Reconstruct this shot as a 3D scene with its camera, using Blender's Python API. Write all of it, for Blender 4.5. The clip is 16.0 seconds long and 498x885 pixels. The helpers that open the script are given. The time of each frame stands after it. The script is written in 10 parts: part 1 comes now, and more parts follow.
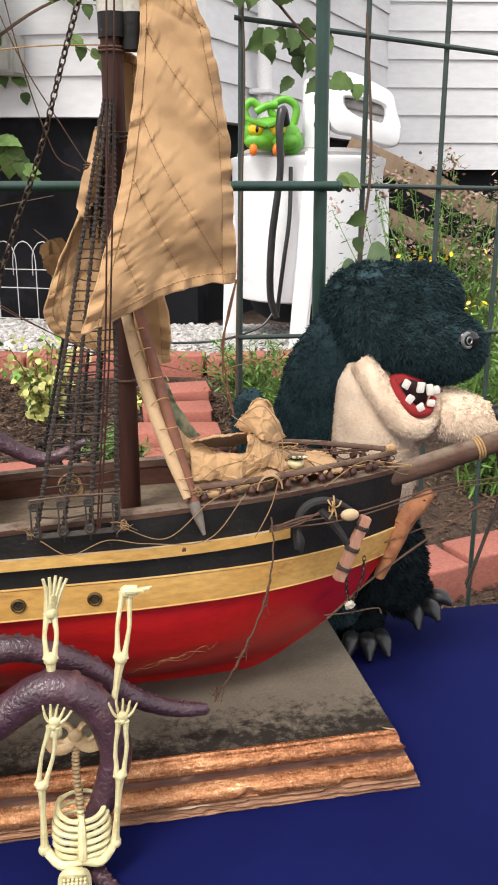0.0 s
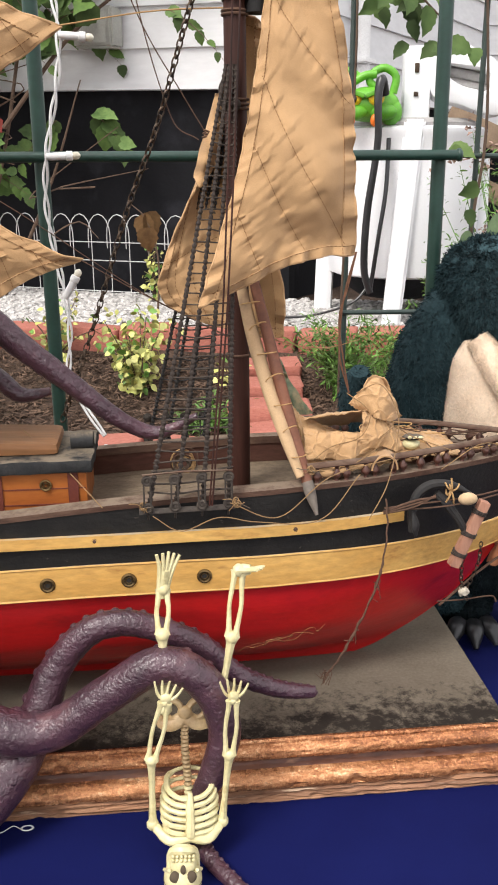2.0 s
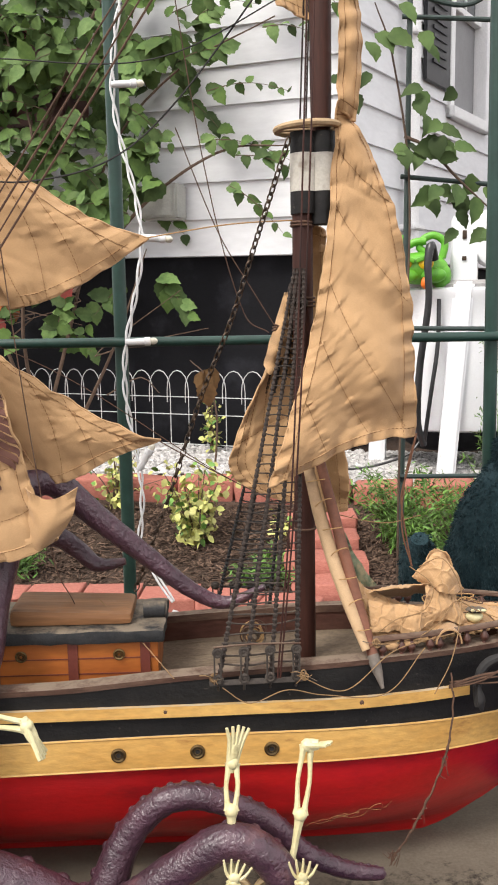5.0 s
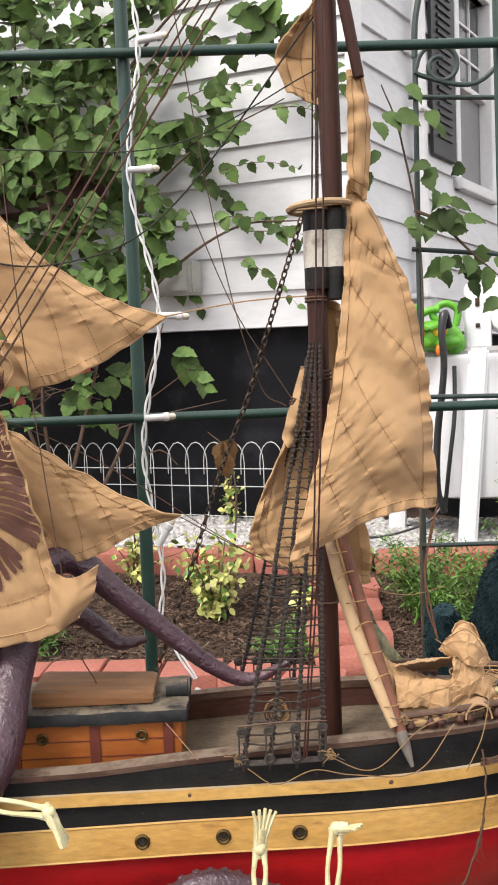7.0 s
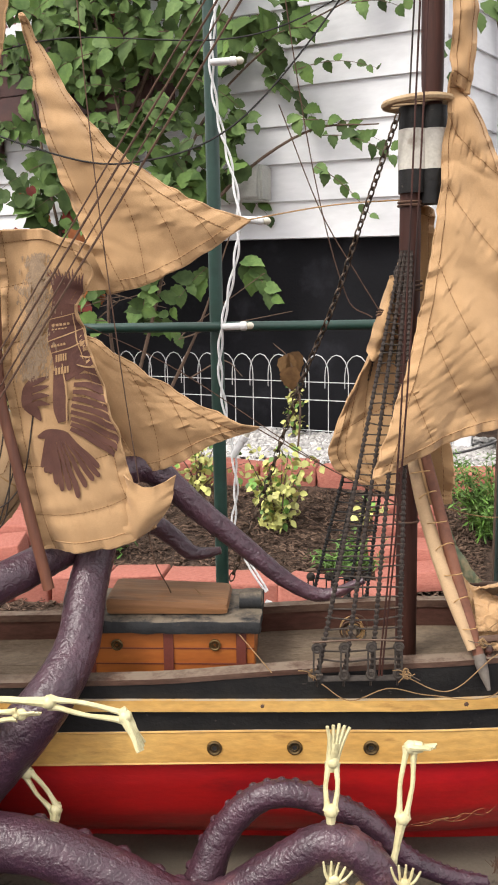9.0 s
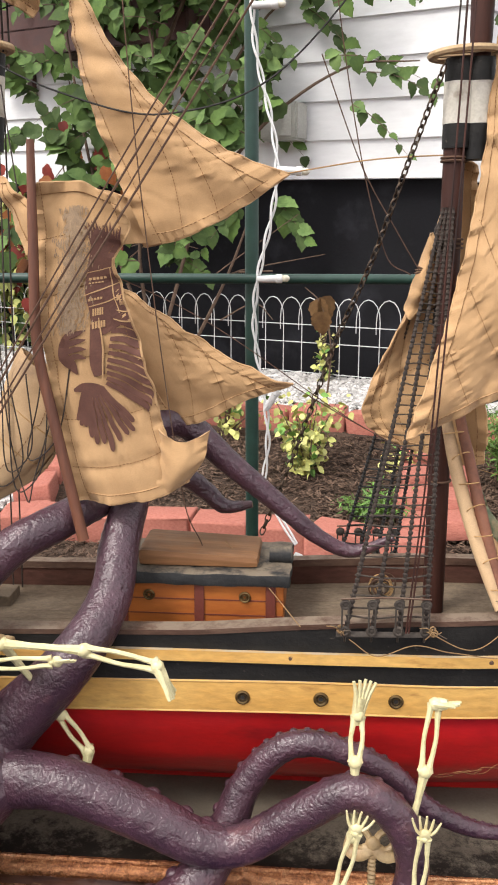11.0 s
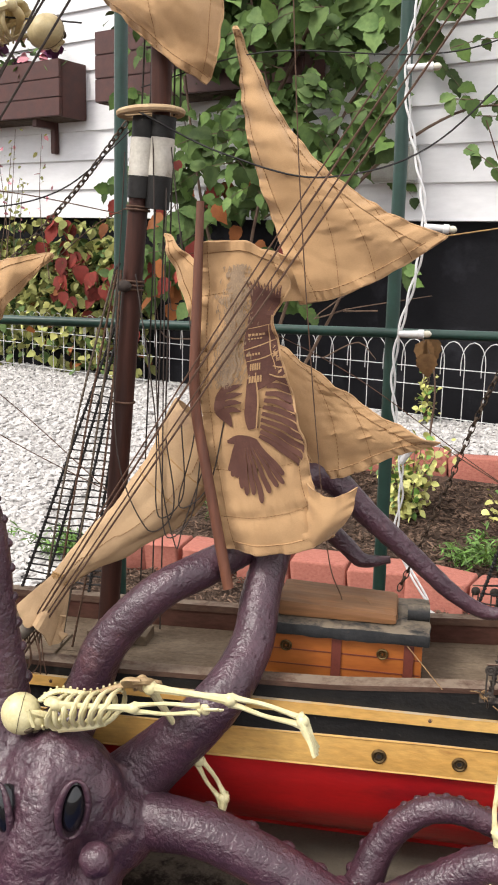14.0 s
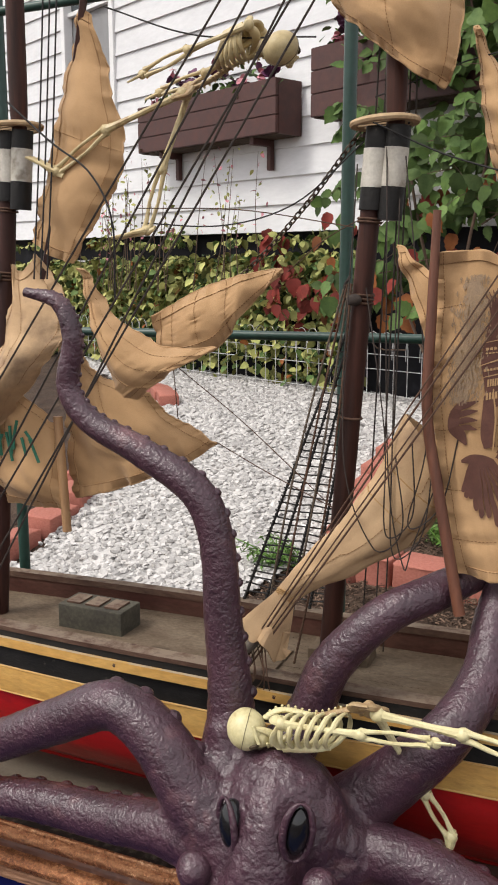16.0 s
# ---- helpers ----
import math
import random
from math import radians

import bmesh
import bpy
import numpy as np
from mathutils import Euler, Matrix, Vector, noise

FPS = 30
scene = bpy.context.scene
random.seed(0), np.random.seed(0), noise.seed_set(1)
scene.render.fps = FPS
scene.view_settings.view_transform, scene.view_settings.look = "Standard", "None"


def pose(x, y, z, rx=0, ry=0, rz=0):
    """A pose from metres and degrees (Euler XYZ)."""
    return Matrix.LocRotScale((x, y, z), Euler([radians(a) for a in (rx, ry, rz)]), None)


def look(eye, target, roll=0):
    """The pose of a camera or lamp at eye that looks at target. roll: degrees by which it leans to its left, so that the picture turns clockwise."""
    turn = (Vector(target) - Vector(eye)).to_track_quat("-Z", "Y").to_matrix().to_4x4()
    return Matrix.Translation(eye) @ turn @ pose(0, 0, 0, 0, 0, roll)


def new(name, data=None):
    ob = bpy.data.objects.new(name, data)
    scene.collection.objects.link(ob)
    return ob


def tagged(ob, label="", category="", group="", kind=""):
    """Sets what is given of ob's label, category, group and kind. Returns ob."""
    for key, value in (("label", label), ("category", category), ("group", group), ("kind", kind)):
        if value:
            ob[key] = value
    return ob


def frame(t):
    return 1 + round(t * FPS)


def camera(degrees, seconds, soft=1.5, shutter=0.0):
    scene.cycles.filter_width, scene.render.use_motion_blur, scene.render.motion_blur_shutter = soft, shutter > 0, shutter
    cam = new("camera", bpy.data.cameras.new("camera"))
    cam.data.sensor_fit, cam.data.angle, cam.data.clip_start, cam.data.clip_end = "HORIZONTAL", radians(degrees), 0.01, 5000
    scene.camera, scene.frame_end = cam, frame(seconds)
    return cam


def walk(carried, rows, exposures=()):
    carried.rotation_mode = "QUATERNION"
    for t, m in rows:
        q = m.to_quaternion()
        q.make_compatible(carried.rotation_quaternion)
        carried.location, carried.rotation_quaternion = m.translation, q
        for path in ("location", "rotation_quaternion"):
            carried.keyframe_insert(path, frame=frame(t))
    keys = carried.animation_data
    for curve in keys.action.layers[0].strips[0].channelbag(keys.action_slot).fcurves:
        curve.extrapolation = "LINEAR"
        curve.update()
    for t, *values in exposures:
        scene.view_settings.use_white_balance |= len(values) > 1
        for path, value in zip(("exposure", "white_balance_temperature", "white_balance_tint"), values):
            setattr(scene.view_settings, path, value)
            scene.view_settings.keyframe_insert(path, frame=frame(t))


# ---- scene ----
cam = camera(31.3, 16.0, soft=1.9)
METRES, EYE, TILT, LEAN, TURN = 0.34, 1.33, -16.0, 0.0, 0.0
ROWS = [
    (0.0, 0.0, 0.0, 0.0, 0.0, 0.0, -0.0),
    (0.5, -0.0244, 0.0167, -0.0017, 1.6, 0.5, 0.14),
    (1.0, -0.0613, 0.0397, -0.0001, 3.85, 0.41, -0.28),
    (1.5, -0.0866, 0.0537, 0.0031, 4.73, -0.82, -0.98),
    (2.0, -0.0912, 0.0585, 0.0044, 5.32, -1.64, -1.26),
    (2.5, -0.1241, 0.0895, 0.0055, 7.07, -2.5, -1.61),
    (3.0, -0.1176, 0.0784, 0.0201, 7.97, -2.4, -2.03),
    (3.5, -0.1192, 0.0377, 0.0354, 8.69, -0.77, -1.67),
    (4.0, -0.1017, -0.0218, 0.0466, 9.38, 1.63, -0.96),
    (4.5, -0.1176, -0.0733, 0.0708, 8.76, 4.85, -1.55),
    (7.0, -0.1218, -0.0838, 0.0926, 10.07, 12.04, -0.69),
    (7.5, -0.1007, -0.0688, 0.0807, 12.42, 12.32, 0.17),
    (8.0, -0.131, -0.0518, 0.0955, 13.4, 11.04, -0.92),
    (8.5, -0.183, -0.0188, 0.099, 13.07, 8.38, -2.49),
    (11.0, -0.2114, -0.0391, 0.1453, 15.29, 2.38, -4.42),
    (11.5, -0.2267, -0.0328, 0.1461, 16.66, 1.68, -4.6),
    (12.0, -0.2515, -0.0285, 0.1449, 17.51, 1.66, -5.03),
    (12.5, -0.2816, -0.0423, 0.1432, 17.32, 2.52, -5.55),
    (13.0, -0.3121, -0.0655, 0.1611, 17.99, 3.29, -6.11),
    (13.5, -0.3291, -0.1152, 0.1751, 19.03, 4.12, -6.72),
    (14.0, -0.3662, -0.1275, 0.1874, 20.83, 3.93, -7.25),
    (14.5, -0.4051, -0.1552, 0.2059, 23.55, 3.38, -7.98),
    (15.0, -0.4278, -0.1477, 0.2072, 27.14, 3.26, -8.24),
    (15.5, -0.4347, -0.1687, 0.2096, 30.66, 3.43, -8.63),
    (16.0, -0.4513, -0.1045, 0.2003, 34.11, 2.73, -8.97),
]
walk(cam, [(t, pose(0, 0, EYE, TILT, LEAN, TURN) @ pose(METRES * x, METRES * y, METRES * z, 90 + pitch, roll, yaw)) for t, x, y, z, yaw, pitch, roll in ROWS],
     exposures=[(0.0, 1.05), (3.5, 1.15), (7.0, 1.05), (11.0, 1.20), (14.0, 1.10), (15.0, 0.95), (16.0, 0.68)])
# ---- light: overcast sky, soft high sun behind the camera's left ----
SUN_EL, SUN_AZ = 52, 215
sky_world = bpy.data.worlds.new("overcast_sky")
scene.world = sky_world
sky_world.use_nodes = True
wn, wl = sky_world.node_tree.nodes, sky_world.node_tree.links
sky = wn.new("ShaderNodeTexSky")
sky.sky_type, sky.sun_disc = "NISHITA", False
sky.sun_elevation, sky.sun_rotation = radians(SUN_EL), radians(SUN_AZ)
sky.air_density, sky.dust_density = 1.0, 4.0
veil = wn.new("ShaderNodeMixRGB")
veil.inputs[0].default_value = 0.75
veil.inputs[2].default_value = (9.5, 9.15, 9.1, 1)
wl.new(sky.outputs[0], veil.inputs[1])
wl.new(veil.outputs[0], wn["Background"].inputs[0])
wn["Background"].inputs[1].default_value = 0.10
sun_data = bpy.data.lights.new("sun", "SUN")
sun_data.energy, sun_data.angle, sun_data.color = 1.5, radians(18), (1.0, 0.96, 0.9)
sun = new("sun", sun_data)
sun_dir = Vector((math.sin(radians(SUN_AZ)) * math.cos(radians(SUN_EL)), math.cos(radians(SUN_AZ)) * math.cos(radians(SUN_EL)), math.sin(radians(SUN_EL))))
sun.matrix_world = look(sun_dir * 20, (0, 0, 0))


# ---- materials ----
def rgba(c):
    return (c[0], c[1], c[2], 1)


def surface(name, a, b, rough=0.7, scale=20.0, bump=0.2, metal=0.0, fine=120.0, fine_mix=0.25, stain=None, stain_scale=6.0, stain_at=0.55,
            stretch=(1, 1, 1), sheen=0.0, island=0.0, spec=0.5, dist=0.002, coat=0.0):
    """Two-scale noise between colours a and b, optional stain colour, with bump and varied roughness."""
    m = bpy.data.materials.new(name)
    m.use_nodes = True
    n, l = m.node_tree.nodes, m.node_tree.links
    p = n["Principled BSDF"]
    co = n.new("ShaderNodeTexCoord")
    mp = n.new("ShaderNodeMapping")
    mp.inputs["Scale"].default_value = stretch
    l.new(co.outputs["Object"], mp.inputs[0])

    def noise_tex(s, detail=5.0):
        t = n.new("ShaderNodeTexNoise")
        t.inputs["Scale"].default_value, t.inputs["Detail"].default_value, t.inputs["Roughness"].default_value = s, detail, 0.6
        l.new(mp.outputs[0], t.inputs["Vector"])
        return t

    def mix(f, x, y, kind="MIX"):
        q = n.new("ShaderNodeMixRGB")
        q.blend_type = kind
        for i, v in ((0, f), (1, x), (2, y)):
            if isinstance(v, (int, float)):
                q.inputs[i].default_value = v
            elif isinstance(v, tuple):
                q.inputs[i].default_value = v
            else:
                l.new(v, q.inputs[i])
        return q.outputs[0]

    def ramp(src, lo, hi):
        r = n.new("ShaderNodeMapRange")
        r.inputs["From Min"].default_value, r.inputs["From Max"].default_value = lo, hi
        l.new(src, r.inputs["Value"])
        return r.outputs[0]

    big, small = noise_tex(scale), noise_tex(fine, 3.0)
    col = mix(ramp(big.outputs[0], 0.35, 0.65), rgba(a), rgba(b))
    shade = mix(ramp(small.outputs[0], 0.3, 0.7), (0.55, 0.55, 0.55, 1), (1.3, 1.3, 1.3, 1))
    col = mix(fine_mix, col, mix(1.0, col, shade, "MULTIPLY"))
    if stain:
        s = noise_tex(stain_scale, 8.0)
        col = mix(ramp(s.outputs[0], stain_at, stain_at + 0.13), col, rgba(stain))
    if island:
        g = n.new("ShaderNodeNewGeometry")
        r = n.new("ShaderNodeMapRange")
        r.inputs["To Min"].default_value, r.inputs["To Max"].default_value = 1 - island, 1 + island
        l.new(g.outputs["Random Per Island"], r.inputs["Value"])
        col = mix(1.0, col, r.outputs[0], "MULTIPLY")
    l.new(col, p.inputs["Base Color"])
    rr = n.new("ShaderNodeMapRange")
    rr.inputs["To Min"].default_value, rr.inputs["To Max"].default_value = max(rough - 0.12, 0.05), min(rough + 0.12, 1)
    l.new(big.outputs[0], rr.inputs["Value"])
    l.new(rr.outputs[0], p.inputs["Roughness"])
    p.inputs["Metallic"].default_value = metal
    p.inputs["Specular IOR Level"].default_value = spec
    p.inputs["Sheen Weight"].default_value = sheen
    p.inputs["Coat Weight"].default_value = coat
    if bump:
        bp = n.new("ShaderNodeBump")
        bp.inputs["Strength"].default_value, bp.inputs["Distance"].default_value = bump, dist
        l.new(small.outputs[0], bp.inputs["Height"])
        b2 = n.new("ShaderNodeBump")
        b2.inputs["Strength"].default_value, b2.inputs["Distance"].default_value = bump * 0.6, dist * 3
        l.new(big.outputs[0], b2.inputs["Height"])
        l.new(bp.outputs[0], b2.inputs["Normal"])
        l.new(b2.outputs[0], p.inputs["Normal"])
    return m




def leather_hide():
    """Dark purple rubber moulded with leathery cells and creases."""
    m = surface("purple_rubber", (0.068, 0.030, 0.043), (0.040, 0.018, 0.027), 0.33, 30, 0.75, fine=260, fine_mix=0.35, stain=(0.135, 0.062, 0.068), stain_scale=16, stain_at=0.60, spec=0.6, dist=0.0016)
    n, l = m.node_tree.nodes, m.node_tree.links
    p = n["Principled BSDF"]
    co = n.new("ShaderNodeTexCoord")
    warp = n.new("ShaderNodeTexNoise")
    warp.inputs["Scale"].default_value, warp.inputs["Detail"].default_value = 90, 3
    l.new(co.outputs["Object"], warp.inputs["Vector"])
    bend = n.new("ShaderNodeVectorMath")
    bend.operation = "MULTIPLY_ADD"
    bend.inputs[1].default_value = (0.009, 0.009, 0.009)
    l.new(warp.outputs["Color"], bend.inputs[0])
    l.new(co.outputs["Object"], bend.inputs[2])
    last = p.inputs["Normal"].links[0].from_node
    for scale, power, depth in ((150, 0.30, 0.0026), (330, 0.35, 0.0011), (60, 0.25, 0.0040)):
        cell = n.new("ShaderNodeTexVoronoi")
        cell.feature = "DISTANCE_TO_EDGE"
        cell.inputs["Scale"].default_value = scale
        l.new(bend.outputs[0], cell.inputs["Vector"])
        lift = n.new("ShaderNodeMapRange")
        lift.interpolation_type = "SMOOTHSTEP"
        lift.inputs["From Max"].default_value = power
        l.new(cell.outputs["Distance"], lift.inputs["Value"])
        b = n.new("ShaderNodeBump")
        b.inputs["Strength"].default_value, b.inputs["Distance"].default_value = (0.17, 0.10, 0.11)[(scale == 330) + 2 * (scale == 60)], depth
        l.new(lift.outputs[0], b.inputs["Height"])
        if last:
            l.new(last.outputs[0], b.inputs["Normal"])
        last = b
    l.new(last.outputs[0], p.inputs["Normal"])
    return m


def gilt_paint():
    """Flaking copper gilding in long streaks over dark bole."""
    m = surface("worn_copper_gilt", (0.5, 0.25, 0.1), (0.4, 0.2, 0.1), 0.28, 60, 0.0, metal=0.55)
    n, l = m.node_tree.nodes, m.node_tree.links
    p = n["Principled BSDF"]
    co = n.new("ShaderNodeTexCoord")
    mp = n.new("ShaderNodeMapping")
    mp.inputs["Scale"].default_value = (0.30, 1, 1)
    l.new(co.outputs["Object"], mp.inputs[0])
    streak, flake, patch = (n.new("ShaderNodeTexNoise") for _ in range(3))
    for t, s, d, src in ((streak, 260, 7, mp.outputs[0]), (flake, 420, 6, co.outputs["Object"]), (patch, 22, 5, mp.outputs[0])):
        t.inputs["Scale"].default_value, t.inputs["Detail"].default_value, t.inputs["Roughness"].default_value = s, d, 0.72
        l.new(src, t.inputs["Vector"])
    mix = n.new("ShaderNodeMixRGB")
    mix.inputs[0].default_value = 0.55
    l.new(streak.outputs[0], mix.inputs[1])
    l.new(flake.outputs[0], mix.inputs[2])
    mix2 = n.new("ShaderNodeMixRGB")
    mix2.inputs[0].default_value = 0.35
    l.new(mix.outputs[0], mix2.inputs[1])
    l.new(patch.outputs[0], mix2.inputs[2])
    ramp = n.new("ShaderNodeValToRGB")
    e = ramp.color_ramp.elements
    e[0].position, e[0].color = 0.37, (0.060, 0.021, 0.010, 1)
    e[1].position, e[1].color = 0.62, (0.86, 0.58, 0.35, 1)
    for pos, c in ((0.43, (0.17, 0.060, 0.025, 1)), (0.49, (0.36, 0.145, 0.058, 1)), (0.55, (0.55, 0.265, 0.12, 1))):
        k = e.new(pos)
        k.color = c
    l.new(mix2.outputs[0], ramp.inputs[0])
    l.new(ramp.outputs[0], p.inputs["Base Color"])
    b = n.new("ShaderNodeBump")
    b.inputs["Strength"].default_value, b.inputs["Distance"].default_value = 0.8, 0.0022
    l.new(mix.outputs[0], b.inputs["Height"])
    l.new(b.outputs[0], p.inputs["Normal"])
    return m


def settled_dust(m, tint, amount=0.8, lo=0.45):
    """Lets dust lie on the faces that look upwards, in mottled patches."""
    n, l = m.node_tree.nodes, m.node_tree.links
    p = n["Principled BSDF"]
    src = p.inputs["Base Color"].links[0].from_socket
    g = n.new("ShaderNodeNewGeometry")
    xyz = n.new("ShaderNodeSeparateXYZ")
    l.new(g.outputs["Normal"], xyz.inputs[0])
    up = n.new("ShaderNodeMapRange")
    up.inputs["From Min"].default_value, up.inputs["From Max"].default_value = lo, 0.95
    l.new(xyz.outputs["Z"], up.inputs["Value"])
    co = n.new("ShaderNodeTexCoord")
    t = n.new("ShaderNodeTexNoise")
    t.inputs["Scale"].default_value, t.inputs["Detail"].default_value, t.inputs["Roughness"].default_value = 45, 8, 0.7
    l.new(co.outputs["Object"], t.inputs["Vector"])
    thick = n.new("ShaderNodeMapRange")
    thick.inputs["From Min"].default_value, thick.inputs["From Max"].default_value, thick.inputs["To Max"].default_value = 0.36, 0.56, amount
    l.new(t.outputs[0], thick.inputs["Value"])
    f = n.new("ShaderNodeMath")
    f.operation = "MULTIPLY"
    l.new(up.outputs[0], f.inputs[0])
    l.new(thick.outputs[0], f.inputs[1])
    mix = n.new("ShaderNodeMixRGB")
    mix.inputs[2].default_value = rgba(tint)
    l.new(f.outputs[0], mix.inputs[0])
    l.new(src, mix.inputs[1])
    l.new(mix.outputs[0], p.inputs["Base Color"])


CANVAS = surface("sail_canvas", (0.478, 0.293, 0.142), (0.392, 0.235, 0.110), 0.9, 14, 0.4, fine=1600, fine_mix=0.38, stain=(0.345, 0.196, 0.088), stain_scale=13, stain_at=0.60, sheen=0.12, dist=0.0009)
CANVAS_OLD = surface("sail_canvas_faded", (0.50, 0.340, 0.192), (0.39, 0.256, 0.140), 0.9, 18, 0.35, fine=1600, fine_mix=0.35, stain=(0.22, 0.145, 0.09), stain_scale=14, dist=0.0008)
THREAD = surface("brown_thread", (0.16, 0.075, 0.025), (0.22, 0.11, 0.04), 0.9, 300, 0)
PRINT = surface("brown_print", (0.085, 0.032, 0.022), (0.12, 0.05, 0.034), 0.85, 60, 0.2, fine=900, fine_mix=0.4, dist=0.0004)
PRINT_FADED = surface("faded_brown_print", (0.22, 0.150, 0.095), (0.31, 0.215, 0.13), 0.9, 90, 0.2, fine=900, fine_mix=0.5, dist=0.0004)
MAST = surface("mast_wood", (0.027, 0.0088, 0.0065), (0.054, 0.0165, 0.0095), 0.6, 34, 0.3, stretch=(1, 1, 0.12), fine=300, fine_mix=0.5, stain=(0.018, 0.007, 0.005), stain_scale=40, stain_at=0.56, dist=0.0006, spec=0.3)
SPAR = surface("pale_spar_wood", (0.42, 0.25, 0.12), (0.27, 0.14, 0.065), 0.65, 35, 0.3, stretch=(1, 1, 0.2), fine=260, dist=0.0006)
TOP_WOOD = surface("bare_wood", (0.50, 0.36, 0.21), (0.38, 0.26, 0.14), 0.75, 60, 0.3, fine=300, dist=0.0005)
BLACK = surface("worn_black_paint", (0.0050, 0.0046, 0.0046), (0.011, 0.010, 0.009), 0.55, 40, 0.45, fine=260, fine_mix=0.5, stain=(0.12, 0.10, 0.078), stain_scale=170, stain_at=0.66, stretch=(0.65, 1, 1), dist=0.0012, spec=0.3)
YELLOW = surface("aged_yellow_paint", (0.58, 0.35, 0.105), (0.49, 0.265, 0.065), 0.5, 28, 0.4, fine=220, fine_mix=0.4, stain=(0.25, 0.11, 0.03), stain_scale=60, stain_at=0.63, stretch=(0.3, 1, 1), dist=0.0010)
RED = surface("red_hull_paint", (0.42, 0.011, 0.010), (0.30, 0.007, 0.008), 0.34, 12, 0.25, fine=180, stain=(0.16, 0.008, 0.008), stain_scale=14, stain_at=0.60, stretch=(0.4, 1, 1.3), dist=0.0012)
DECK = surface("dusty_deck", (0.16, 0.122, 0.085), (0.105, 0.076, 0.052), 0.95, 22, 0.5, fine=240, fine_mix=0.5, stain=(0.055, 0.038, 0.026), stain_scale=20, stain_at=0.60, stretch=(0.7, 1, 1), dist=0.0014, spec=0.15)
RAILWOOD = surface("dusty_brown_rail", (0.062, 0.030, 0.020), (0.11, 0.066, 0.046), 0.85, 45, 0.5, fine=300, fine_mix=0.55, stretch=(0.3, 1, 1), dist=0.0010, spec=0.25)
BALUSTER = surface("red_brown_turned_wood", (0.085, 0.030, 0.018), (0.055, 0.022, 0.015), 0.45, 60, 0.3, fine=300, fine_mix=0.4, dist=0.0005)
BULWARK = surface("red_brown_bulwark", (0.060, 0.022, 0.016), (0.085, 0.040, 0.028), 0.85, 30, 0.4, fine=260, fine_mix=0.5, stretch=(0.3, 1, 1), dist=0.0010, spec=0.2)
CABIN = surface("orange_varnished_pine", (0.40, 0.13, 0.026), (0.29, 0.08, 0.016), 0.42, 26, 0.25, fine=260, stretch=(0.25, 1, 1), stain=(0.17, 0.05, 0.014), stain_scale=30, stain_at=0.63, dist=0.0005)
STRAP = surface("dark_red_wood_strap", (0.11, 0.024, 0.016), (0.15, 0.035, 0.02), 0.55, 40, 0.2, fine=300, dist=0.0004)
SLATE = surface("dusty_slate_black_paint", (0.016, 0.017, 0.019), (0.030, 0.030, 0.030), 0.7, 40, 0.6, fine=220, fine_mix=0.5, stain=(0.06, 0.05, 0.04), stain_scale=60, stain_at=0.62, dist=0.0012, spec=0.3)
HATCH = surface("worn_brown_hatch_wood", (0.27, 0.125, 0.048), (0.13, 0.058, 0.025), 0.7, 34, 0.6, fine=220, fine_mix=0.5, stretch=(0.10, 1, 1), stain=(0.06, 0.03, 0.017), stain_scale=50, stain_at=0.58, dist=0.0010)
TARRED = surface("dusty_tarred_wood", (0.030, 0.023, 0.018), (0.055, 0.043, 0.034), 0.8, 80, 0.4, fine=400, fine_mix=0.5, stain=(0.13, 0.105, 0.08), stain_scale=120, stain_at=0.62, dist=0.0006)
BOARD = surface("dusty_black_board", (0.135, 0.113, 0.086), (0.105, 0.087, 0.065), 0.9, 16, 0.25, fine=300, fine_mix=0.35, dist=0.0006, spec=0.2)


for dusty, tint, amount in ((RAILWOOD, (0.20, 0.155, 0.115), 0.8), (SLATE, (0.20, 0.16, 0.115), 0.85), (BLACK, (0.16, 0.13, 0.10), 0.8), (YELLOW, (0.40, 0.33, 0.24), 0.9), (HATCH, (0.22, 0.155, 0.095), 0.22)):
    settled_dust(dusty, tint, amount)


def dust_edges(m, dark):
    """Rubs the dust off towards the board's front edge in a mottled border."""
    n, l = m.node_tree.nodes, m.node_tree.links
    p = n["Principled BSDF"]
    src = p.inputs["Base Color"].links[0].from_socket
    co = n.new("ShaderNodeTexCoord")
    xyz = n.new("ShaderNodeSeparateXYZ")
    l.new(co.outputs["Object"], xyz.inputs[0])
    away = n.new("ShaderNodeMapRange")
    away.inputs["From Min"].default_value, away.inputs["From Max"].default_value = -0.05, -0.150
    l.new(xyz.outputs["Y"], away.inputs["Value"])
    spots = n.new("ShaderNodeTexNoise")
    spots.inputs["Scale"].default_value, spots.inputs["Detail"].default_value, spots.inputs["Roughness"].default_value = 60, 10, 0.8
    l.new(co.outputs["Object"], spots.inputs["Vector"])
    add = n.new("ShaderNodeMath")
    add.operation = "MULTIPLY_ADD"
    l.new(away.outputs[0], add.inputs[0])
    add.inputs[1].default_value = 0.30
    l.new(spots.outputs[0], add.inputs[2])
    cut = n.new("ShaderNodeMapRange")
    cut.inputs["From Min"].default_value, cut.inputs["From Max"].default_value = 0.60, 0.76
    l.new(add.outputs[0], cut.inputs["Value"])
    mix = n.new("ShaderNodeMixRGB")
    mix.inputs[2].default_value = rgba(dark)
    l.new(cut.outputs[0], mix.inputs[0])
    l.new(src, mix.inputs[1])
    l.new(mix.outputs[0], p.inputs["Base Color"])


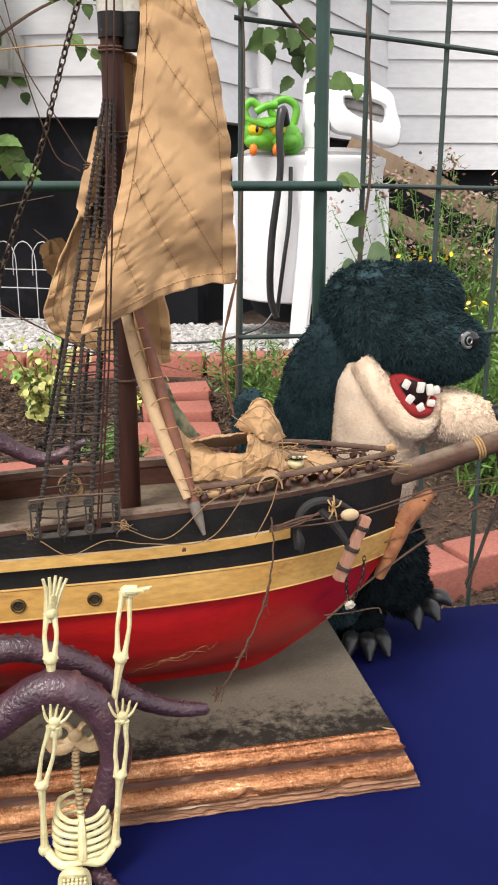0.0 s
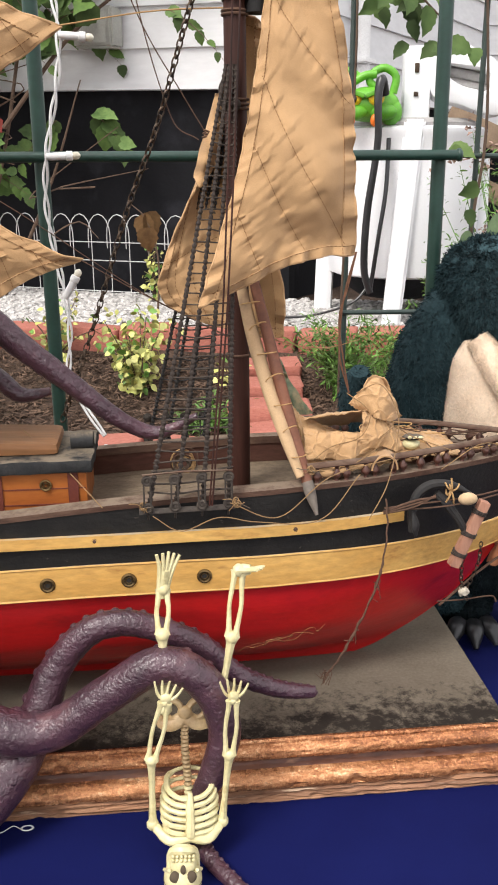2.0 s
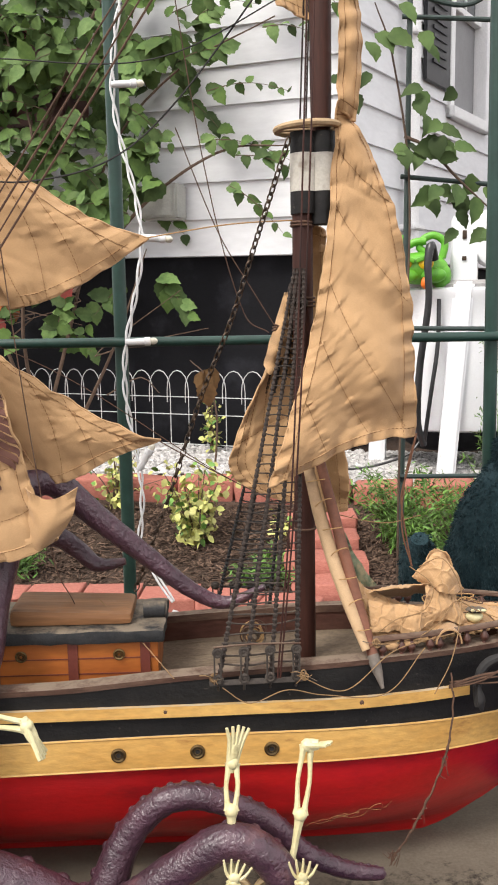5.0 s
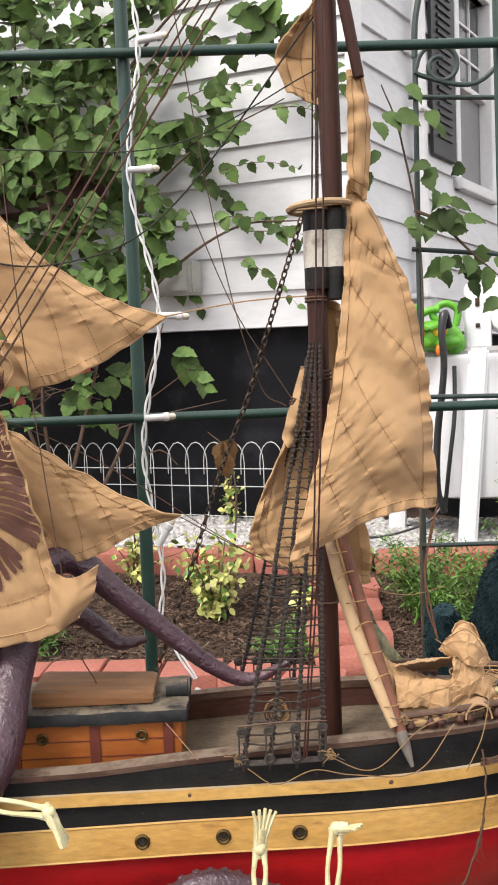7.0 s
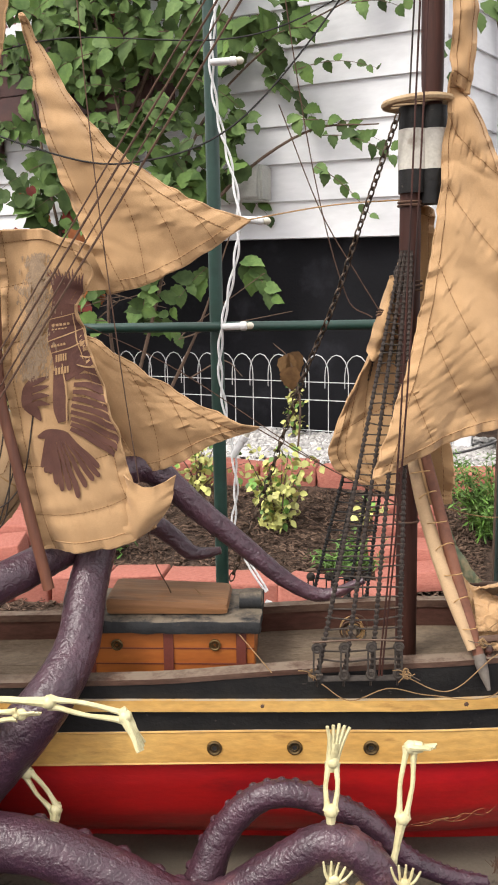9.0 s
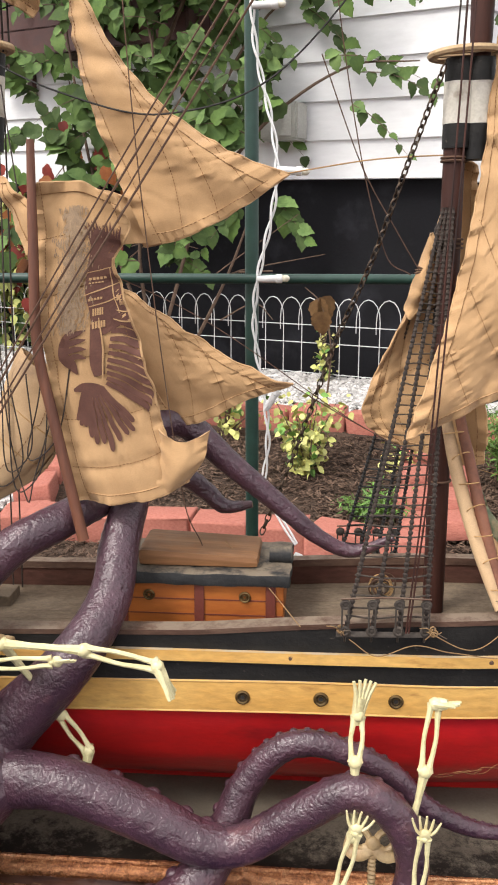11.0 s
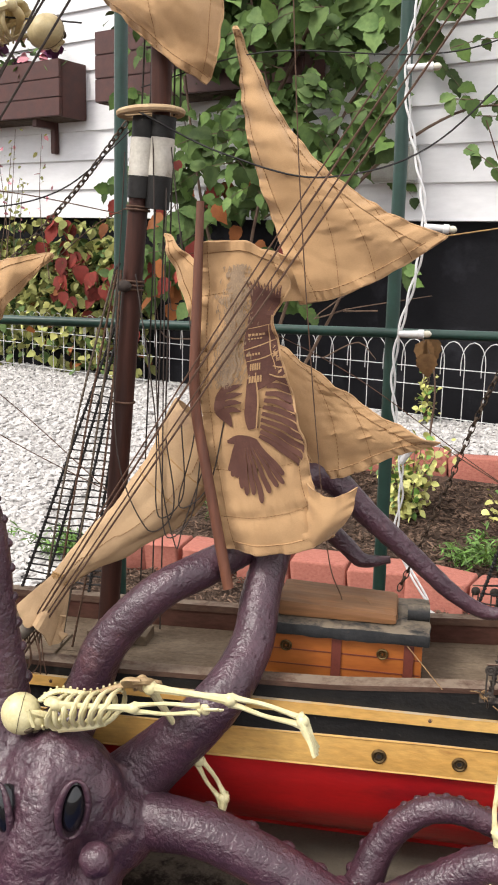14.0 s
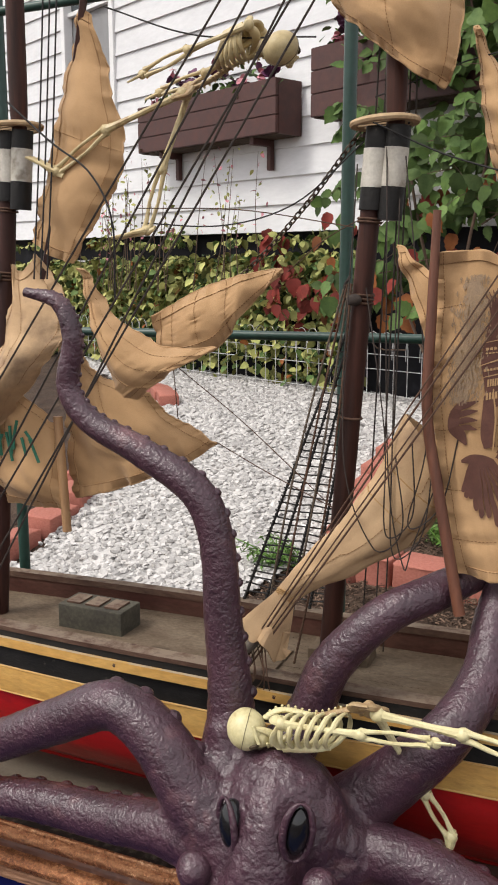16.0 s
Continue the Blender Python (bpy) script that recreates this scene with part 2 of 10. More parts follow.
dust_edges(BOARD, (0.016, 0.012, 0.009))
GILT = gilt_paint()
GILT_BARE = surface("bare_chipped_wood", (0.56, 0.42, 0.28), (0.40, 0.26, 0.15), 0.8, 60, 0.6, fine=200, dist=0.002)
# worn bole brown, its colour kept extra dark for the groove's shade
BOLE_SHADED = surface("worn_bole_painted_shade", (0.155, 0.060, 0.032), (0.085, 0.030, 0.018), 0.5, 60, 0.5, fine=300, fine_mix=0.5, stain=(0.42, 0.22, 0.12), stain_scale=90, stain_at=0.60, stretch=(0.3, 1, 1), dist=0.0010)
SPLINTER = surface("splintered_gilt_wood", (0.40, 0.21, 0.115), (0.17, 0.080, 0.045), 0.7, 120, 0.8, fine=420, fine_mix=0.6, stain=(0.66, 0.48, 0.33), stain_scale=120, stain_at=0.62, stretch=(0.14, 1, 1.6), dist=0.0016)
CLOTH = surface("navy_tablecloth", (0.0036, 0.0054, 0.050), (0.0052, 0.0078, 0.064), 0.95, 5, 0.25, fine=1200, fine_mix=0.15, dist=0.0006, spec=0.08)
OCTO = leather_hide()
EYE_BLACK = surface("glossy_black", (0.004, 0.004, 0.005), (0.008, 0.009, 0.011), 0.16, 30, 0, coat=0.35, spec=0.4)
BONE = surface("cream_plastic_bone", (0.64, 0.585, 0.34), (0.54, 0.475, 0.25), 0.42, 60, 0.2, fine=300, stain=(0.34, 0.25, 0.10), stain_scale=60, stain_at=0.62, dist=0.0005)
BONE_OLD = surface("stained_plastic_bone", (0.55, 0.455, 0.25), (0.43, 0.33, 0.16), 0.45, 50, 0.2, fine=300, stain=(0.24, 0.135, 0.055), stain_scale=45, stain_at=0.58, dist=0.0005)
BONE_STAIN = surface("brown_stained_bone", (0.40, 0.29, 0.15), (0.28, 0.18, 0.085), 0.5, 60, 0.3, fine=300, fine_mix=0.4, dist=0.0005)
BONE_DARK = surface("bone_hollow", (0.08, 0.055, 0.03), (0.05, 0.035, 0.02), 0.8, 60, 0)
ROPE = surface("brown_rigging_cord", (0.10, 0.052, 0.03), (0.065, 0.033, 0.02), 0.9, 200, 0.4, fine=1500, dist=0.0004)
ROPE_RED = surface("red_brown_cord", (0.15, 0.065, 0.032), (0.10, 0.042, 0.022), 0.9, 200, 0.4, fine=1500, dist=0.0004)
ROPE_DARK = surface("tarred_rigging_cord", (0.022, 0.015, 0.012), (0.040, 0.028, 0.021), 0.85, 200, 0.5, fine=1200, fine_mix=0.5, stain=(0.075, 0.053, 0.038), stain_scale=90, stain_at=0.62, dist=0.0005)
ROPE_DUSTY = surface("dusty_grey_brown_cord", (0.115, 0.088, 0.062), (0.075, 0.056, 0.040), 0.9, 200, 0.4, fine=1200, fine_mix=0.5, dist=0.0004)
ROPE_WORN = surface("worn_tarred_cord", (0.060, 0.045, 0.034), (0.032, 0.024, 0.019), 0.9, 200, 0.4, fine=1200, fine_mix=0.5, stain=(0.13, 0.10, 0.07), stain_scale=70, stain_at=0.60, dist=0.0004)
ROPE_TAN = surface("tan_twine", (0.42, 0.26, 0.11), (0.33, 0.19, 0.075), 0.9, 200, 0.4, fine=1500, dist=0.0004)
ROPE_TWINE = surface("dusty_brown_twine", (0.27, 0.165, 0.075), (0.19, 0.112, 0.05), 0.9, 200, 0.4, fine=1500, dist=0.0004)
ROPE_BLACK = surface("black_cord", (0.012, 0.011, 0.011), (0.02, 0.018, 0.017), 0.8, 200, 0.2)
IRON = surface("dark_iron_chain", (0.055, 0.042, 0.032), (0.09, 0.06, 0.04), 0.45, 90, 0.3, metal=0.8, fine=500, dist=0.0004)
BRASS = surface("tarnished_brass", (0.21, 0.14, 0.06), (0.10, 0.065, 0.03), 0.4, 90, 0.3, metal=0.85, fine=500, dist=0.0004)
DARK_HOLE = surface("dark_hollow", (0.01, 0.008, 0.007), (0.015, 0.012, 0.01), 0.9, 60, 0)
WHITE_BAND = surface("off_white_cloth_band", (0.55, 0.52, 0.46), (0.44, 0.41, 0.35), 0.85, 60, 0.3, fine=400, stain=(0.24, 0.21, 0.17), stain_scale=50, dist=0.0006)
PVC = surface("white_cable_plastic", (0.75, 0.75, 0.74), (0.66, 0.66, 0.66), 0.4, 60, 0.05)
GLASS_BULB = surface("cloudy_bulb_glass", (0.62, 0.58, 0.46), (0.7, 0.66, 0.55), 0.15, 60, 0, coat=0.6)
GREEN_STEEL = surface("dark_green_coated_steel", (0.012, 0.040, 0.030), (0.018, 0.055, 0.042), 0.42, 30, 0.15, fine=200, dist=0.0006)
GREEN_ROD = surface("grey_green_rod", (0.022, 0.040, 0.034), (0.035, 0.055, 0.048), 0.55, 40, 0.3, fine=200, dist=0.0008)
SIDING = surface("white_painted_siding", (0.71, 0.715, 0.725), (0.65, 0.655, 0.67), 0.6, 2.5, 0.08, fine=30, fine_mix=0.14, stain=(0.52, 0.52, 0.52), stain_scale=3.5, stain_at=0.66, stretch=(0.3, 0.3, 1), dist=0.002)
SKIRT = surface("black_foundation", (0.0055, 0.0055, 0.007), (0.009, 0.009, 0.011), 0.8, 5, 0.3, fine=60, stain=(0.018, 0.018, 0.022), stain_scale=4, dist=0.004, spec=0.15)
SHUTTER = surface("black_shutter", (0.014, 0.014, 0.017), (0.022, 0.022, 0.026), 0.45, 12, 0.1)
TRIM = surface("white_trim", (0.78, 0.78, 0.78), (0.72, 0.72, 0.72), 0.45, 8, 0.05)
PANE = surface("window_glass", (0.045, 0.055, 0.06), (0.06, 0.075, 0.08), 0.08, 3, 0, spec=0.8, coat=0.5)
BLIND = surface("grey_window_screen", (0.22, 0.22, 0.225), (0.27, 0.27, 0.275), 0.6, 6, 0)
BOXWOOD = surface("dark_brown_planter", (0.050, 0.016, 0.013), (0.075, 0.026, 0.020), 0.6, 14, 0.2, fine=80, dist=0.001)
MULCH = surface("dark_mulch", (0.050, 0.032, 0.024), (0.095, 0.064, 0.046), 0.95, 9, 1.0, fine=70, fine_mix=0.7, stain=(0.14, 0.10, 0.075), stain_scale=40, stain_at=0.62, dist=0.02, spec=0.2)
CHIP = surface("wood_chip", (0.135, 0.088, 0.062), (0.060, 0.038, 0.027), 0.95, 14, 0.4, island=0.6, spec=0.2)
STONE = surface("white_gravel", (0.49, 0.475, 0.46), (0.38, 0.365, 0.35), 0.8, 30, 0.4, fine=160, island=0.36, stain=(0.27, 0.23, 0.20), stain_scale=14, stain_at=0.63, dist=0.003)
BRICK = surface("red_edging_brick", (0.40, 0.145, 0.105), (0.31, 0.100, 0.072), 0.85, 16, 0.4, fine=140, fine_mix=0.4, stain=(0.20, 0.08, 0.062), stain_scale=14, stain_at=0.60, dist=0.003)
ENAMEL = surface("white_enamel", (0.78, 0.79, 0.81), (0.74, 0.75, 0.77), 0.3, 4, 0.03, fine_mix=0.06, stain=(0.62, 0.60, 0.57), stain_scale=5, stain_at=0.68, coat=0.2)
GREY_RUBBER = surface("grey_roller_rubber", (0.35, 0.34, 0.33), (0.28, 0.27, 0.26), 0.6, 20, 0.1)
HOSE = surface("black_hose", (0.012, 0.012, 0.013), (0.02, 0.02, 0.022), 0.35, 30, 0.1)
TOY_GREEN = surface("bright_green_plastic", (0.14, 0.43, 0.03), (0.085, 0.30, 0.02), 0.42, 12, 0.05)
TOY_YELLOW = surface("yellow_plastic", (0.80, 0.55, 0.02), (0.75, 0.48, 0.02), 0.3, 12, 0)
TOY_ORANGE = surface("orange_plastic", (0.80, 0.20, 0.02), (0.72, 0.16, 0.02), 0.35, 12, 0)
WIRE = surface("white_fence_wire", (0.58, 0.58, 0.58), (0.46, 0.46, 0.45), 0.5, 40, 0.1)
LEAF = surface("green_leaf", (0.105, 0.160, 0.050), (0.055, 0.098, 0.030), 0.7, 12, 0.3, island=0.6, fine=60, dist=0.002, spec=0.2)
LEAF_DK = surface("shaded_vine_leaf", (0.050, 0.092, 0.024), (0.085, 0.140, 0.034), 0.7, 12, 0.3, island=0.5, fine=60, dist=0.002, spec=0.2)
LEAF_YG = surface("variegated_yellow_leaf", (0.52, 0.50, 0.17), (0.38, 0.40, 0.11), 0.55, 16, 0.2, island=0.3)
LEAF_LIME = surface("lime_feathery_leaf", (0.13, 0.26, 0.04), (0.09, 0.19, 0.035), 0.55, 16, 0.2, island=0.4)
LEAF_AUT = surface("autumn_olive_leaf", (0.38, 0.37, 0.13), (0.22, 0.245, 0.080), 0.75, 10, 0.2, island=0.5, spec=0.2)
LEAF_RED = surface("red_autumn_leaf", (0.20, 0.030, 0.022), (0.12, 0.022, 0.016), 0.7, 10, 0.2, island=0.4, spec=0.2)
LEAF_ORANGE = surface("orange_autumn_leaf", (0.21, 0.075, 0.022), (0.14, 0.045, 0.014), 0.7, 10, 0.2, island=0.5, spec=0.2)
PETAL = surface("dark_purple_petal", (0.05, 0.008, 0.035), (0.09, 0.015, 0.06), 0.6, 20, 0.1, island=0.4)
PETAL_PINK = surface("pink_petal", (0.52, 0.22, 0.25), (0.45, 0.15, 0.20), 0.6, 20, 0.1, island=0.4)
TWIG = surface("brown_twig", (0.11, 0.07, 0.045), (0.075, 0.045, 0.03), 0.85, 30, 0.3)
FUR = surface("dark_teal_plush", (0.018, 0.036, 0.042), (0.027, 0.050, 0.057), 0.95, 40, 0.5, fine=320, fine_mix=0.6, sheen=0.03, dist=0.003, spec=0.05, island=0.5)
FUR_BLACK = surface("near_black_plush", (0.008, 0.012, 0.014), (0.012, 0.018, 0.020), 0.95, 40, 0.5, fine=320, fine_mix=0.6, dist=0.003, spec=0.05, island=0.4)
FUR_CREAM = surface("cream_plush", (0.76, 0.62, 0.48), (0.70, 0.55, 0.41), 0.95, 40, 0.6, fine=320, fine_mix=0.25, sheen=0.2, dist=0.002, spec=0.1, island=0.12)
FELT_RED = surface("red_felt", (0.30, 0.012, 0.014), (0.22, 0.01, 0.012), 0.9, 40, 0.3, fine=400, dist=0.001)
FELT_WHITE = surface("white_felt", (0.75, 0.72, 0.66), (0.65, 0.62, 0.56), 0.9, 40, 0.3, fine=400, dist=0.001)
FELT_GREEN = surface("sage_green_felt", (0.085, 0.13, 0.062), (0.062, 0.10, 0.046), 0.95, 40, 0.3, fine=400, dist=0.001)
PLANK = surface("weathered_plank", (0.24, 0.17, 0.11), (0.16, 0.11, 0.075), 0.85, 10, 0.4, fine=90, dist=0.003)
UTIL = surface("grey_meter_box_paint", (0.42, 0.42, 0.38), (0.34, 0.34, 0.31), 0.6, 12, 0.1)

# ---- building helpers ----
FRAME = pose(-0.216, 0.8565, 0.745, 0, 0, 11.5)   # the ship's own axes on the tabletop: u to the bow, v away, z up
WORLD = Matrix.Identity(4)


def thing(name, base, label, category, frame_m=FRAME, group="", kind=""):
    ob = new(name)
    ob.matrix_world = frame_m @ Matrix.Translation(base)
    ob["base"] = tuple(base)
    ob.empty_display_size = 0.02
    return tagged(ob, label, category, group, kind)


def part(name, bm, material, parent, label="", smooth=True):
    """One mesh under a thing or part; the bmesh is in the thing's frame."""
    root = parent if parent.parent is None else parent.parent
    root = root if root.parent is None else root.parent
    base = Vector(root["base"])
    for v in bm.verts:
        v.co -= base
    me = bpy.data.meshes.new(name)
    bm.to_mesh(me)
    bm.free()
    for mt in (material if isinstance(material, (list, tuple)) else [material]):
        me.materials.append(mt)
    if smooth:
        me.shade_smooth()
        me.set_sharp_from_angle(angle=radians(40))
    ob = new(name, me)
    ob.parent = parent
    return tagged(ob, label)


def solid(name, bm, material, label, category, group="", kind="", frame_m=WORLD, smooth=True):
    """One top-level mesh object."""
    me = bpy.data.meshes.new(name)
    bm.to_mesh(me)
    bm.free()
    for mt in (material if isinstance(material, (list, tuple)) else [material]):
        me.materials.append(mt)
    if smooth:
        me.shade_smooth()
        me.set_sharp_from_angle(angle=radians(40))
    ob = new(name, me)
    ob.matrix_world = frame_m
    return tagged(ob, label, category, group, kind)


def spline(pts, n):
    """n points on a smooth curve through pts (tuples of any length)."""
    p = np.array(pts, float)
    if len(p) == 2:
        return [p[0] + (p[1] - p[0]) * i / (n - 1) for i in range(n)]
    d = np.r_[0, np.cumsum(np.sqrt(np.linalg.norm(np.diff(p[:, :3], axis=0), axis=1)) + 1e-9)]
    out = []
    for s in np.linspace(0, d[-1], n):
        i = min(max(int(np.searchsorted(d, s)) - 1, 0), len(p) - 2)
        h = d[i + 1] - d[i]
        t = (s - d[i]) / h
        m0 = (p[i + 1] - p[i - 1]) / (d[i + 1] - d[i - 1]) if i > 0 else (p[1] - p[0]) / (d[1] - d[0])
        m1 = (p[i + 2] - p[i]) / (d[i + 2] - d[i]) if i + 2 < len(p) else (p[i + 1] - p[i]) / h
        out.append((2 * t**3 - 3 * t**2 + 1) * p[i] + (t**3 - 2 * t**2 + t) * h * m0 + (-2 * t**3 + 3 * t**2) * p[i + 1] + (t**3 - t**2) * h * m1)
    return out


def sweep(bm, path, radii, seg=10, flat=1.0, mat=0, cap=True):
    """A tube along path; radii a number or one per point."""
    path = [Vector(p[:3]) for p in path]
    n = len(path)
    if isinstance(radii, (int, float)):
        radii = [radii] * n
    side = None
    rings = []
    for i, p in enumerate(path):
        tan = (path[min(i + 1, n - 1)] - path[max(i - 1, 0)]).normalized()
        if side is None:
            side = tan.orthogonal().normalized()
        side = (side - tan * side.dot(tan)).normalized()
        up = tan.cross(side)
        rings.append([bm.verts.new(p + (side * math.cos(a) + up * math.sin(a) * flat) * radii[i]) for a in (2 * math.pi * k / seg for k in range(seg))])
    fs = []
    for a, b in zip(rings, rings[1:]):
        for k in range(seg):
            fs.append(bm.faces.new((a[k], a[(k + 1) % seg], b[(k + 1) % seg], b[k])))
    if cap:
        fs.append(bm.faces.new(rings[0][::-1]))
        fs.append(bm.faces.new(rings[-1]))
    for f in fs:
        f.material_index = mat
    return fs


def tube(pts, radii, n=24, seg=10, flat=1.0):
    """A new bmesh: a smooth tube through pts; radii one per point of pts, or a number."""
    bm = bmesh.new()
    tube_in(bm, pts, radii, n, seg, flat)
    return bm


def tube_in(bm, pts, radii, n=24, seg=10, flat=1.0, mat=0):
    if isinstance(radii, (int, float)):
        radii = [radii] * len(pts)
    c = spline([(*p, r) for p, r in zip(pts, radii)], n)
    return sweep(bm, [q[:3] for q in c], [max(q[3], 1e-5) for q in c], seg, flat, mat)


def block(bm, lo, hi, bevel=0.0, m=None, mat=0):
    """A box from corner lo to corner hi, its edges bevelled."""
    lo, hi = Vector(lo), Vector(hi)
    r = bmesh.ops.create_cube(bm, size=1, matrix=Matrix.Translation((lo + hi) / 2) @ Matrix.Diagonal((*(hi - lo), 1)))
    vs = r["verts"]
    if bevel:
        es = list({e for v in vs for e in v.link_edges})
        b = bmesh.ops.bevel(bm, geom=vs + es, offset=bevel, segments=2, profile=0.6, affect="EDGES")
        vs = list({v for f in b["faces"] for v in f.verts} | {v for v in vs if v.is_valid})
    if m is not None:
        bmesh.ops.transform(bm, matrix=m, verts=vs)
    if mat:
        for f in {f for v in vs for f in v.link_faces}:
            f.material_index = mat
    return vs


def ball(bm, c, r, seg=14, rings=9, m=None, mat=0):
    """An ellipsoid; r a number or three radii; m an extra turn about its centre."""
    r = (r, r, r) if isinstance(r, (int, float)) else r
    mt = Matrix.Translation(c) @ (m or Matrix.Identity(4)) @ Matrix.Diagonal((*r, 1))
    q = bmesh.ops.create_uvsphere(bm, u_segments=seg, v_segments=rings, radius=1, matrix=mt)
    for f in {f for v in q["verts"] for f in v.link_faces}:
        f.material_index = mat
    return q["verts"]


def lathe(bm, profile, m=None, seg=20, mat=0):
    """Turns a profile of (radius, height) round z, then moves it by m."""
    m = m or Matrix.Identity(4)
    rings = [[bm.verts.new(m @ Vector((max(r, 1e-5) * math.cos(a), max(r, 1e-5) * math.sin(a), z))) for a in (2 * math.pi * k / seg for k in range(seg))] for r, z in profile]
    fs = []
    for a, b in zip(rings, rings[1:]):
        for k in range(seg):
            fs.append(bm.faces.new((a[k], a[(k + 1) % seg], b[(k + 1) % seg], b[k])))
    fs += [bm.faces.new(rings[0][::-1]), bm.faces.new(rings[-1])]
    for f in fs:
        f.material_index = mat
    return fs


def torus(bm, m, big, small, seg=18, sides=8, mat=0):
    ring = [(m @ Vector((big * math.cos(a), big * math.sin(a), 0)), a) for a in (2 * math.pi * k / seg for k in range(seg))]
    vs = []
    for p, a in ring:
        vs.append([bm.verts.new(m @ Vector(((big + small * math.cos(b)) * math.cos(a), (big + small * math.cos(b)) * math.sin(a), small * math.sin(b)))) for b in (2 * math.pi * j / sides for j in range(sides))])
    for i in range(seg):
        for j in range(sides):
            f = bm.faces.new((vs[i][j], vs[(i + 1) % seg][j], vs[(i + 1) % seg][(j + 1) % sides], vs[i][(j + 1) % sides]))
            f.material_index = mat


def axis(p, q):
    """The pose at p whose z points to q."""
    p, q = Vector(p), Vector(q)
    return Matrix.Translation(p) @ (q - p).to_track_quat("Z", "Y").to_matrix().to_4x4()


def sheet(bm, grid, thick=0.0, mat=0):
    """A sheet over a grid of points, given thickness along its normals."""
    nu, nv = len(grid), len(grid[0])
    g = np.array(grid, float)
    if thick:
        du, dv = np.gradient(g, axis=0), np.gradient(g, axis=1)
        nn = np.cross(du, dv)
        nn /= np.linalg.norm(nn, axis=2, keepdims=True) + 1e-12
        layers = [g - nn * thick / 2, g + nn * thick / 2]
    else:
        layers = [g]
    vs = [[[bm.verts.new(p) for p in row] for row in lay] for lay in layers]
    fs = []
    for li, lay in enumerate(vs):
        for i in range(nu - 1):
            for j in range(nv - 1):
                q = (lay[i][j], lay[i + 1][j], lay[i + 1][j + 1], lay[i][j + 1])
                fs.append(bm.faces.new(q if li else q[::-1]))
    if thick:
        a, b = vs
        rim = [(i, 0) for i in range(nu)] + [(nu - 1, j) for j in range(1, nv)] + [(i, nv - 1) for i in range(nu - 2, -1, -1)] + [(0, j) for j in range(nv - 2, 0, -1)]
        for (i, j), (k, m2) in zip(rim, rim[1:] + rim[:1]):
            fs.append(bm.faces.new((a[i][j], a[k][m2], b[k][m2], b[i][j])))
    for f in fs:
        f.material_index = mat
    return fs


def smooth_noise(x, y, z=0.0, s=1.0):
    return noise.noise(Vector((x * s, y * s, z * s)))


# ---- the ground: yard that climbs to the house ----
def ground_z(x, y):
    s = min(max((y - 1.2) / 3.0, 0), 1)
    return 0.57 * s


CORNER = Vector((-0.30, 4.90))                  # the house's near corner on plan
WALL_A = Vector((-0.9659, 0.2588)).normalized()   # long wall, away to the left
WALL_B = Vector((0.42, 0.91)).normalized()      # short wall, back to the inner corner
SIDING_Z = 1.68
RISE = 0.02                                     # the old boards climb a little along the long wall


def build_ground():
    bm = bmesh.new()
    xs = [-400, -60, -20] + [-10 + 0.25 * i for i in range(65)] + [20, 60, 400]
    ys = [-400, -60, -15, -6, -3] + [-2 + 0.25 * i for i in range(57)] + [16, 30, 60, 400]
    grid = [[(x, y, ground_z(x, y) + (0.02 * smooth_noise(x, y, 0, 2.1) if abs(x) < 9 and 1.2 < y < 11 else 0)) for y in ys] for x in xs]
    sheet(bm, grid)
    ob = solid("ground", bm, MULCH, "dark brown mulched garden soil sloping up to the house", "ground", kind="structure")
    return ob


build_ground()

# ---- the house ----
def wall_point(start, along, s, z, out=0.0):
    """A point s metres along a wall that starts at start, at height z, pushed out from it."""
    n = Vector((along.y, -along.x))
    if n.y > 0:
        n = -n
    p = start + along * s + n * out
    return Vector((p.x, p.y, z + RISE * s if along is WALL_A and z > 1.6 else z))


def siding_wall(name, start, along, s0, s1, z0, z1, step, label, holes=()):
    """A clapboard wall: a backing with thickness and lapped boards, each a piece of its own, cut round the holes."""
    root = thing(name, (start.x, start.y, z0), label, "wall", WORLD, kind="structure")
    bm = bmesh.new()

    def slab(sa, sb, za, zb, d0, d1, d0t=None, d1t=None):
        d0t, d1t = d0 if d0t is None else d0t, d1 if d1t is None else d1t
        c = [wall_point(start, along, s, z, d) for z, da, db in ((za, d0, d1), (zb, d0t, d1t)) for s, d in ((sa, da), (sb, da), (sb, db), (sa, db))]
        v = [bm.verts.new(p) for p in c]
        for q in ((3, 2, 1, 0), (4, 5, 6, 7), (0, 1, 5, 4), (1, 2, 6, 5), (2, 3, 7, 6), (3, 0, 4, 7)):
            bm.faces.new([v[i] for i in q])

    cuts = sorted({s0, s1, *(h[0] for h in holes), *(h[1] for h in holes)})
    for a, b in zip(cuts, cuts[1:]):
        mid = (a + b) / 2
        gaps = [h for h in holes if h[0] <= mid <= h[1]]
        if not gaps:
            slab(a, b, z0, z1, -0.15, 0.0)
        for h in gaps:
            slab(a, b, z0, h[2], -0.15, 0.0)
            slab(a, b, h[3], z1, -0.15, 0.0)
    part("backing", bm, SIDING, root, smooth=False)
    z = z0
    while z < z1 - 0.02:
        zt = min(z + step, z1)
        runs = [(s0, s1)]
        for h in holes:
            if h[2] < (z + zt) / 2 < h[3]:
                runs = [r for a, b in runs for r in ((a, min(b, h[0])), (max(a, h[1]), b)) if r[1] - r[0] > 0.02]
        for a, b in runs:
            bm = bmesh.new()
            slab(a, b, z, zt + 0.012, 0.001, 0.026, 0.001, 0.006)
            part("siding_board", bm, SIDING, root, smooth=False)
        z += step
    return root


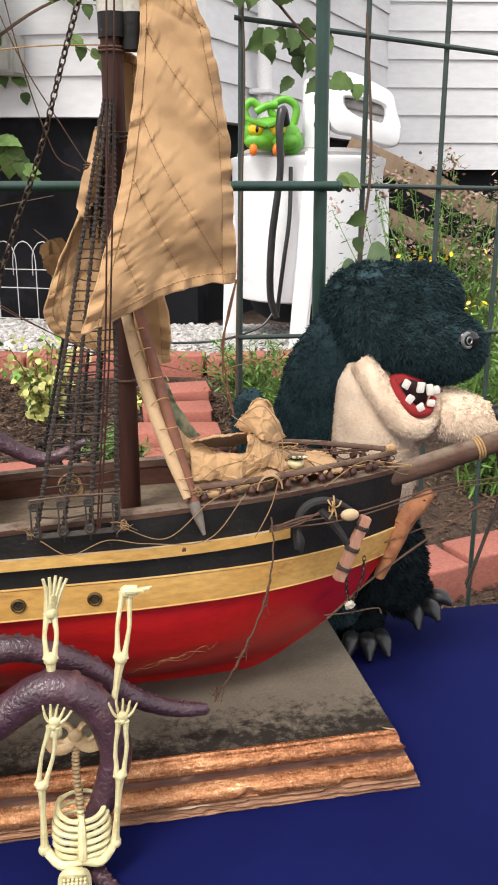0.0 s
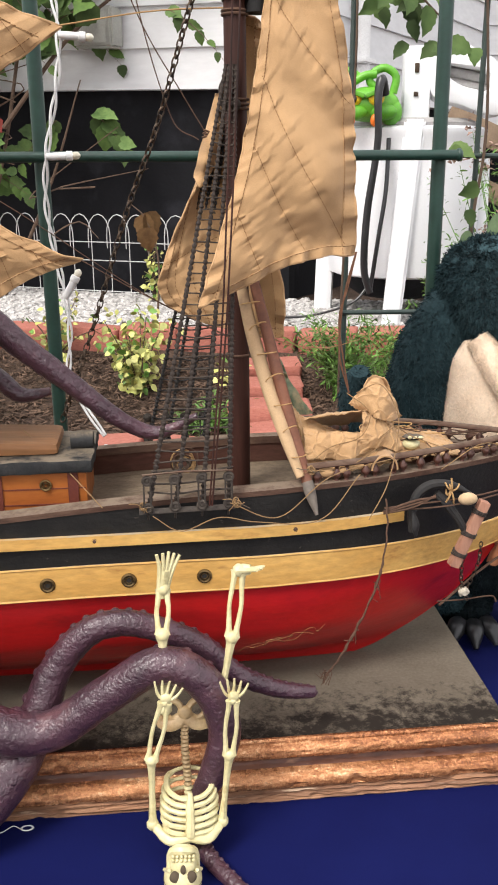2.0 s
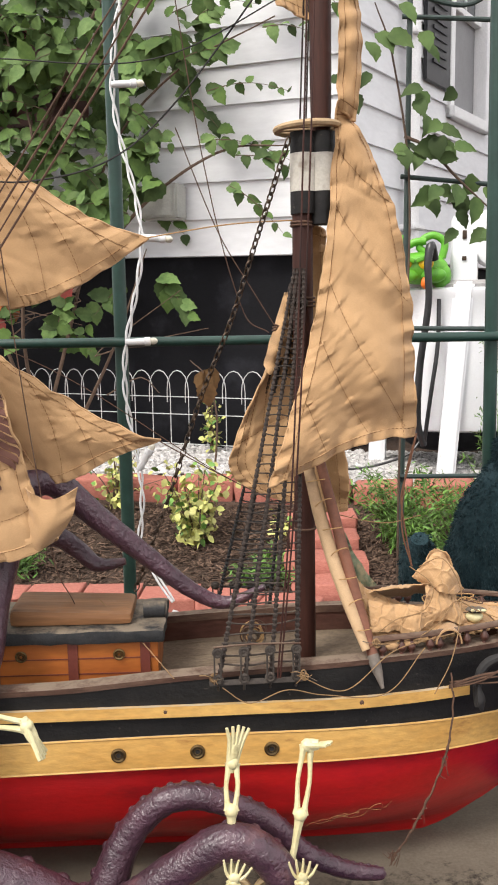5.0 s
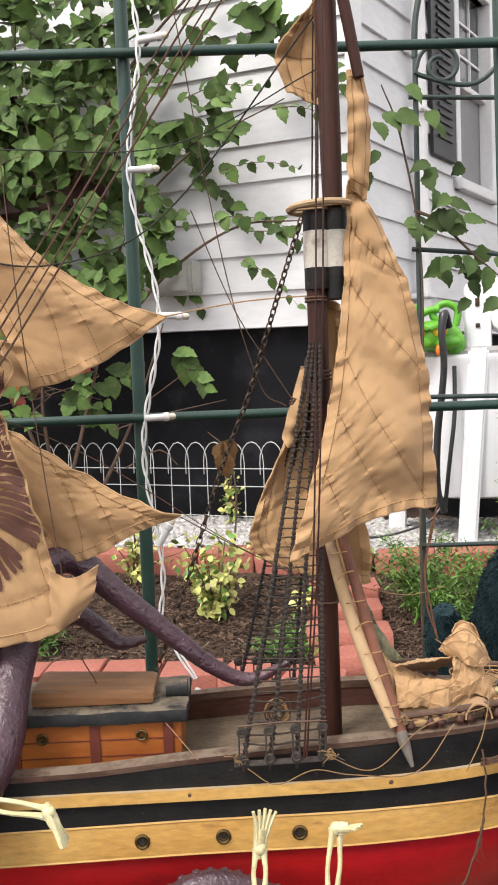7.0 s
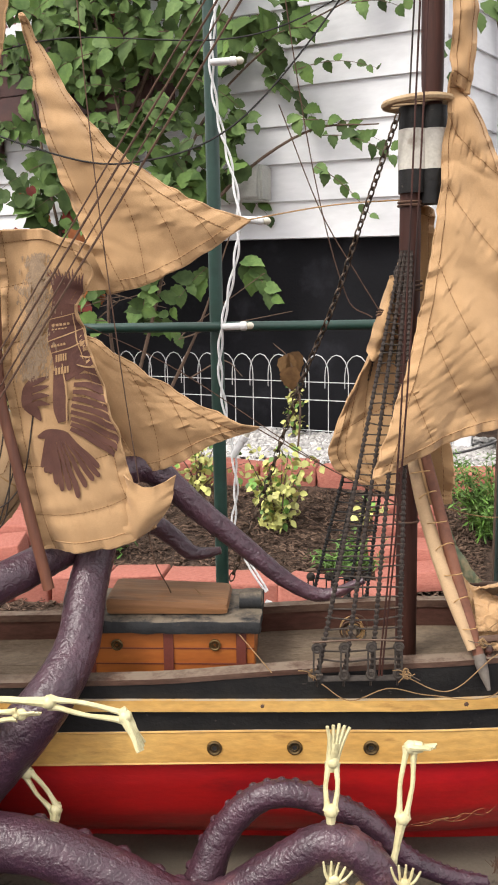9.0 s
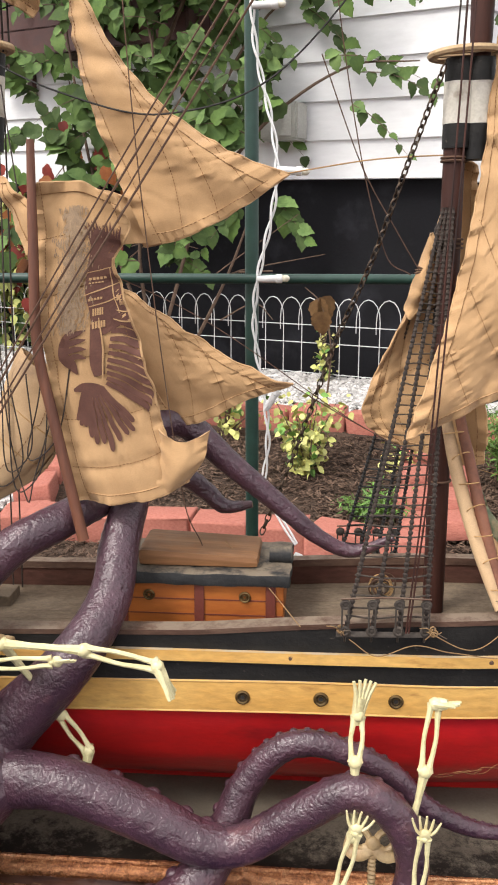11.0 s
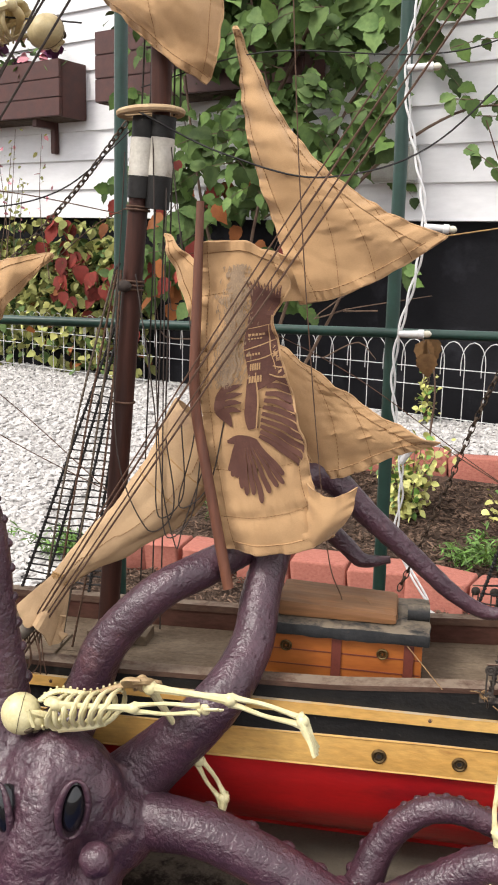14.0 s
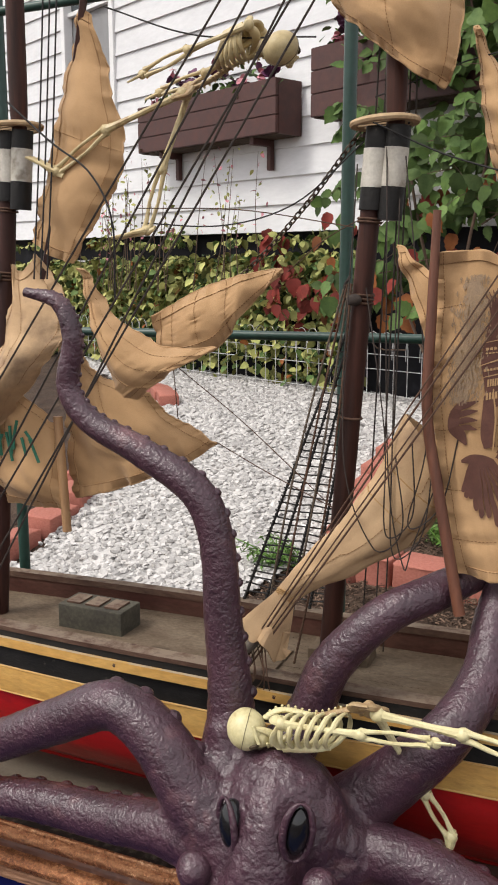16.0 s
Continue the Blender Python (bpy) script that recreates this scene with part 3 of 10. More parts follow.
WIN_A = (6.20, 7.05, 2.85, 4.85)
siding_wall("wall_west", CORNER, WALL_A, -0.02, 11.0, SIDING_Z, 5.2, 0.205, "white lapped clapboard wall of the house", [WIN_A])
siding_wall("wall_south", CORNER, WALL_B, 0.02, 3.45, SIDING_Z, 5.2, 0.205, "white lapped clapboard side wall with a shuttered window", [(1.52, 2.14, 2.70, 4.05)])
INNER = CORNER + WALL_B * 3.45
WALL_C = Vector((1.0, 0.03)).normalized()
siding_wall("wall_east", INNER, WALL_C, 0.0, 6.0, SIDING_Z - 0.2, 5.2, 0.22, "white lapped clapboard rear wing wall")


def trim_board(name, start, along, sa, sb, z0, z1, d0, d1, material, label):
    bm = bmesh.new()
    c = [wall_point(start, along, s, z, d) for z in (z0, z1) for s, d in ((sa, d0), (sb, d0), (sb, d1), (sa, d1))]
    v = [bm.verts.new(p) for p in c]
    for q in ((3, 2, 1, 0), (4, 5, 6, 7), (0, 1, 5, 4), (1, 2, 6, 5), (2, 3, 7, 6), (3, 0, 4, 7)):
        bm.faces.new([v[i] for i in q])
    bmesh.ops.recalc_face_normals(bm, faces=bm.faces)
    return solid(name, bm, material, label, name.split("_")[0], kind="structure", smooth=False)


trim_board("trim_corner", CORNER, WALL_B, -0.03, 0.12, SIDING_Z - 0.02, 5.2, 0.002, 0.032, TRIM, "white corner board of the house")
trim_board("foundation_west", CORNER, WALL_A, 0.0, 11.0, -0.1, SIDING_Z + 0.01, -0.16, -0.06, SKIRT, "black painted foundation skirting under the house")
trim_board("foundation_south", CORNER, WALL_B, 0.05, 3.45, -0.1, SIDING_Z, -0.16, -0.06, SKIRT, "black painted foundation skirting under the side wall")
trim_board("foundation_east", INNER, WALL_C, 0.0, 6.0, -0.1, SIDING_Z - 0.2, -0.16, -0.06, SKIRT, "black foundation skirting under the rear wing")
# the house's unseen shell
trim_board("ceiling_house", CORNER, WALL_A, -0.2, 11.0, 5.2, 5.3, -6.0, 0.4, SIDING, "plain white eaves of the house")

# ---- the table ----
def build_table():
    root = thing("table", (0.0, 0.0, -0.745), "low table draped with a plain navy blue cloth", "table")
    bm = bmesh.new()
    us = [-1.35 + 0.06 * i for i in range(40)]
    prof = [(-0.62, -0.60), (-0.618, -0.3), (-0.612, -0.04), (-0.60, -0.008), (-0.585, 0.0)] + [(-0.56 + 0.06 * i, 0.0) for i in range(13)] + [(0.205, 0.0), (0.216, -0.008), (0.222, -0.05), (0.226, -0.3), (0.23, -0.6)]
    grid = []
    for u in us:
        row = []
        for v, z in prof:
            hang = min(1, max(0, -z / 0.6))
            row.append((u + 0.012 * hang * math.sin(v * 9), v + 0.03 * hang * math.sin(u * 21 + 1.5 * math.sin(u * 5)), z + (0.0015 * smooth_noise(u, v, 3, 9) if z > -0.001 else 0)))
        grid.append(row)
    sheet(bm, grid, 0.003)
    part("tablecloth", bm, CLOTH, root, "navy blue cotton cloth hanging to the ground")
    for u in (-1.2, 0.9):
        for v in (-0.52, 0.14):
            part("leg", tube([(u, v, -0.745), (u, v, -0.01)], 0.018, 4), IRON, root)
    return root


build_table()


# ---- the baseboard ----
def build_base():
    root = thing("display_base", (0.0, 0.0, 0.0), "dusty black display board with worn copper-gilt moulded edge", "display base")
    u0, u1, v0, v1 = -1.12, 0.341, -0.147, 0.15
    bm = bmesh.new()
    nu, nv = 70, 18
    grid = [[(u0 + (u1 - u0) * i / nu, v0 + (v1 - v0) * j / nv, 0.058 + 0.0012 * smooth_noise(i * 0.3, j * 0.3, 1)) for j in range(nv + 1)] for i in range(nu + 1)]
    sheet(bm, grid, 0.004)
    part("board_top", bm, BOARD, root, "matt black top thick with grey dust")
    bm = bmesh.new()
    block(bm, (u0, v0 + 0.004, 0.002), (u1 - 0.002, v1, 0.0555), 0.001)
    part("board_core", bm, BOARD, root, smooth=False)
    # moulded picture-frame edge along the front, cut off raw at its end
    prof = [(-0.002, 0.0585), (-0.001, 0.0612), (0.002, 0.0616), (0.0035, 0.0600), (0.0040, 0.0575), (0.0070, 0.0560), (0.0098, 0.0530), (0.0108, 0.0490), (0.0096, 0.0452), (0.0060, 0.0425), (0.0020, 0.0405), (0.0000, 0.0375), (0.0012, 0.0345),
            (0.0050, 0.0320), (0.0105, 0.0300), (0.0150, 0.0272), (0.0172, 0.0235), (0.0174, 0.0190), (0.0160, 0.0165), (0.0115, 0.0155), (0.0135, 0.0138), (0.0165, 0.0128), (0.0120, 0.0105), (0.0155, 0.0090), (0.0172, 0.0070), (0.0130, 0.0052), (0.0165, 0.0036), (0.0150, 0.0008)]
    fine_prof = []
    for (d0, z0), (d1, z1) in zip(prof, prof[1:]):
        fine_prof += [(d0 + (d1 - d0) * k / 3, z0 + (z1 - z0) * k / 3) for k in range(3)]
    fine_prof.append(prof[-1])
    n = 560
    grid = []
    for i in range(n + 1):
        t = i / n
        row = []
        for d, z in fine_prof:
            end = u1 + (0.0605 - z) * 0.42 + 0.004 * smooth_noise(z, 3, 1, 160)
            pu = u0 + (end - u0) * t
            w = 0.0005 * smooth_noise(pu * 0.7, z * 3.0, 1, 120) + 0.0007 * smooth_noise(pu, z, 2, 30) + 0.0005 * smooth_noise(pu, z, 7, 420)
            chip = max(0, smooth_noise(pu, z * 2, 5, 40) - 0.40) * 0.012 + (max(0, smooth_noise(pu * 0.35, z * 5, 9, 110) - 0.05) * 0.010 if z < 0.016 else 0)
            row.append((pu, v0 - d - w + chip, max(z + w * 0.5, 0.0006)))
        grid.append(row)
    tip = grid[-1]
    # gilded bead, dark bole-brown hollow with painted shade, gilded lower band, splintered foot
    for first, last, material, label in ((0, 27, GILT, "flaking copper-gilt bead of the moulding"), (27, 39, BOLE_SHADED, "dark brown hollow of the moulding, gilding worn off and shade painted in"), (39, 57, GILT, "flaking copper-gilt lower band of the moulding"), (57, len(fine_prof) - 1, SPLINTER, "splintered foot of the moulding")):
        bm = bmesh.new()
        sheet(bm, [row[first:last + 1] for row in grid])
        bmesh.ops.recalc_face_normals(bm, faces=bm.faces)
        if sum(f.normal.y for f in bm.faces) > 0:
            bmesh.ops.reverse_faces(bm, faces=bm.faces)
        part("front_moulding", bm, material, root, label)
    bm = bmesh.new()
    for (p, q) in zip(tip, tip[1:]):
        a, b, c, d = (bm.verts.new(x) for x in (p, q, (q[0] - 0.012, v0 + 0.006, q[2]), (p[0] - 0.012, v0 + 0.006, p[2])))
        bm.faces.new((a, b, c, d))
    part("raw_end", bm, GILT_BARE, root, "splintered bare wood end of the moulding", smooth=False)
    return root


build_base()


# ---- the ship ----
def stem_u(z):
    return float(np.interp(z, [0.058, 0.07, 0.10, 0.126, 0.16, 0.191, 0.225, 0.262, 0.32], [0.215, 0.246, 0.292, 0.325, 0.357, 0.376, 0.387, 0.392, 0.396]))


def rail_z(u):
    return float(np.interp(u, [-1.05, -0.77, -0.35, -0.14, -0.04, 0.06, 0.17, 0.3, 0.4], [0.262, 0.262, 0.264, 0.269, 0.277, 0.283, 0.287, 0.288, 0.286]))


def sheer(u):
    """The painted band rises a little towards the fore mast."""
    return float(np.interp(u, [-0.40, -0.05, 0.15, 0.32], [0.0, 0.0055, 0.0055, 0.0]))


def half_beam(u, z):
    body = float(np.interp(z, [0.058, 0.073, 0.09, 0.11, 0.135, 0.17, 0.2, 0.25, 0.3], [0.007, 0.013, 0.046, 0.072, 0.088, 0.097, 0.099, 0.096, 0.093]))
    s = stem_u(z)
    f = 1.0
    body *= float(np.interp(u, [-0.35, 0.05], [1.0, 0.95]))
    if u > 0.06:
        f = max(0.0, 1 - ((u - 0.06) / (s - 0.06)) ** 2.3)
    elif u < -0.55:
        f = 1 - 0.32 * ((-0.55 - u) / 0.5) ** 2
    return body * f


def hull_shell(z_of, u_a, u_b, nu, nz, proud=0.0, side=-1, tip=True):
    """A grid of hull skin: z_of(u, t) gives the height for t in 0..1."""
    rows = []
    for j in range(nz + 1):
        row = []
        for i in range(nu + 1):
            a = i / nu
            z0 = z_of(0.0, j / nz)
            end = min(u_b, stem_u(z0)) if tip else u_b
            u = u_a + (end - u_a) * (1 - (1 - a) ** 1.6)
            z = z_of(u, j / nz)
            v = half_beam(min(u, stem_u(z)), z)
            row.append((u, side * (v + proud), z))
        rows.append(row)
    return rows


def build_ship():
    root = thing("model_sailing_ship", (0.0, 0.0, 0.06), "weathered wooden model sailing ship with tan canvas sails", "model ship")
    STERN = -1.02
    # lower hull, red
    bm = bmesh.new()
    for side in (-1, 1):
        rows = hull_shell(lambda u, t: 0.0605 + (0.189 + sheer(u) - 0.0605) * t, STERN, 9, 70, 18, 0, side)
        sheet(bm, rows if side == 1 else rows[::-1])
    rows = hull_shell(lambda u, t: 0.0605, STERN, 9, 70, 1, 0, -1)
    bmesh.ops.remove_doubles(bm, verts=bm.verts, dist=0.0004)
    bmesh.ops.holes_fill(bm, edges=[e for e in bm.edges if e.is_boundary], sides=4)
    bmesh.ops.recalc_face_normals(bm, faces=bm.faces)
    part("lower_hull", bm, RED, root, "glossy dark red lower hull")
    # upper hull, black
    bm = bmesh.new()
    for side in (-1, 1):
        rows = hull_shell(lambda u, t: 0.188 + sheer(u) + (rail_z(u) - 0.188 - sheer(u)) * t, STERN, 9, 70, 8, 0, side)
        sheet(bm, rows if side == 1 else rows[::-1], 0.004)
    part("upper_hull", bm, BLACK, root, "worn black upper hull")
    bm = bmesh.new()
    block(bm, (STERN - 0.006, -0.075, 0.07), (STERN + 0.004, 0.075, 0.30), 0.003)
    part("transom", bm, BLACK, root)
    # painted wales
    for side in (-1, 1):
        bm = bmesh.new()
        rows = hull_shell(lambda u, t: 0.1885 + sheer(u) + 0.031 * t + 0.0015 * smooth_noise(u, t, 0, 30) * (1 if 0 < t < 1 else 0), STERN, 9, 90, 4, 0.0022, side)
        sheet(bm, rows if side == 1 else rows[::-1], 0.003)
        part("wale", bm, YELLOW, root, "broad aged yellow band along the hull")
        bm = bmesh.new()
        rows = hull_shell(lambda u, t: 0.2445 + 0.0105 * t + 0.006 * max(0, u + 0.02), STERN, 0.247, 80, 3, 0.0042, side, tip=False)
        sheet(bm, rows if side == 1 else rows[::-1], 0.006)
        part("rubbing_strake", bm, YELLOW, root, "narrow yellow strip pinned along the hull")
        # thin edge lines of the band
        for z in (0.1885, 0.2195):
            rows = hull_shell(lambda u, t: z + sheer(u), STERN, 9, 60, 1, 0.0035, side)
            bm = bmesh.new()
            sweep(bm, rows[0], 0.0012, 5)
            part("band_edge", bm, YELLOW, root)
        # cap rail, dusty
        bm = bmesh.new()
        path = []
        for i in range(61):
            u = STERN + (0.388 - STERN) * i / 60
            path.append((u, half_beam(min(u, 0.388), rail_z(u)), rail_z(u)))
        grid = []
        for u, b, z in path:
            bi = max(b - 0.014, 0.0)
            grid.append([(u, side * (b + 0.003), z), (u, side * (b + 0.003), z + 0.005), (u, side * bi, z + 0.006), (u, side * bi, z - 0.002)])
        sheet(bm, grid)
        bmesh.ops.recalc_face_normals(bm, faces=bm.faces)
        part("cap_rail", bm, RAILWOOD, root, "dust-covered brown cap rail", smooth=False)
        # inner bulwark
        bm = bmesh.new()
        grid = [[(u, side * max(b - 0.011, 0), z), (u, side * max(b - 0.011, 0), z - 0.030)] for u, b, z in path]
        sheet(bm, grid, 0.003)
        part("bulwark", bm, BULWARK, root, smooth=False)
    # deck planks
    for k in range(9):
        bm = bmesh.new()
        f0, f1 = -1 + 2 * k / 9 + 0.0015, -1 + 2 * (k + 1) / 9 - 0.0015
        grid = []
        for i in range(41):
            u = STERN + (0.37 - STERN) * i / 40
            b = max(half_beam(u, 0.26) - 0.008, 0.0)
            z = rail_z(u) - 0.025
            grid.append([(u, b * (f0 + (f1 - f0) * j / 2), z + 0.0006 * smooth_noise(u, k, j, 25)) for j in range(3)])
        sheet(bm, grid, 0.003)
        part("deck_plank", bm, DECK, root)
    # ports
    for u in (0.051, -0.0195, -0.094, -0.775, -0.85):
        z = 0.2035 + sheer(u)
        b = half_beam(u, z) + 0.004
        port = bmesh.new()
        m = Matrix.Translation((u, -b, z)) @ Matrix.Rotation(radians(90), 4, "X")
        torus(port, m, 0.0056, 0.0017, 20, 8)
        torus(port, m, 0.0030, 0.0009, 14, 6)
        ring = part("porthole", port, BRASS, root, "tarnished brass eyelet porthole")
        hole = bmesh.new()
        lathe(hole, [(0.0042, -0.001), (0.0042, 0.0004)], m, 14)
        part("opening", hole, DARK_HOLE, ring)
    # nails in the strake
    for u in [0.137 - 0.186 * i for i in range(6)]:
        bm = bmesh.new()
        b = half_beam(u, 0.25) + 0.0066
        ball(bm, (u, -b, 0.250 + 0.006 * max(0, u + 0.02)), (0.0022, 0.0012, 0.0022), 10, 6)
        torus(bm, Matrix.Translation((u, -b, 0.250 + 0.006 * max(0, u + 0.02))) @ Matrix.Rotation(radians(90), 4, "X"), 0.0024, 0.0006, 12, 5)
        part("nail", bm, RAILWOOD, root)
    build_deck(root)
    build_masts(root)
    return root


def build_deck(root):
    # deckhouse with hatch
    u0, u1, v0, v1, z0, z1 = -0.232, -0.058, -0.036, 0.055, 0.240, 0.297
    bm = bmesh.new()
    block(bm, (u0, v0, z0), (u1, v1, z1), 0.001)
    house = part("deckhouse", bm, CABIN, root, "orange varnished cabin with dark straps", smooth=False)
    for u in (u0 + 0.006, -0.148, u1 - 0.018):
        bm = bmesh.new()
        block(bm, (u, v0 - 0.002, z0), (u + 0.010, v0 + 0.002, z1 - 0.001), 0.0006)
        part("strap", bm, STRAP, house, smooth=False)
    for z in (z0 + 0.024, z0 + 0.040):
        bm = bmesh.new()
        block(bm, (u0 + 0.001, v0 - 0.0006, z - 0.0006), (u1 - 0.001, v0 + 0.001, z + 0.0006))
        part("joint", bm, STRAP, house, smooth=False)
    for u in (-0.194, -0.097):
        bm = bmesh.new()
        m = Matrix.Translation((u, v0 - 0.0015, 0.284)) @ Matrix.Rotation(radians(90), 4, "X")
        torus(bm, m, 0.0048, 0.0013)
        torus(bm, m, 0.0022, 0.0008, 12, 6)
        part("porthole", bm, BRASS, house, "tarnished brass eyelet")
    bm = bmesh.new()
    block(bm, (u0 - 0.006, v0 - 0.007, z1), (u1 + 0.007, v1 + 0.006, z1 + 0.013), 0.003)
    bmesh.ops.subdivide_edges(bm, edges=[e for e in bm.edges if e.calc_length() > 0.05], cuts=24)
    for v in bm.verts:
        v.co += Vector((smooth_noise(*v.co, 70), smooth_noise(*(v.co + Vector((2, 1, 5))), 70), smooth_noise(*(v.co + Vector((4, 8, 1))), 55))) * 0.0016
    part("cabin_roof", bm, SLATE, house, "dusty grey-green painted roof slab")
    bm = bmesh.new()
    block(bm, (u0 + 0.025, v0 + 0.010, z1 + 0.013), (u1 - 0.026, v1 - 0.012, z1 + 0.031), 0.006)
    for v in bm.verts:
        v.co.z -= 0.006 * max(0, (v.co.x + 0.12) / 0.035) if v.co.z > z1 + 0.02 and v.co.x > -0.12 else 0
    part("hatch_cover", bm, HATCH, house, "dull brown wooden hatch cover")
    bm = bmesh.new()
    tube_in(bm, [(u1 - 0.016, 0.0, z1 + 0.020), (u1 + 0.006, -0.0, z1 + 0.020)], 0.009, 6, 14)
    part("roof_roller", bm, SLATE, house)
    # grating crate aft
    bm = bmesh.new()
    block(bm, (-0.745, -0.01, 0.234), (-0.655, 0.035, 0.268), 0.0015)
    crate = part("deck_grating", bm, surface("dusty_grey_green_box", (0.085, 0.078, 0.058), (0.055, 0.050, 0.040), 0.85, 40, 0.4, fine=220, fine_mix=0.5, dist=0.0008, spec=0.2), root, "dusty grey-brown hatch box with barred lid", smooth=False)
    for i in range(3):
        bm = bmesh.new()
        u = -0.738 + i * 0.027
        block(bm, (u, -0.002, 0.268), (u + 0.02, 0.026, 0.2705), 0.0008)
        part("lid_bar", bm, RAILWOOD, crate, smooth=False)
    bm = bmesh.new()
    block(bm, (-0.43, 0.02, 0.236), (-0.36, 0.055, 0.252), 0.0015)
    part("deck_hatch", bm, DECK, root, "low dusty deck hatch", smooth=False)
    bm = bmesh.new()
    block(bm, (-0.52, -0.03, 0.236), (-0.45, 0.03, 0.243), 0.0015)
    part("deck_hatch", bm, DECK, root, "low dusty deck hatch", smooth=False)
    # forecastle rail with balusters
    for side in (-1, 1):
        bm = bmesh.new()
        path = []
        for i in range(25):
            u = 0.150 + (0.383 - 0.150) * i / 24
            z = rail_z(u) + 0.022
            path.append((u, side * max(half_beam(u, 0.285) - 0.003, 0.0), z))
        sweep(bm, path, 0.0034, 7, 0.6)
        rail = part("forecastle_rail", bm, RAILWOOD, root, "turned brown forecastle rail")
        for i in range(15):
            u, v, z = path[1 + round(i * 22 / 14)]
            bm = bmesh.new()
            zz = rail_z(u) + 0.005
            h = z - zz - 0.002
            lathe(bm, [(0.0024, 0), (0.0020, 0.12 * h), (0.0044, 0.34 * h), (0.0046, 0.48 * h), (0.0022, 0.72 * h), (0.0016, 0.82 * h), (0.0030, h)], Matrix.Translation((u, v, zz)), 10)
            part("baluster", bm, BALUSTER, rail)
    # bowsprit
    bm = tube([(0.33, 0, 0.268), (0.42, 0, 0.289), (0.58, 0, 0.333), (0.74, 0, 0.377)], [0.0125, 0.0125, 0.011, 0.009], 16, 14)
    sprit = part("bowsprit", bm, RAILWOOD, root, "dark brown tapered bowsprit")
    bm = bmesh.new()
    for du in (0, 0.003, 0.006):
        torus(bm, axis((0.478 + du, 0, 0.3045 + du * 0.27), (0.6, 0, 0.338)), 0.0125, 0.0012, 16, 6)
    part("lashing", bm, ROPE_TAN, sprit)
    # carved head under the bowsprit
    bm = bmesh.new()
    tube_in(bm, [(0.372, 0, 0.160), (0.386, 0, 0.195), (0.400, 0, 0.228), (0.418, 0, 0.246), (0.430, 0, 0.258)], [0.006, 0.010, 0.012, 0.010, 0.005], 30, 12)
    for v in bm.verts:
        v.co += Vector((1, 0.6, 1)) * (0.005 * smooth_noise(*v.co, 90) + 0.002 * smooth_noise(*v.co, 260))
    part("stem_head", bm, surface("split_orange_wood", (0.36, 0.15, 0.06), (0.22, 0.08, 0.035), 0.8, 50, 0.6, fine=260, dist=0.001), root, "splintered orange wood stem head")
    # cathead and its tackle
    m = Matrix.Translation((0.308, -0.090, 0.236)) @ Matrix.Rotation(radians(22), 4, "Y")
    bm = bmesh.new()
    block(bm, (-0.0052, -0.0048, -0.036), (0.0052, 0.0048, 0.036), 0.001, m=m)
    for v in bm.verts:
        v.co += Vector((smooth_noise(*v.co, 160), 0, smooth_noise(*(v.co + Vector((3, 1, 2))), 160))) * 0.0009
    anchor = part("anchor", bm, surface("red_brown_stock", (0.27, 0.115, 0.075), (0.38, 0.20, 0.13), 0.75, 50, 0.5, fine=260, fine_mix=0.5, stretch=(1, 1, 0.2), dist=0.0008), root, "worn red-brown anchor stock with black iron arms")
    bm = bmesh.new()
    tube_in(bm, [(0.308, -0.088, 0.232), (0.298, -0.088, 0.250), (0.286, -0.084, 0.266), (0.276, -0.080, 0.276)], [0.0030, 0.0038, 0.0046, 0.0040], 16, 8)
    tube_in(bm, [(0.312, -0.082, 0.272), (0.290, -0.082, 0.284), (0.270, -0.082, 0.285), (0.257, -0.083, 0.276), (0.252, -0.085, 0.258), (0.254, -0.086, 0.240)], [0.0026, 0.0042, 0.0048, 0.0048, 0.0042, 0.0050], 26, 9)
    tube_in(bm, [(0.2515, -0.089, 0.262), (0.254, -0.091, 0.248), (0.2555, -0.090, 0.236)], [0.0015, 0.0062, 0.0020], 10, 8, 0.5)
    part("anchor_arm", bm, ROPE_BLACK, anchor, "black iron anchor arms")
    for dz in (-0.024, -0.002, 0.022):
        bm = bmesh.new()
        for k in range(3):
            torus(bm, m @ Matrix.Translation((0, 0, dz + 0.0022 * k)) @ Matrix.Rotation(0.15 * (k - 1), 4, "X") @ Matrix.Diagonal((1.05, 1, 1, 1)), 0.0066, 0.0009, 14, 5)
        part("lashing", bm, ROPE_DARK, anchor)
    bm = bmesh.new()
    ball(bm, (0.303, -0.094, 0.274), (0.0095, 0.0055, 0.0062), 16, 10)
    part("block_pulley", bm, TOP_WOOD, root, "pale wooden pulley block")
    bm = bmesh.new()
    for k, (du, dz) in enumerate(((0.000, 0.294), (-0.006, 0.290), (0.004, 0.268), (-0.004, 0.270), (0.008, 0.288))):
        tube_in(bm, [(0.288, -0.090, 0.281), (0.287 + du * 0.6, -0.093, (0.281 + dz) / 2), (0.287 + du, -0.090, dz)], 0.0009, 8, 5)
    torus(bm, axis((0.286, -0.086, 0.281), (0.296, -0.086, 0.279)), 0.0052, 0.0010, 14, 5)
    part("lashing", bm, ROPE_TAN, root, "tan cord tied round the anchor ring")
    bm = bmesh.new()
    ball(bm, (0.309, -0.086, 0.172), (0.0055, 0.005, 0.0048), 10, 8)
    for v in bm.verts:
        v.co += Vector((smooth_noise(*v.co, 400), smooth_noise(*(v.co + Vector((1, 5, 2))), 400), smooth_noise(*(v.co + Vector((3, 1, 2))), 400))) * 0.0022
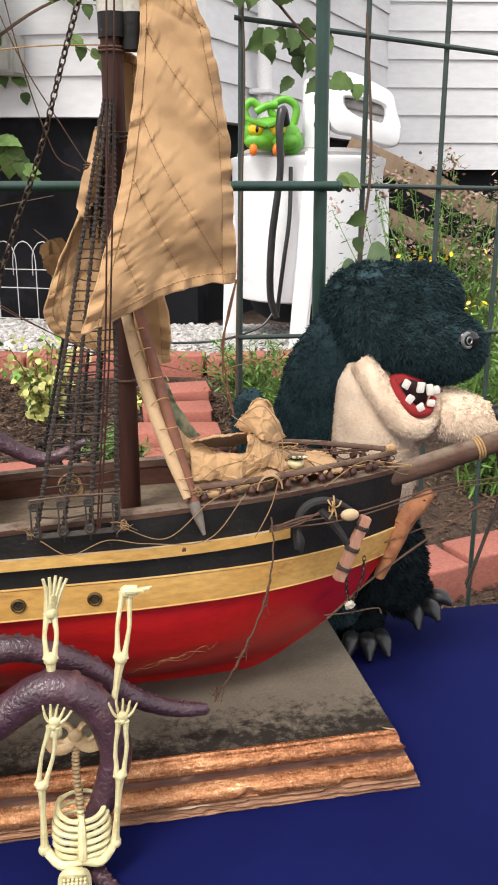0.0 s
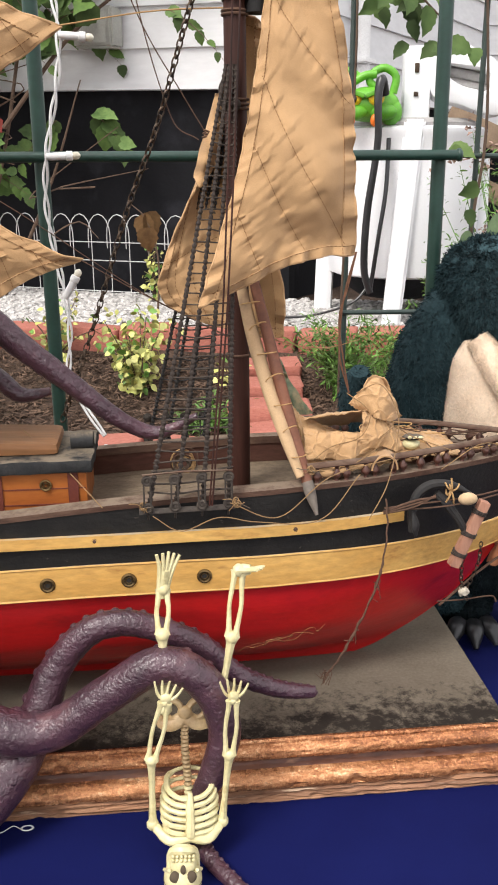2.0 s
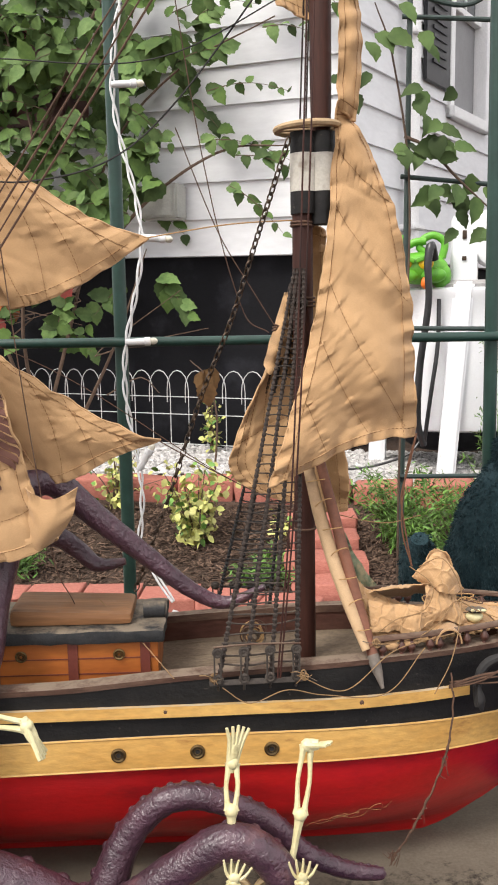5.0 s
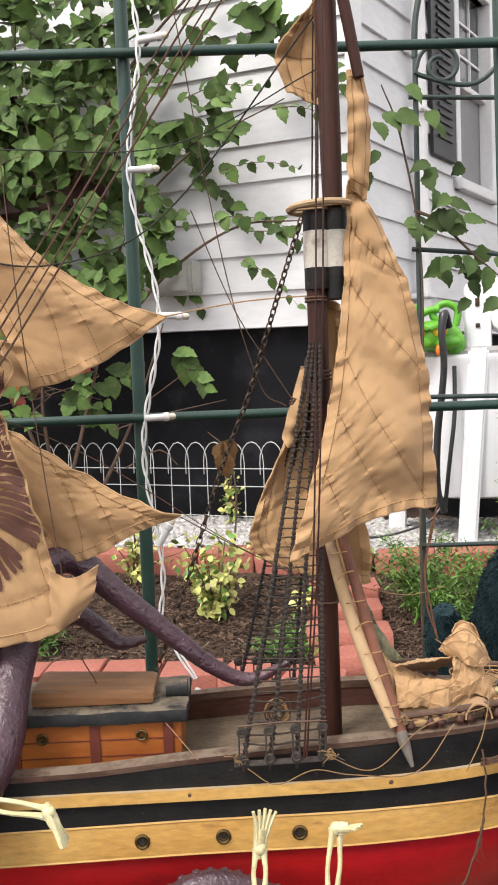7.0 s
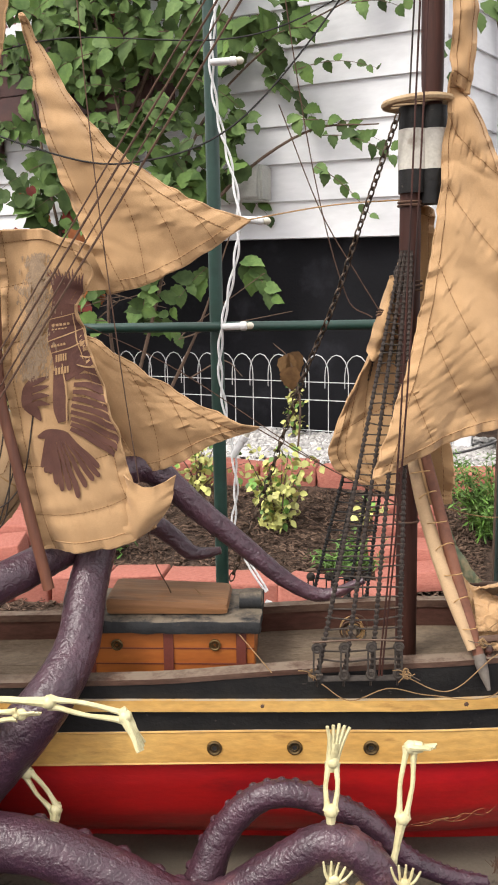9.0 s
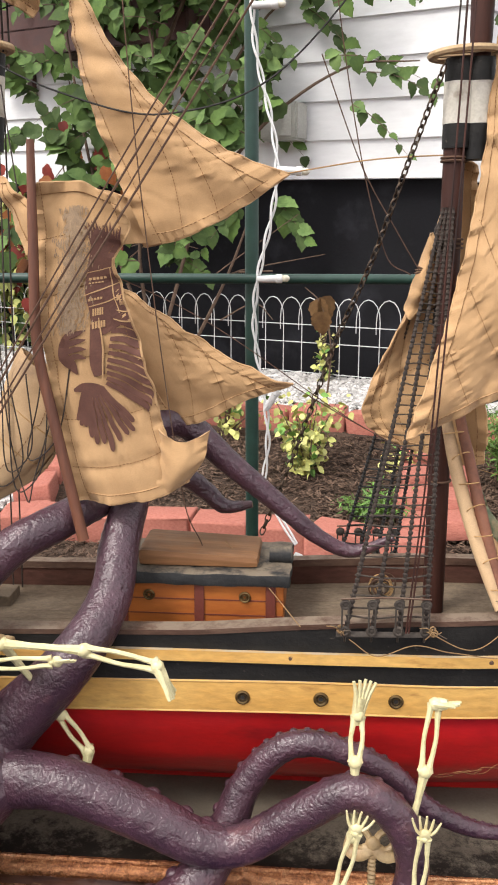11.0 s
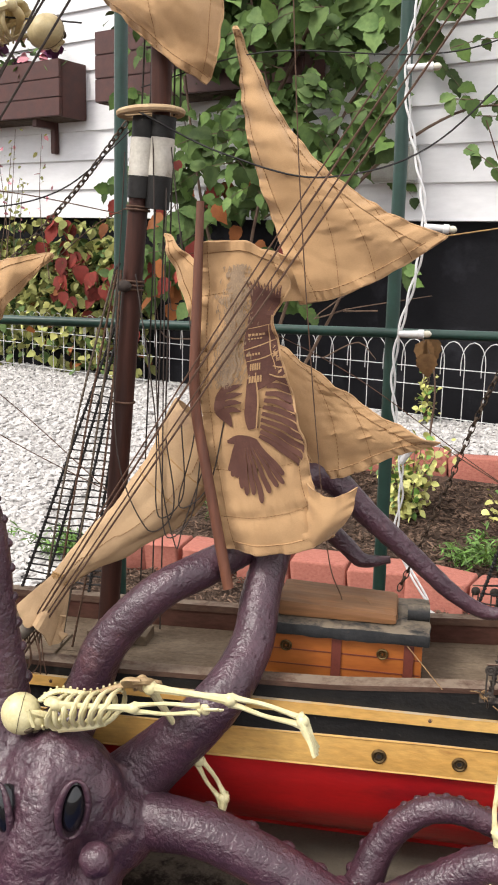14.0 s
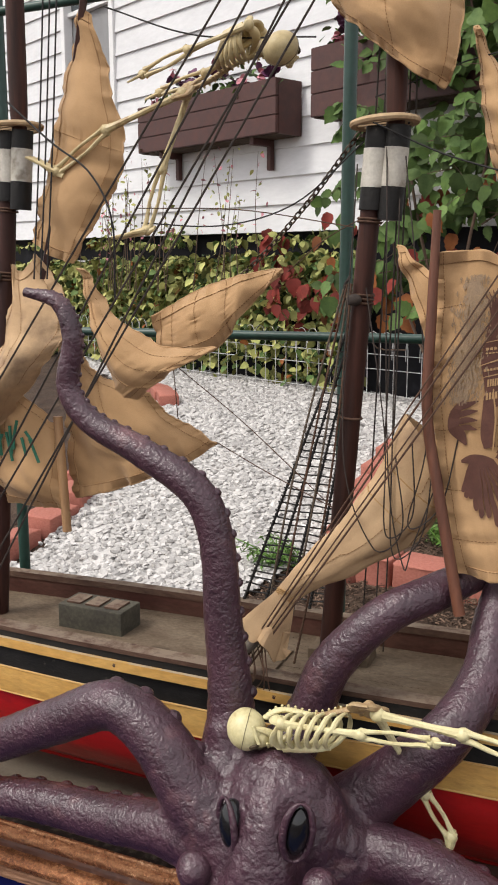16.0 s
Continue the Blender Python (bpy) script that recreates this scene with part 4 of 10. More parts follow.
    part("rope_knot", bm, surface("frayed_white_rope", (0.46, 0.42, 0.34), (0.34, 0.30, 0.24), 0.9, 200, 0.4, fine=900, dist=0.0006), root, "frayed pale rope knot")
    # torn canvas fallen over the forecastle: a sheet below, an arched fold with an open mouth, a small roll and an upright fold
    folds = (
        ([(0.126, -0.012, 0.384), (0.149, -0.026, 0.347), (0.185, -0.030, 0.330), (0.250, -0.030, 0.318)], [(0.148, -0.070, 0.300), (0.190, -0.068, 0.299), (0.225, -0.062, 0.300), (0.258, -0.052, 0.302)], (0, -0.002, 0.002), 0.0030),
        ([(0.160, 0.004, 0.318), (0.190, 0.010, 0.320), (0.222, 0.012, 0.322), (0.256, 0.0, 0.316)], [(0.152, -0.043, 0.344), (0.170, -0.047, 0.349), (0.190, -0.049, 0.350), (0.215, -0.046, 0.351)], (0.0, -0.004, 0.006), 0.0028),
        ([(0.210, -0.044, 0.351), (0.224, -0.032, 0.346), (0.244, -0.018, 0.336)], [(0.204, -0.060, 0.318), (0.226, -0.058, 0.316), (0.254, -0.050, 0.309)], (0.004, -0.004, 0.004), 0.0032),
        ([(0.152, -0.048, 0.338), (0.178, -0.052, 0.3315), (0.212, -0.052, 0.333)], [(0.150, -0.064, 0.313), (0.183, -0.066, 0.309), (0.214, -0.062, 0.314)], (0.0, -0.004, 0.002), 0.0028),
        ([(0.1985, -0.030, 0.356), (0.212, -0.036, 0.3715), (0.2224, -0.036, 0.3805), (0.2316, -0.034, 0.3800)], [(0.212, -0.034, 0.347), (0.224, -0.044, 0.344), (0.238, -0.044, 0.340), (0.2535, -0.034, 0.3375)], (0.0, -0.004, 0.0), 0.0016),
        ([(0.2165, -0.028, 0.372), (0.2250, -0.022, 0.377), (0.2316, -0.034, 0.3800)], [(0.214, -0.030, 0.345), (0.232, -0.014, 0.338), (0.2535, -0.034, 0.3375)], (0.0, 0.004, 0.0), 0.0016),
        ([(0.240, 0.022, 0.314), (0.270, 0.022, 0.311), (0.315, 0.015, 0.304)], [(0.250, -0.052, 0.303), (0.285, -0.046, 0.301), (0.318, -0.030, 0.299)], (0, 0, 0.004), 0.0036))
    for k, (top, bot, bl, wr) in enumerate(folds):
        g = cloth_patch(top, bot, [top[0], bot[0]], [top[-1], bot[-1]], 72, 52, bl, wr, 3.0 + 7 * k, 56)
        for row in g:
            for i, q in enumerate(row):
                v3 = Vector(q)
                near_cells = noise.voronoi(v3 * 62 + 0.35 * Vector((noise.noise(v3 * 90), noise.noise(v3 * 90 + Vector((4, 1, 7))), k)))[0]
                crease = math.exp(-(near_cells[1] - near_cells[0]) / 0.10)
                bump = 0.0020 * noise.noise(v3 * 36 + Vector((k, 0, 0))) + 0.0024 * crease - 0.0022 * near_cells[0] + 0.0006 * noise.noise(v3 * 260)
                row[i] = q + np.array((0.0, -0.6, 0.8)) * bump
        bm = bmesh.new()
        sheet(bm, g, 0.0010)
        part("fallen_sail", bm, CANVAS, root, "crumpled tan canvas lying on the forecastle")
    g = []
    for i in range(17):
        a = math.pi * i / 16
        g.append([(0.2265 - 0.0125 * math.cos(a) + 0.010 * j / 8, -0.074 + 0.050 * j / 8, 0.2985 + (0.0145 - 0.003 * j / 8) * math.sin(a)) for j in range(9)])
    bm = bmesh.new()
    sheet(bm, g, 0.0015)
    part("fallen_sail", bm, CANVAS, root, "rolled edge of the fallen canvas")
    # scrap of greenish camouflage cloth hanging behind the fallen gaff
    g = cloth_patch([(0.122, 0.004, 0.412), (0.128, 0.004, 0.410)], [(0.140, -0.004, 0.338), (0.168, -0.006, 0.338)], [(0.122, 0.004, 0.412), (0.130, 0.0, 0.375), (0.140, -0.004, 0.338)], [(0.128, 0.004, 0.410), (0.146, 0.0, 0.372), (0.168, -0.006, 0.338)], 12, 20, (0, 0, 0), 0.002, 61.0)
    bm = bmesh.new()
    sheet(bm, g, 0.0012)
    part("cloth_scrap", bm, surface("green_mottled_cloth", (0.20, 0.215, 0.13), (0.085, 0.115, 0.075), 0.9, 90, 0.3, fine=700, stain=(0.30, 0.25, 0.15), stain_scale=70, stain_at=0.55, dist=0.0006), root, "scrap of green mottled cloth")
    # small cream trinket with a dark painted top lying in the cord
    bm = bmesh.new()
    ball(bm, (0.262, -0.036, 0.312), (0.0085, 0.007, 0.0055), 14, 10)
    ball(bm, (0.264, -0.036, 0.3195), (0.0110, 0.008, 0.0024), 14, 8, None, 1)
    for du in (-0.006, 0.0, 0.006):
        ball(bm, (0.264 + du, -0.0425, 0.3205), (0.0024, 0.002, 0.0013), 8, 6)
    for v in bm.verts:
        v.co += Vector((smooth_noise(*v.co, 260), 0, smooth_noise(*(v.co + Vector((3, 1, 2))), 260))) * 0.0016
    part("trinket", bm, [BONE, BLACK], root, "small cream trinket with a black top")
    for c, r in (((0.372, -0.018, 0.317), (0.0065, 0.005, 0.0045)), ((0.168, -0.078, 0.300), (0.009, 0.004, 0.0045)), ((0.184, -0.075, 0.301), (0.007, 0.004, 0.004))):
        bm = bmesh.new()
        ball(bm, c, r, 10, 7)
        for v in bm.verts:
            v.co += Vector((smooth_noise(*v.co, 300), 0, smooth_noise(*(v.co + Vector((3, 1, 2))), 300))) * 0.002
        part("canvas_wad", bm, CANVAS, root, "wad of pale cloth")
    # tangle of cord on the forecastle
    rnd = random.Random(4)
    bm = bmesh.new()
    for k in range(16):
        c = Vector((rnd.uniform(0.235, 0.37), rnd.uniform(-0.03, 0.03), 0.300))
        pts = [c + Vector((rnd.uniform(-0.035, 0.035), rnd.uniform(-0.025, 0.025), rnd.uniform(-0.006, 0.016))) for _ in range(6)]
        tube_in(bm, pts, 0.00065, 40, 5, mat=k % 2)
    tagged(part("cord_tangle", bm, [ROPE_TAN, ROPE], root, "tangle of tan twine"), kind="stuff")


def cloth_patch(top, bottom, left, right, nu=26, nv=30, bulge=(0, 0, 0), wrinkle=0.0025, seed=0.0, freq=28, folds=1.0):
    """A sail between four edges (each a few points): top and bottom run left to right, left and right run top to bottom."""
    nu, nv = int(nu * 1.4), int(nv * 1.4)
    T, B = spline(top, nu), spline(bottom, nu)
    L, R = spline(left, nv), spline(right, nv)
    g = []
    for i in range(nu):
        s = i / (nu - 1)
        row = []
        for j in range(nv):
            t = j / (nv - 1)
            p = (1 - t) * T[i] + t * B[i] + (1 - s) * L[j] + s * R[j] - ((1 - s) * (1 - t) * T[0] + s * (1 - t) * T[-1] + (1 - s) * t * B[0] + s * t * B[-1])
            w = 4 * s * (1 - s) * 4 * t * (1 - t)
            p = p + np.array(bulge) * w
            W, H = np.linalg.norm(R[j] - L[j]), np.linalg.norm(B[i] - T[i])
            edges = ((s * W, t * H), ((1 - s) * W, t * H + 3), (t * H, s * W + 6), ((1 - t) * H, s * W + 9))
            near = min(e[0] for e in edges)
            hold = min(1.0, 0.35 + near / 0.03)
            # long soft folds that slant down the cloth, and finer ones across them
            d1, d2 = p[0] * 0.80 - p[2] * 0.60, p[0] * 0.60 + p[2] * 0.80
            a = noise.noise(Vector((d1 * freq * 0.30 + seed, seed, d2 * freq * 1.15)))
            b = noise.noise(Vector((d1 * freq * 0.55 + seed, 3 + seed, d2 * freq * 2.3 + 0.6 * a)))
            c = noise.noise(Vector((p[0] * freq * 0.5, 7 + seed, p[2] * freq * 0.5)))
            # a broad uneven swell, soft slanting folds that come and go, and the cloth's own small unevenness
            wob = 0.020 * noise.noise(Vector((p[0] * 14 + seed, 17, p[2] * 14)))
            fold = noise.noise(Vector(((d1 + wob) * freq * 0.20, 11 + seed, (d2 + wob) * freq * 0.55)))
            fold = fold * max(0.0, 0.5 + noise.noise(Vector((p[0] * 11, 23 + seed, p[2] * 11))))
            fine = noise.noise(Vector((p[0] * 120, 2 + seed, p[2] * 120)))
            crease = max(0.0, 1 - abs(noise.noise(Vector((d1 * 7 + p[2] * 9, 31 + seed, d2 * 16 - p[0] * 6)))) * 11) * max(0.0, 0.3 + noise.noise(Vector((p[0] * 13, 37 + seed, p[2] * 13))))
            off = wrinkle * folds * (0.24 * a + 0.18 * b + 1.25 * c + 3.3 * fold + 0.45 * crease + 0.07 * fine) * hold
            # gathers pulled in along the stitched edges
            for de, run in edges:
                if de < 0.03:
                    off += 0.0088 * math.exp(-de / 0.012) * noise.noise(Vector((run * 62, seed, 1.5 + de * 12))) + 0.0042 * math.exp(-de / 0.006) * noise.noise(Vector((run * 150, seed, 4.5)))
            slip = 0.0022 * math.exp(-near / 0.008) * noise.noise(Vector((p[0] * 55, seed, p[2] * 55)))
            p = p + np.array((slip, off, slip))
            row.append(p)
        g.append(row)
    return g


def on_grid(grid, s, t, off=0.0):
    """The point of a sail at the fractions s across and t down."""
    nu, nv = len(grid), len(grid[0])
    s, t = min(max(s, 0), 0.9999) * (nu - 1), min(max(t, 0), 0.9999) * (nv - 1)
    i, j = int(s), int(t)
    a, b = s - i, t - j
    p = np.array(grid[i][j]) * (1 - a) * (1 - b) + np.array(grid[i + 1][j]) * a * (1 - b) + np.array(grid[i][j + 1]) * (1 - a) * b + np.array(grid[i + 1][j + 1]) * a * b
    return p + np.array((0, off, 0))


def sail(root, grid, label, material=None, seams=(), cross=(), name="sail", hem=True, slant=()):
    """The cloth with its rolled hem and rows of stitching."""
    material = material or CANVAS
    nu, nv = len(grid), len(grid[0])
    # the seams draw the cloth into a shallow puckered groove
    G = np.array(grid, float)
    span = (np.linalg.norm(G[-1] - G[0], axis=1).mean(), np.linalg.norm(G[:, -1] - G[:, 0], axis=1).mean())
    runs = [((f, 0), (f, 1)) for f in seams] + [((0, f), (1, f)) for f in cross] + list(slant)
    for a, b in runs:
        ln = [((a[0] + (b[0] - a[0]) * q / 36) * span[0], (a[1] + (b[1] - a[1]) * (q / 36) ** 1.15) * span[1]) for q in range(37)]
        xy = np.stack(np.meshgrid(np.linspace(0, span[0], nu), np.linspace(0, span[1], nv), indexing="ij"), -1)
        gap = np.linalg.norm(xy[:, :, None, :] - np.array(ln)[None, None], axis=3)
        near, at = gap.min(axis=2), gap.argmin(axis=2)
        for i, j in np.argwhere(near < 0.02):
            d = near[i, j]
            G[i, j, 1] += 0.0016 * math.exp(-(d / 0.0045) ** 2) + 0.0030 * math.exp(-d / 0.008) * noise.noise(Vector((at[i, j] * 0.62, a[0] * 7, d * 40)))
    grid = [list(r) for r in G]
    bm = bmesh.new()
    sheet(bm, grid, 0.0014)
    body = part(name, bm, material, root, label)
    ms = min(0.2, 0.0085 / np.linalg.norm(G[-1] - G[0], axis=1).mean())
    mt = min(0.2, 0.0085 / np.linalg.norm(G[:, -1] - G[:, 0], axis=1).mean())
    if hem:
        # a turned-over band along each long edge
        for k, (f0, f1, run) in enumerate(((0.0, ms * 1.1, 1), (1 - ms * 1.1, 1.0, 1), (0.0, mt * 1.1, 0), (1 - mt * 1.1, 1.0, 0))):
            n = nv if run else nu
            band = []
            for q in range(n * 2):
                t = q / (n * 2 - 1)
                pair = [on_grid(grid, f0 + (f1 - f0) * e, t, o) if run else on_grid(grid, t, f0 + (f1 - f0) * e, o) for e, o in ((0, 0.0), (0.05, -0.0016), (0.9, -0.0016), (1, -0.0004))]
                band.append(pair)
            bm = bmesh.new()
            sheet(bm, band if not run else band[::-1])
            part("hem", bm, material, body, "turned and stitched hem")
        rim = [grid[i][0] for i in range(nu)] + [grid[nu - 1][j] for j in range(1, nv)] + [grid[i][nv - 1] for i in range(nu - 2, -1, -1)] + [grid[0][j] for j in range(nv - 2, 0, -1)]
        bm = bmesh.new()
        sweep(bm, rim + rim[:1], 0.0014, 6, cap=False)
        part("bolt_rope", bm, material, body)
    bm = bmesh.new()

    def stitch(pts, off):
        for a, b in zip(pts, pts[1:]):
            d = np.linalg.norm(b - a)
            k = max(1, int(d / 0.0028))
            for q in range(k):
                p0, p1 = a + (b - a) * (q + 0.1) / k, a + (b - a) * (q + 0.72) / k
                sweep(bm, [p0 + off, p1 + off], 0.00038, 3)

    lines = [[(s, q / 40) for q in range(41)] for s in seams] + [[(q / 30, t) for q in range(31)] for t in cross]
    lines += [[(a[0] + (b[0] - a[0]) * q / 36, a[1] + (b[1] - a[1]) * (q / 36) ** 1.15) for q in range(37)] for a, b in slant]
    if hem:
        lines += [[(ms, q / 44) for q in range(45)], [(1 - ms, q / 44) for q in range(45)], [(q / 34, mt) for q in range(35)], [(q / 34, 1 - mt) for q in range(35)]]
    for ln in lines:
        pts = [on_grid(grid, *q) for q in ln]
        stitch(pts, np.array((0, -0.0019, 0)))
        stitch(pts, np.array((0, 0.0010, 0)))
    tagged(part("stitching", bm, THREAD, body, "dark brown running stitches", smooth=False), kind="stuff")
    return body


def build_mast(root, u_foot, u_top, u_end, z_top, label):
    """Lower mast, banded doubling with a top platform, and topmast."""
    z0 = 0.25
    bm = tube([(u_foot, 0, z0 - 0.012), (u_foot + (u_top - u_foot) * 0.5, 0, (z0 + z_top) / 2), (u_top, 0, z_top)], [0.0108, 0.0104, 0.0098], 16, 16)
    mast = part("mast", bm, MAST, root, label)
    d = Vector((u_top - u_foot, 0, z_top - z0)).normalized()

    def at(z, du=0.0, dv=0.0):
        p = Vector((u_foot, 0, z0)) + d * ((z - z0) / d.z)
        return (p.x + du, dv, z)

    for zz, hh, mt in ((z_top - 0.077, 0.021, BLACK), (z_top - 0.056, 0.036, WHITE_BAND), (z_top - 0.020, 0.020, BLACK)):
        bm = tube([at(zz, 0.002), at(zz + hh, 0.002)], 0.0136 if mt is not WHITE_BAND else 0.0140, 4, 18)
        part("mast_band", bm, mt, mast, "black painted doubling band" if mt is BLACK else "off-white cloth band")
        bm = tube([at(zz - (0.010 if mt is BLACK and hh > 0.0205 else 0), 0.0205, -0.0025), at(zz + hh, 0.0205, -0.0025)], 0.0122, 4, 18)
        part("doubling", bm, mt, mast)
    # top platform: rim ring and cross trees
    bm = bmesh.new()
    m = Matrix.Translation(at(z_top + 0.004, 0.006)) @ Matrix.Rotation(radians(-3), 4, "Y") @ Matrix.Diagonal((1.0, 1.0, 0.8, 1))
    torus(bm, m, 0.030, 0.0042, 28, 8)
    for a in (-0.014, 0.0, 0.014):
        block(bm, (-0.030, a - 0.003, -0.002), (0.030, a + 0.003, 0.002), 0.0005, m=m)
    part("mast_top", bm, TOP_WOOD, mast, "bare pale wooden top platform")
    # topmast
    bm = tube([at(z_top - 0.012, 0.0190, -0.005), (u_top + 0.018, -0.004, z_top + 0.05), (u_end, -0.002, 1.35)], [0.0075, 0.0105, 0.0075], 12, 14)
    part("topmast", bm, MAST, mast, "reddish brown topmast")
    # wooldings of cord
    for zz in (z_top - 0.085, z_top - 0.088, z_top - 0.158, z_top - 0.162, z_top - 0.166, 0.52, 0.40):
        bm = bmesh.new()
        torus(bm, axis(at(zz), at(zz + 0.1)), 0.0113, 0.0013, 18, 6)
        part("woolding", bm, ROPE, mast, "wound brown cord")
    bm = bmesh.new()
    ball(bm, at(z_top - 0.163, -0.004, -0.014), (0.008, 0.005, 0.006), 10, 7)
    tube_in(bm, [at(z_top - 0.166, -0.012, -0.012), at(z_top - 0.150, -0.015, -0.014), at(z_top - 0.14, -0.010, -0.014)], 0.0016, 8, 6)
    part("knot", bm, ROPE_DARK, mast, "knotted dark cord")
    return mast


def shrouds(root, head, feet, side, n_rungs, material, label, rung_r=0.0009, r=0.0014, spread=0.012, rung_mat=None):
    """A ladder of served shrouds from the head of a mast to the deadeyes, with knotted ratlines."""
    head = Vector(head)
    rnd = random.Random(int(head.x * 1000) + side)
    tops = [head + Vector(((i / (len(feet) - 1) - 0.5) * spread, 0, 0)) for i in range(len(feet))]
    ropes = []
    for f, h in zip(feet, tops):
        f = Vector(f)
        bm = bmesh.new()
        n = 240
        path = [f.lerp(h, k / n) for k in range(n + 1)]
        sweep(bm, path, [r * (1.0 + 0.34 * math.sin(k * 2.1)) * (1.1 - 0.30 * k / n) for k in range(n + 1)], 7)
        ropes.append(part("shroud", bm, material, root, label))
    for k in range(1, n_rungs):
        t = 0.02 + 0.95 * k / n_rungs
        pts = [Vector(f).lerp(h, t) + Vector((0, side * 0.0008, rnd.uniform(-0.0014, 0.0014) - (0.001 if 0 < i < len(feet) - 1 else 0))) for i, (f, h) in enumerate(zip(feet, tops))]
        a, b = pts[0], pts[-1]
        ext = (b - a) * 0.05
        bm = bmesh.new()
        tube_in(bm, [a - ext] + pts + [b + ext], rung_r * (1 - 0.35 * t), 12, 5)
        for p in pts:
            ball(bm, p, rung_r * 1.75 * (1 - 0.35 * t), 6, 4)
        part("ratline", bm, rung_mat or material, ropes[0])


def deadeyes(root, feet, side):
    for f in feet:
        f = Vector(f)
        for dz in (0.004, 0.030):
            bm = bmesh.new()
            m = Matrix.Translation(f + Vector((0, side * 0.002, dz))) @ Matrix.Rotation(radians(90), 4, "X")
            torus(bm, m, 0.0036, 0.0016, 14, 8)
            ball(bm, f + Vector((0, side * 0.001, dz)), (0.004, 0.002, 0.004), 10, 7)
            de = part("deadeye", bm, TARRED, root, "dusty round wooden deadeye")
        bm = bmesh.new()
        for dx in (-0.003, 0.003):
            tube_in(bm, [f + Vector((dx, side * 0.003, 0.004)), f + Vector((dx, side * 0.003, 0.030))], 0.0009, 3, 5)
        tube_in(bm, [f + Vector((0, 0, -0.002)), f + Vector((0, 0.004 * -side, -0.009))], 0.0012, 3, 5)
        part("lanyard", bm, TARRED, de)
    a, b = Vector(feet[0]), Vector(feet[-1])
    part("sheer_pole", tube([a + Vector((-0.004, side * 0.003, 0.036)), (a + b) / 2 + Vector((0, side * 0.003, 0.0375)), b + Vector((0.004, side * 0.003, 0.036))], 0.0010, 10, 6), RAILWOOD, root, "dusty cord lashed across the deadeyes")
    part("channel_board", tube([a + Vector((-0.008, 0, 0.0)), b + Vector((0.006, 0, 0.0))], 0.0028, 8, 6, 0.45), TARRED, root, "dusty dark channel board")


def line(root, pts, r, material, name="rigging_line", label="", n=48):
    return part(name, tube(pts, r, n, 5), material, root, label)


def chain(root, pts, link=0.0098, r=0.0011, label="dark iron chain", name="chain"):
    """A chain of oval links along a smooth path."""
    c = spline(pts, 400)
    d = np.r_[0, np.cumsum([np.linalg.norm(b - a) for a, b in zip(c, c[1:])])]
    bm = bmesh.new()
    k, s = 0, 0.0
    while s < d[-1] - link:
        p = Vector([np.interp(s, d, [q[i] for q in c]) for i in range(3)])
        q = Vector([np.interp(s + link, d, [w[i] for w in c]) for i in range(3)])
        m = axis((p + q) / 2, q) @ Matrix.Rotation(radians(90 * (k % 2) + 20), 4, "Z") @ Matrix.Rotation(radians(90), 4, "X") @ Matrix.Diagonal((0.55, 1.0, 1.0, 1))
        torus(bm, m, link * 0.52, r, 12, 5)
        k, s = k + 1, s + link * 0.78
    return part(name, bm, IRON, root, label)


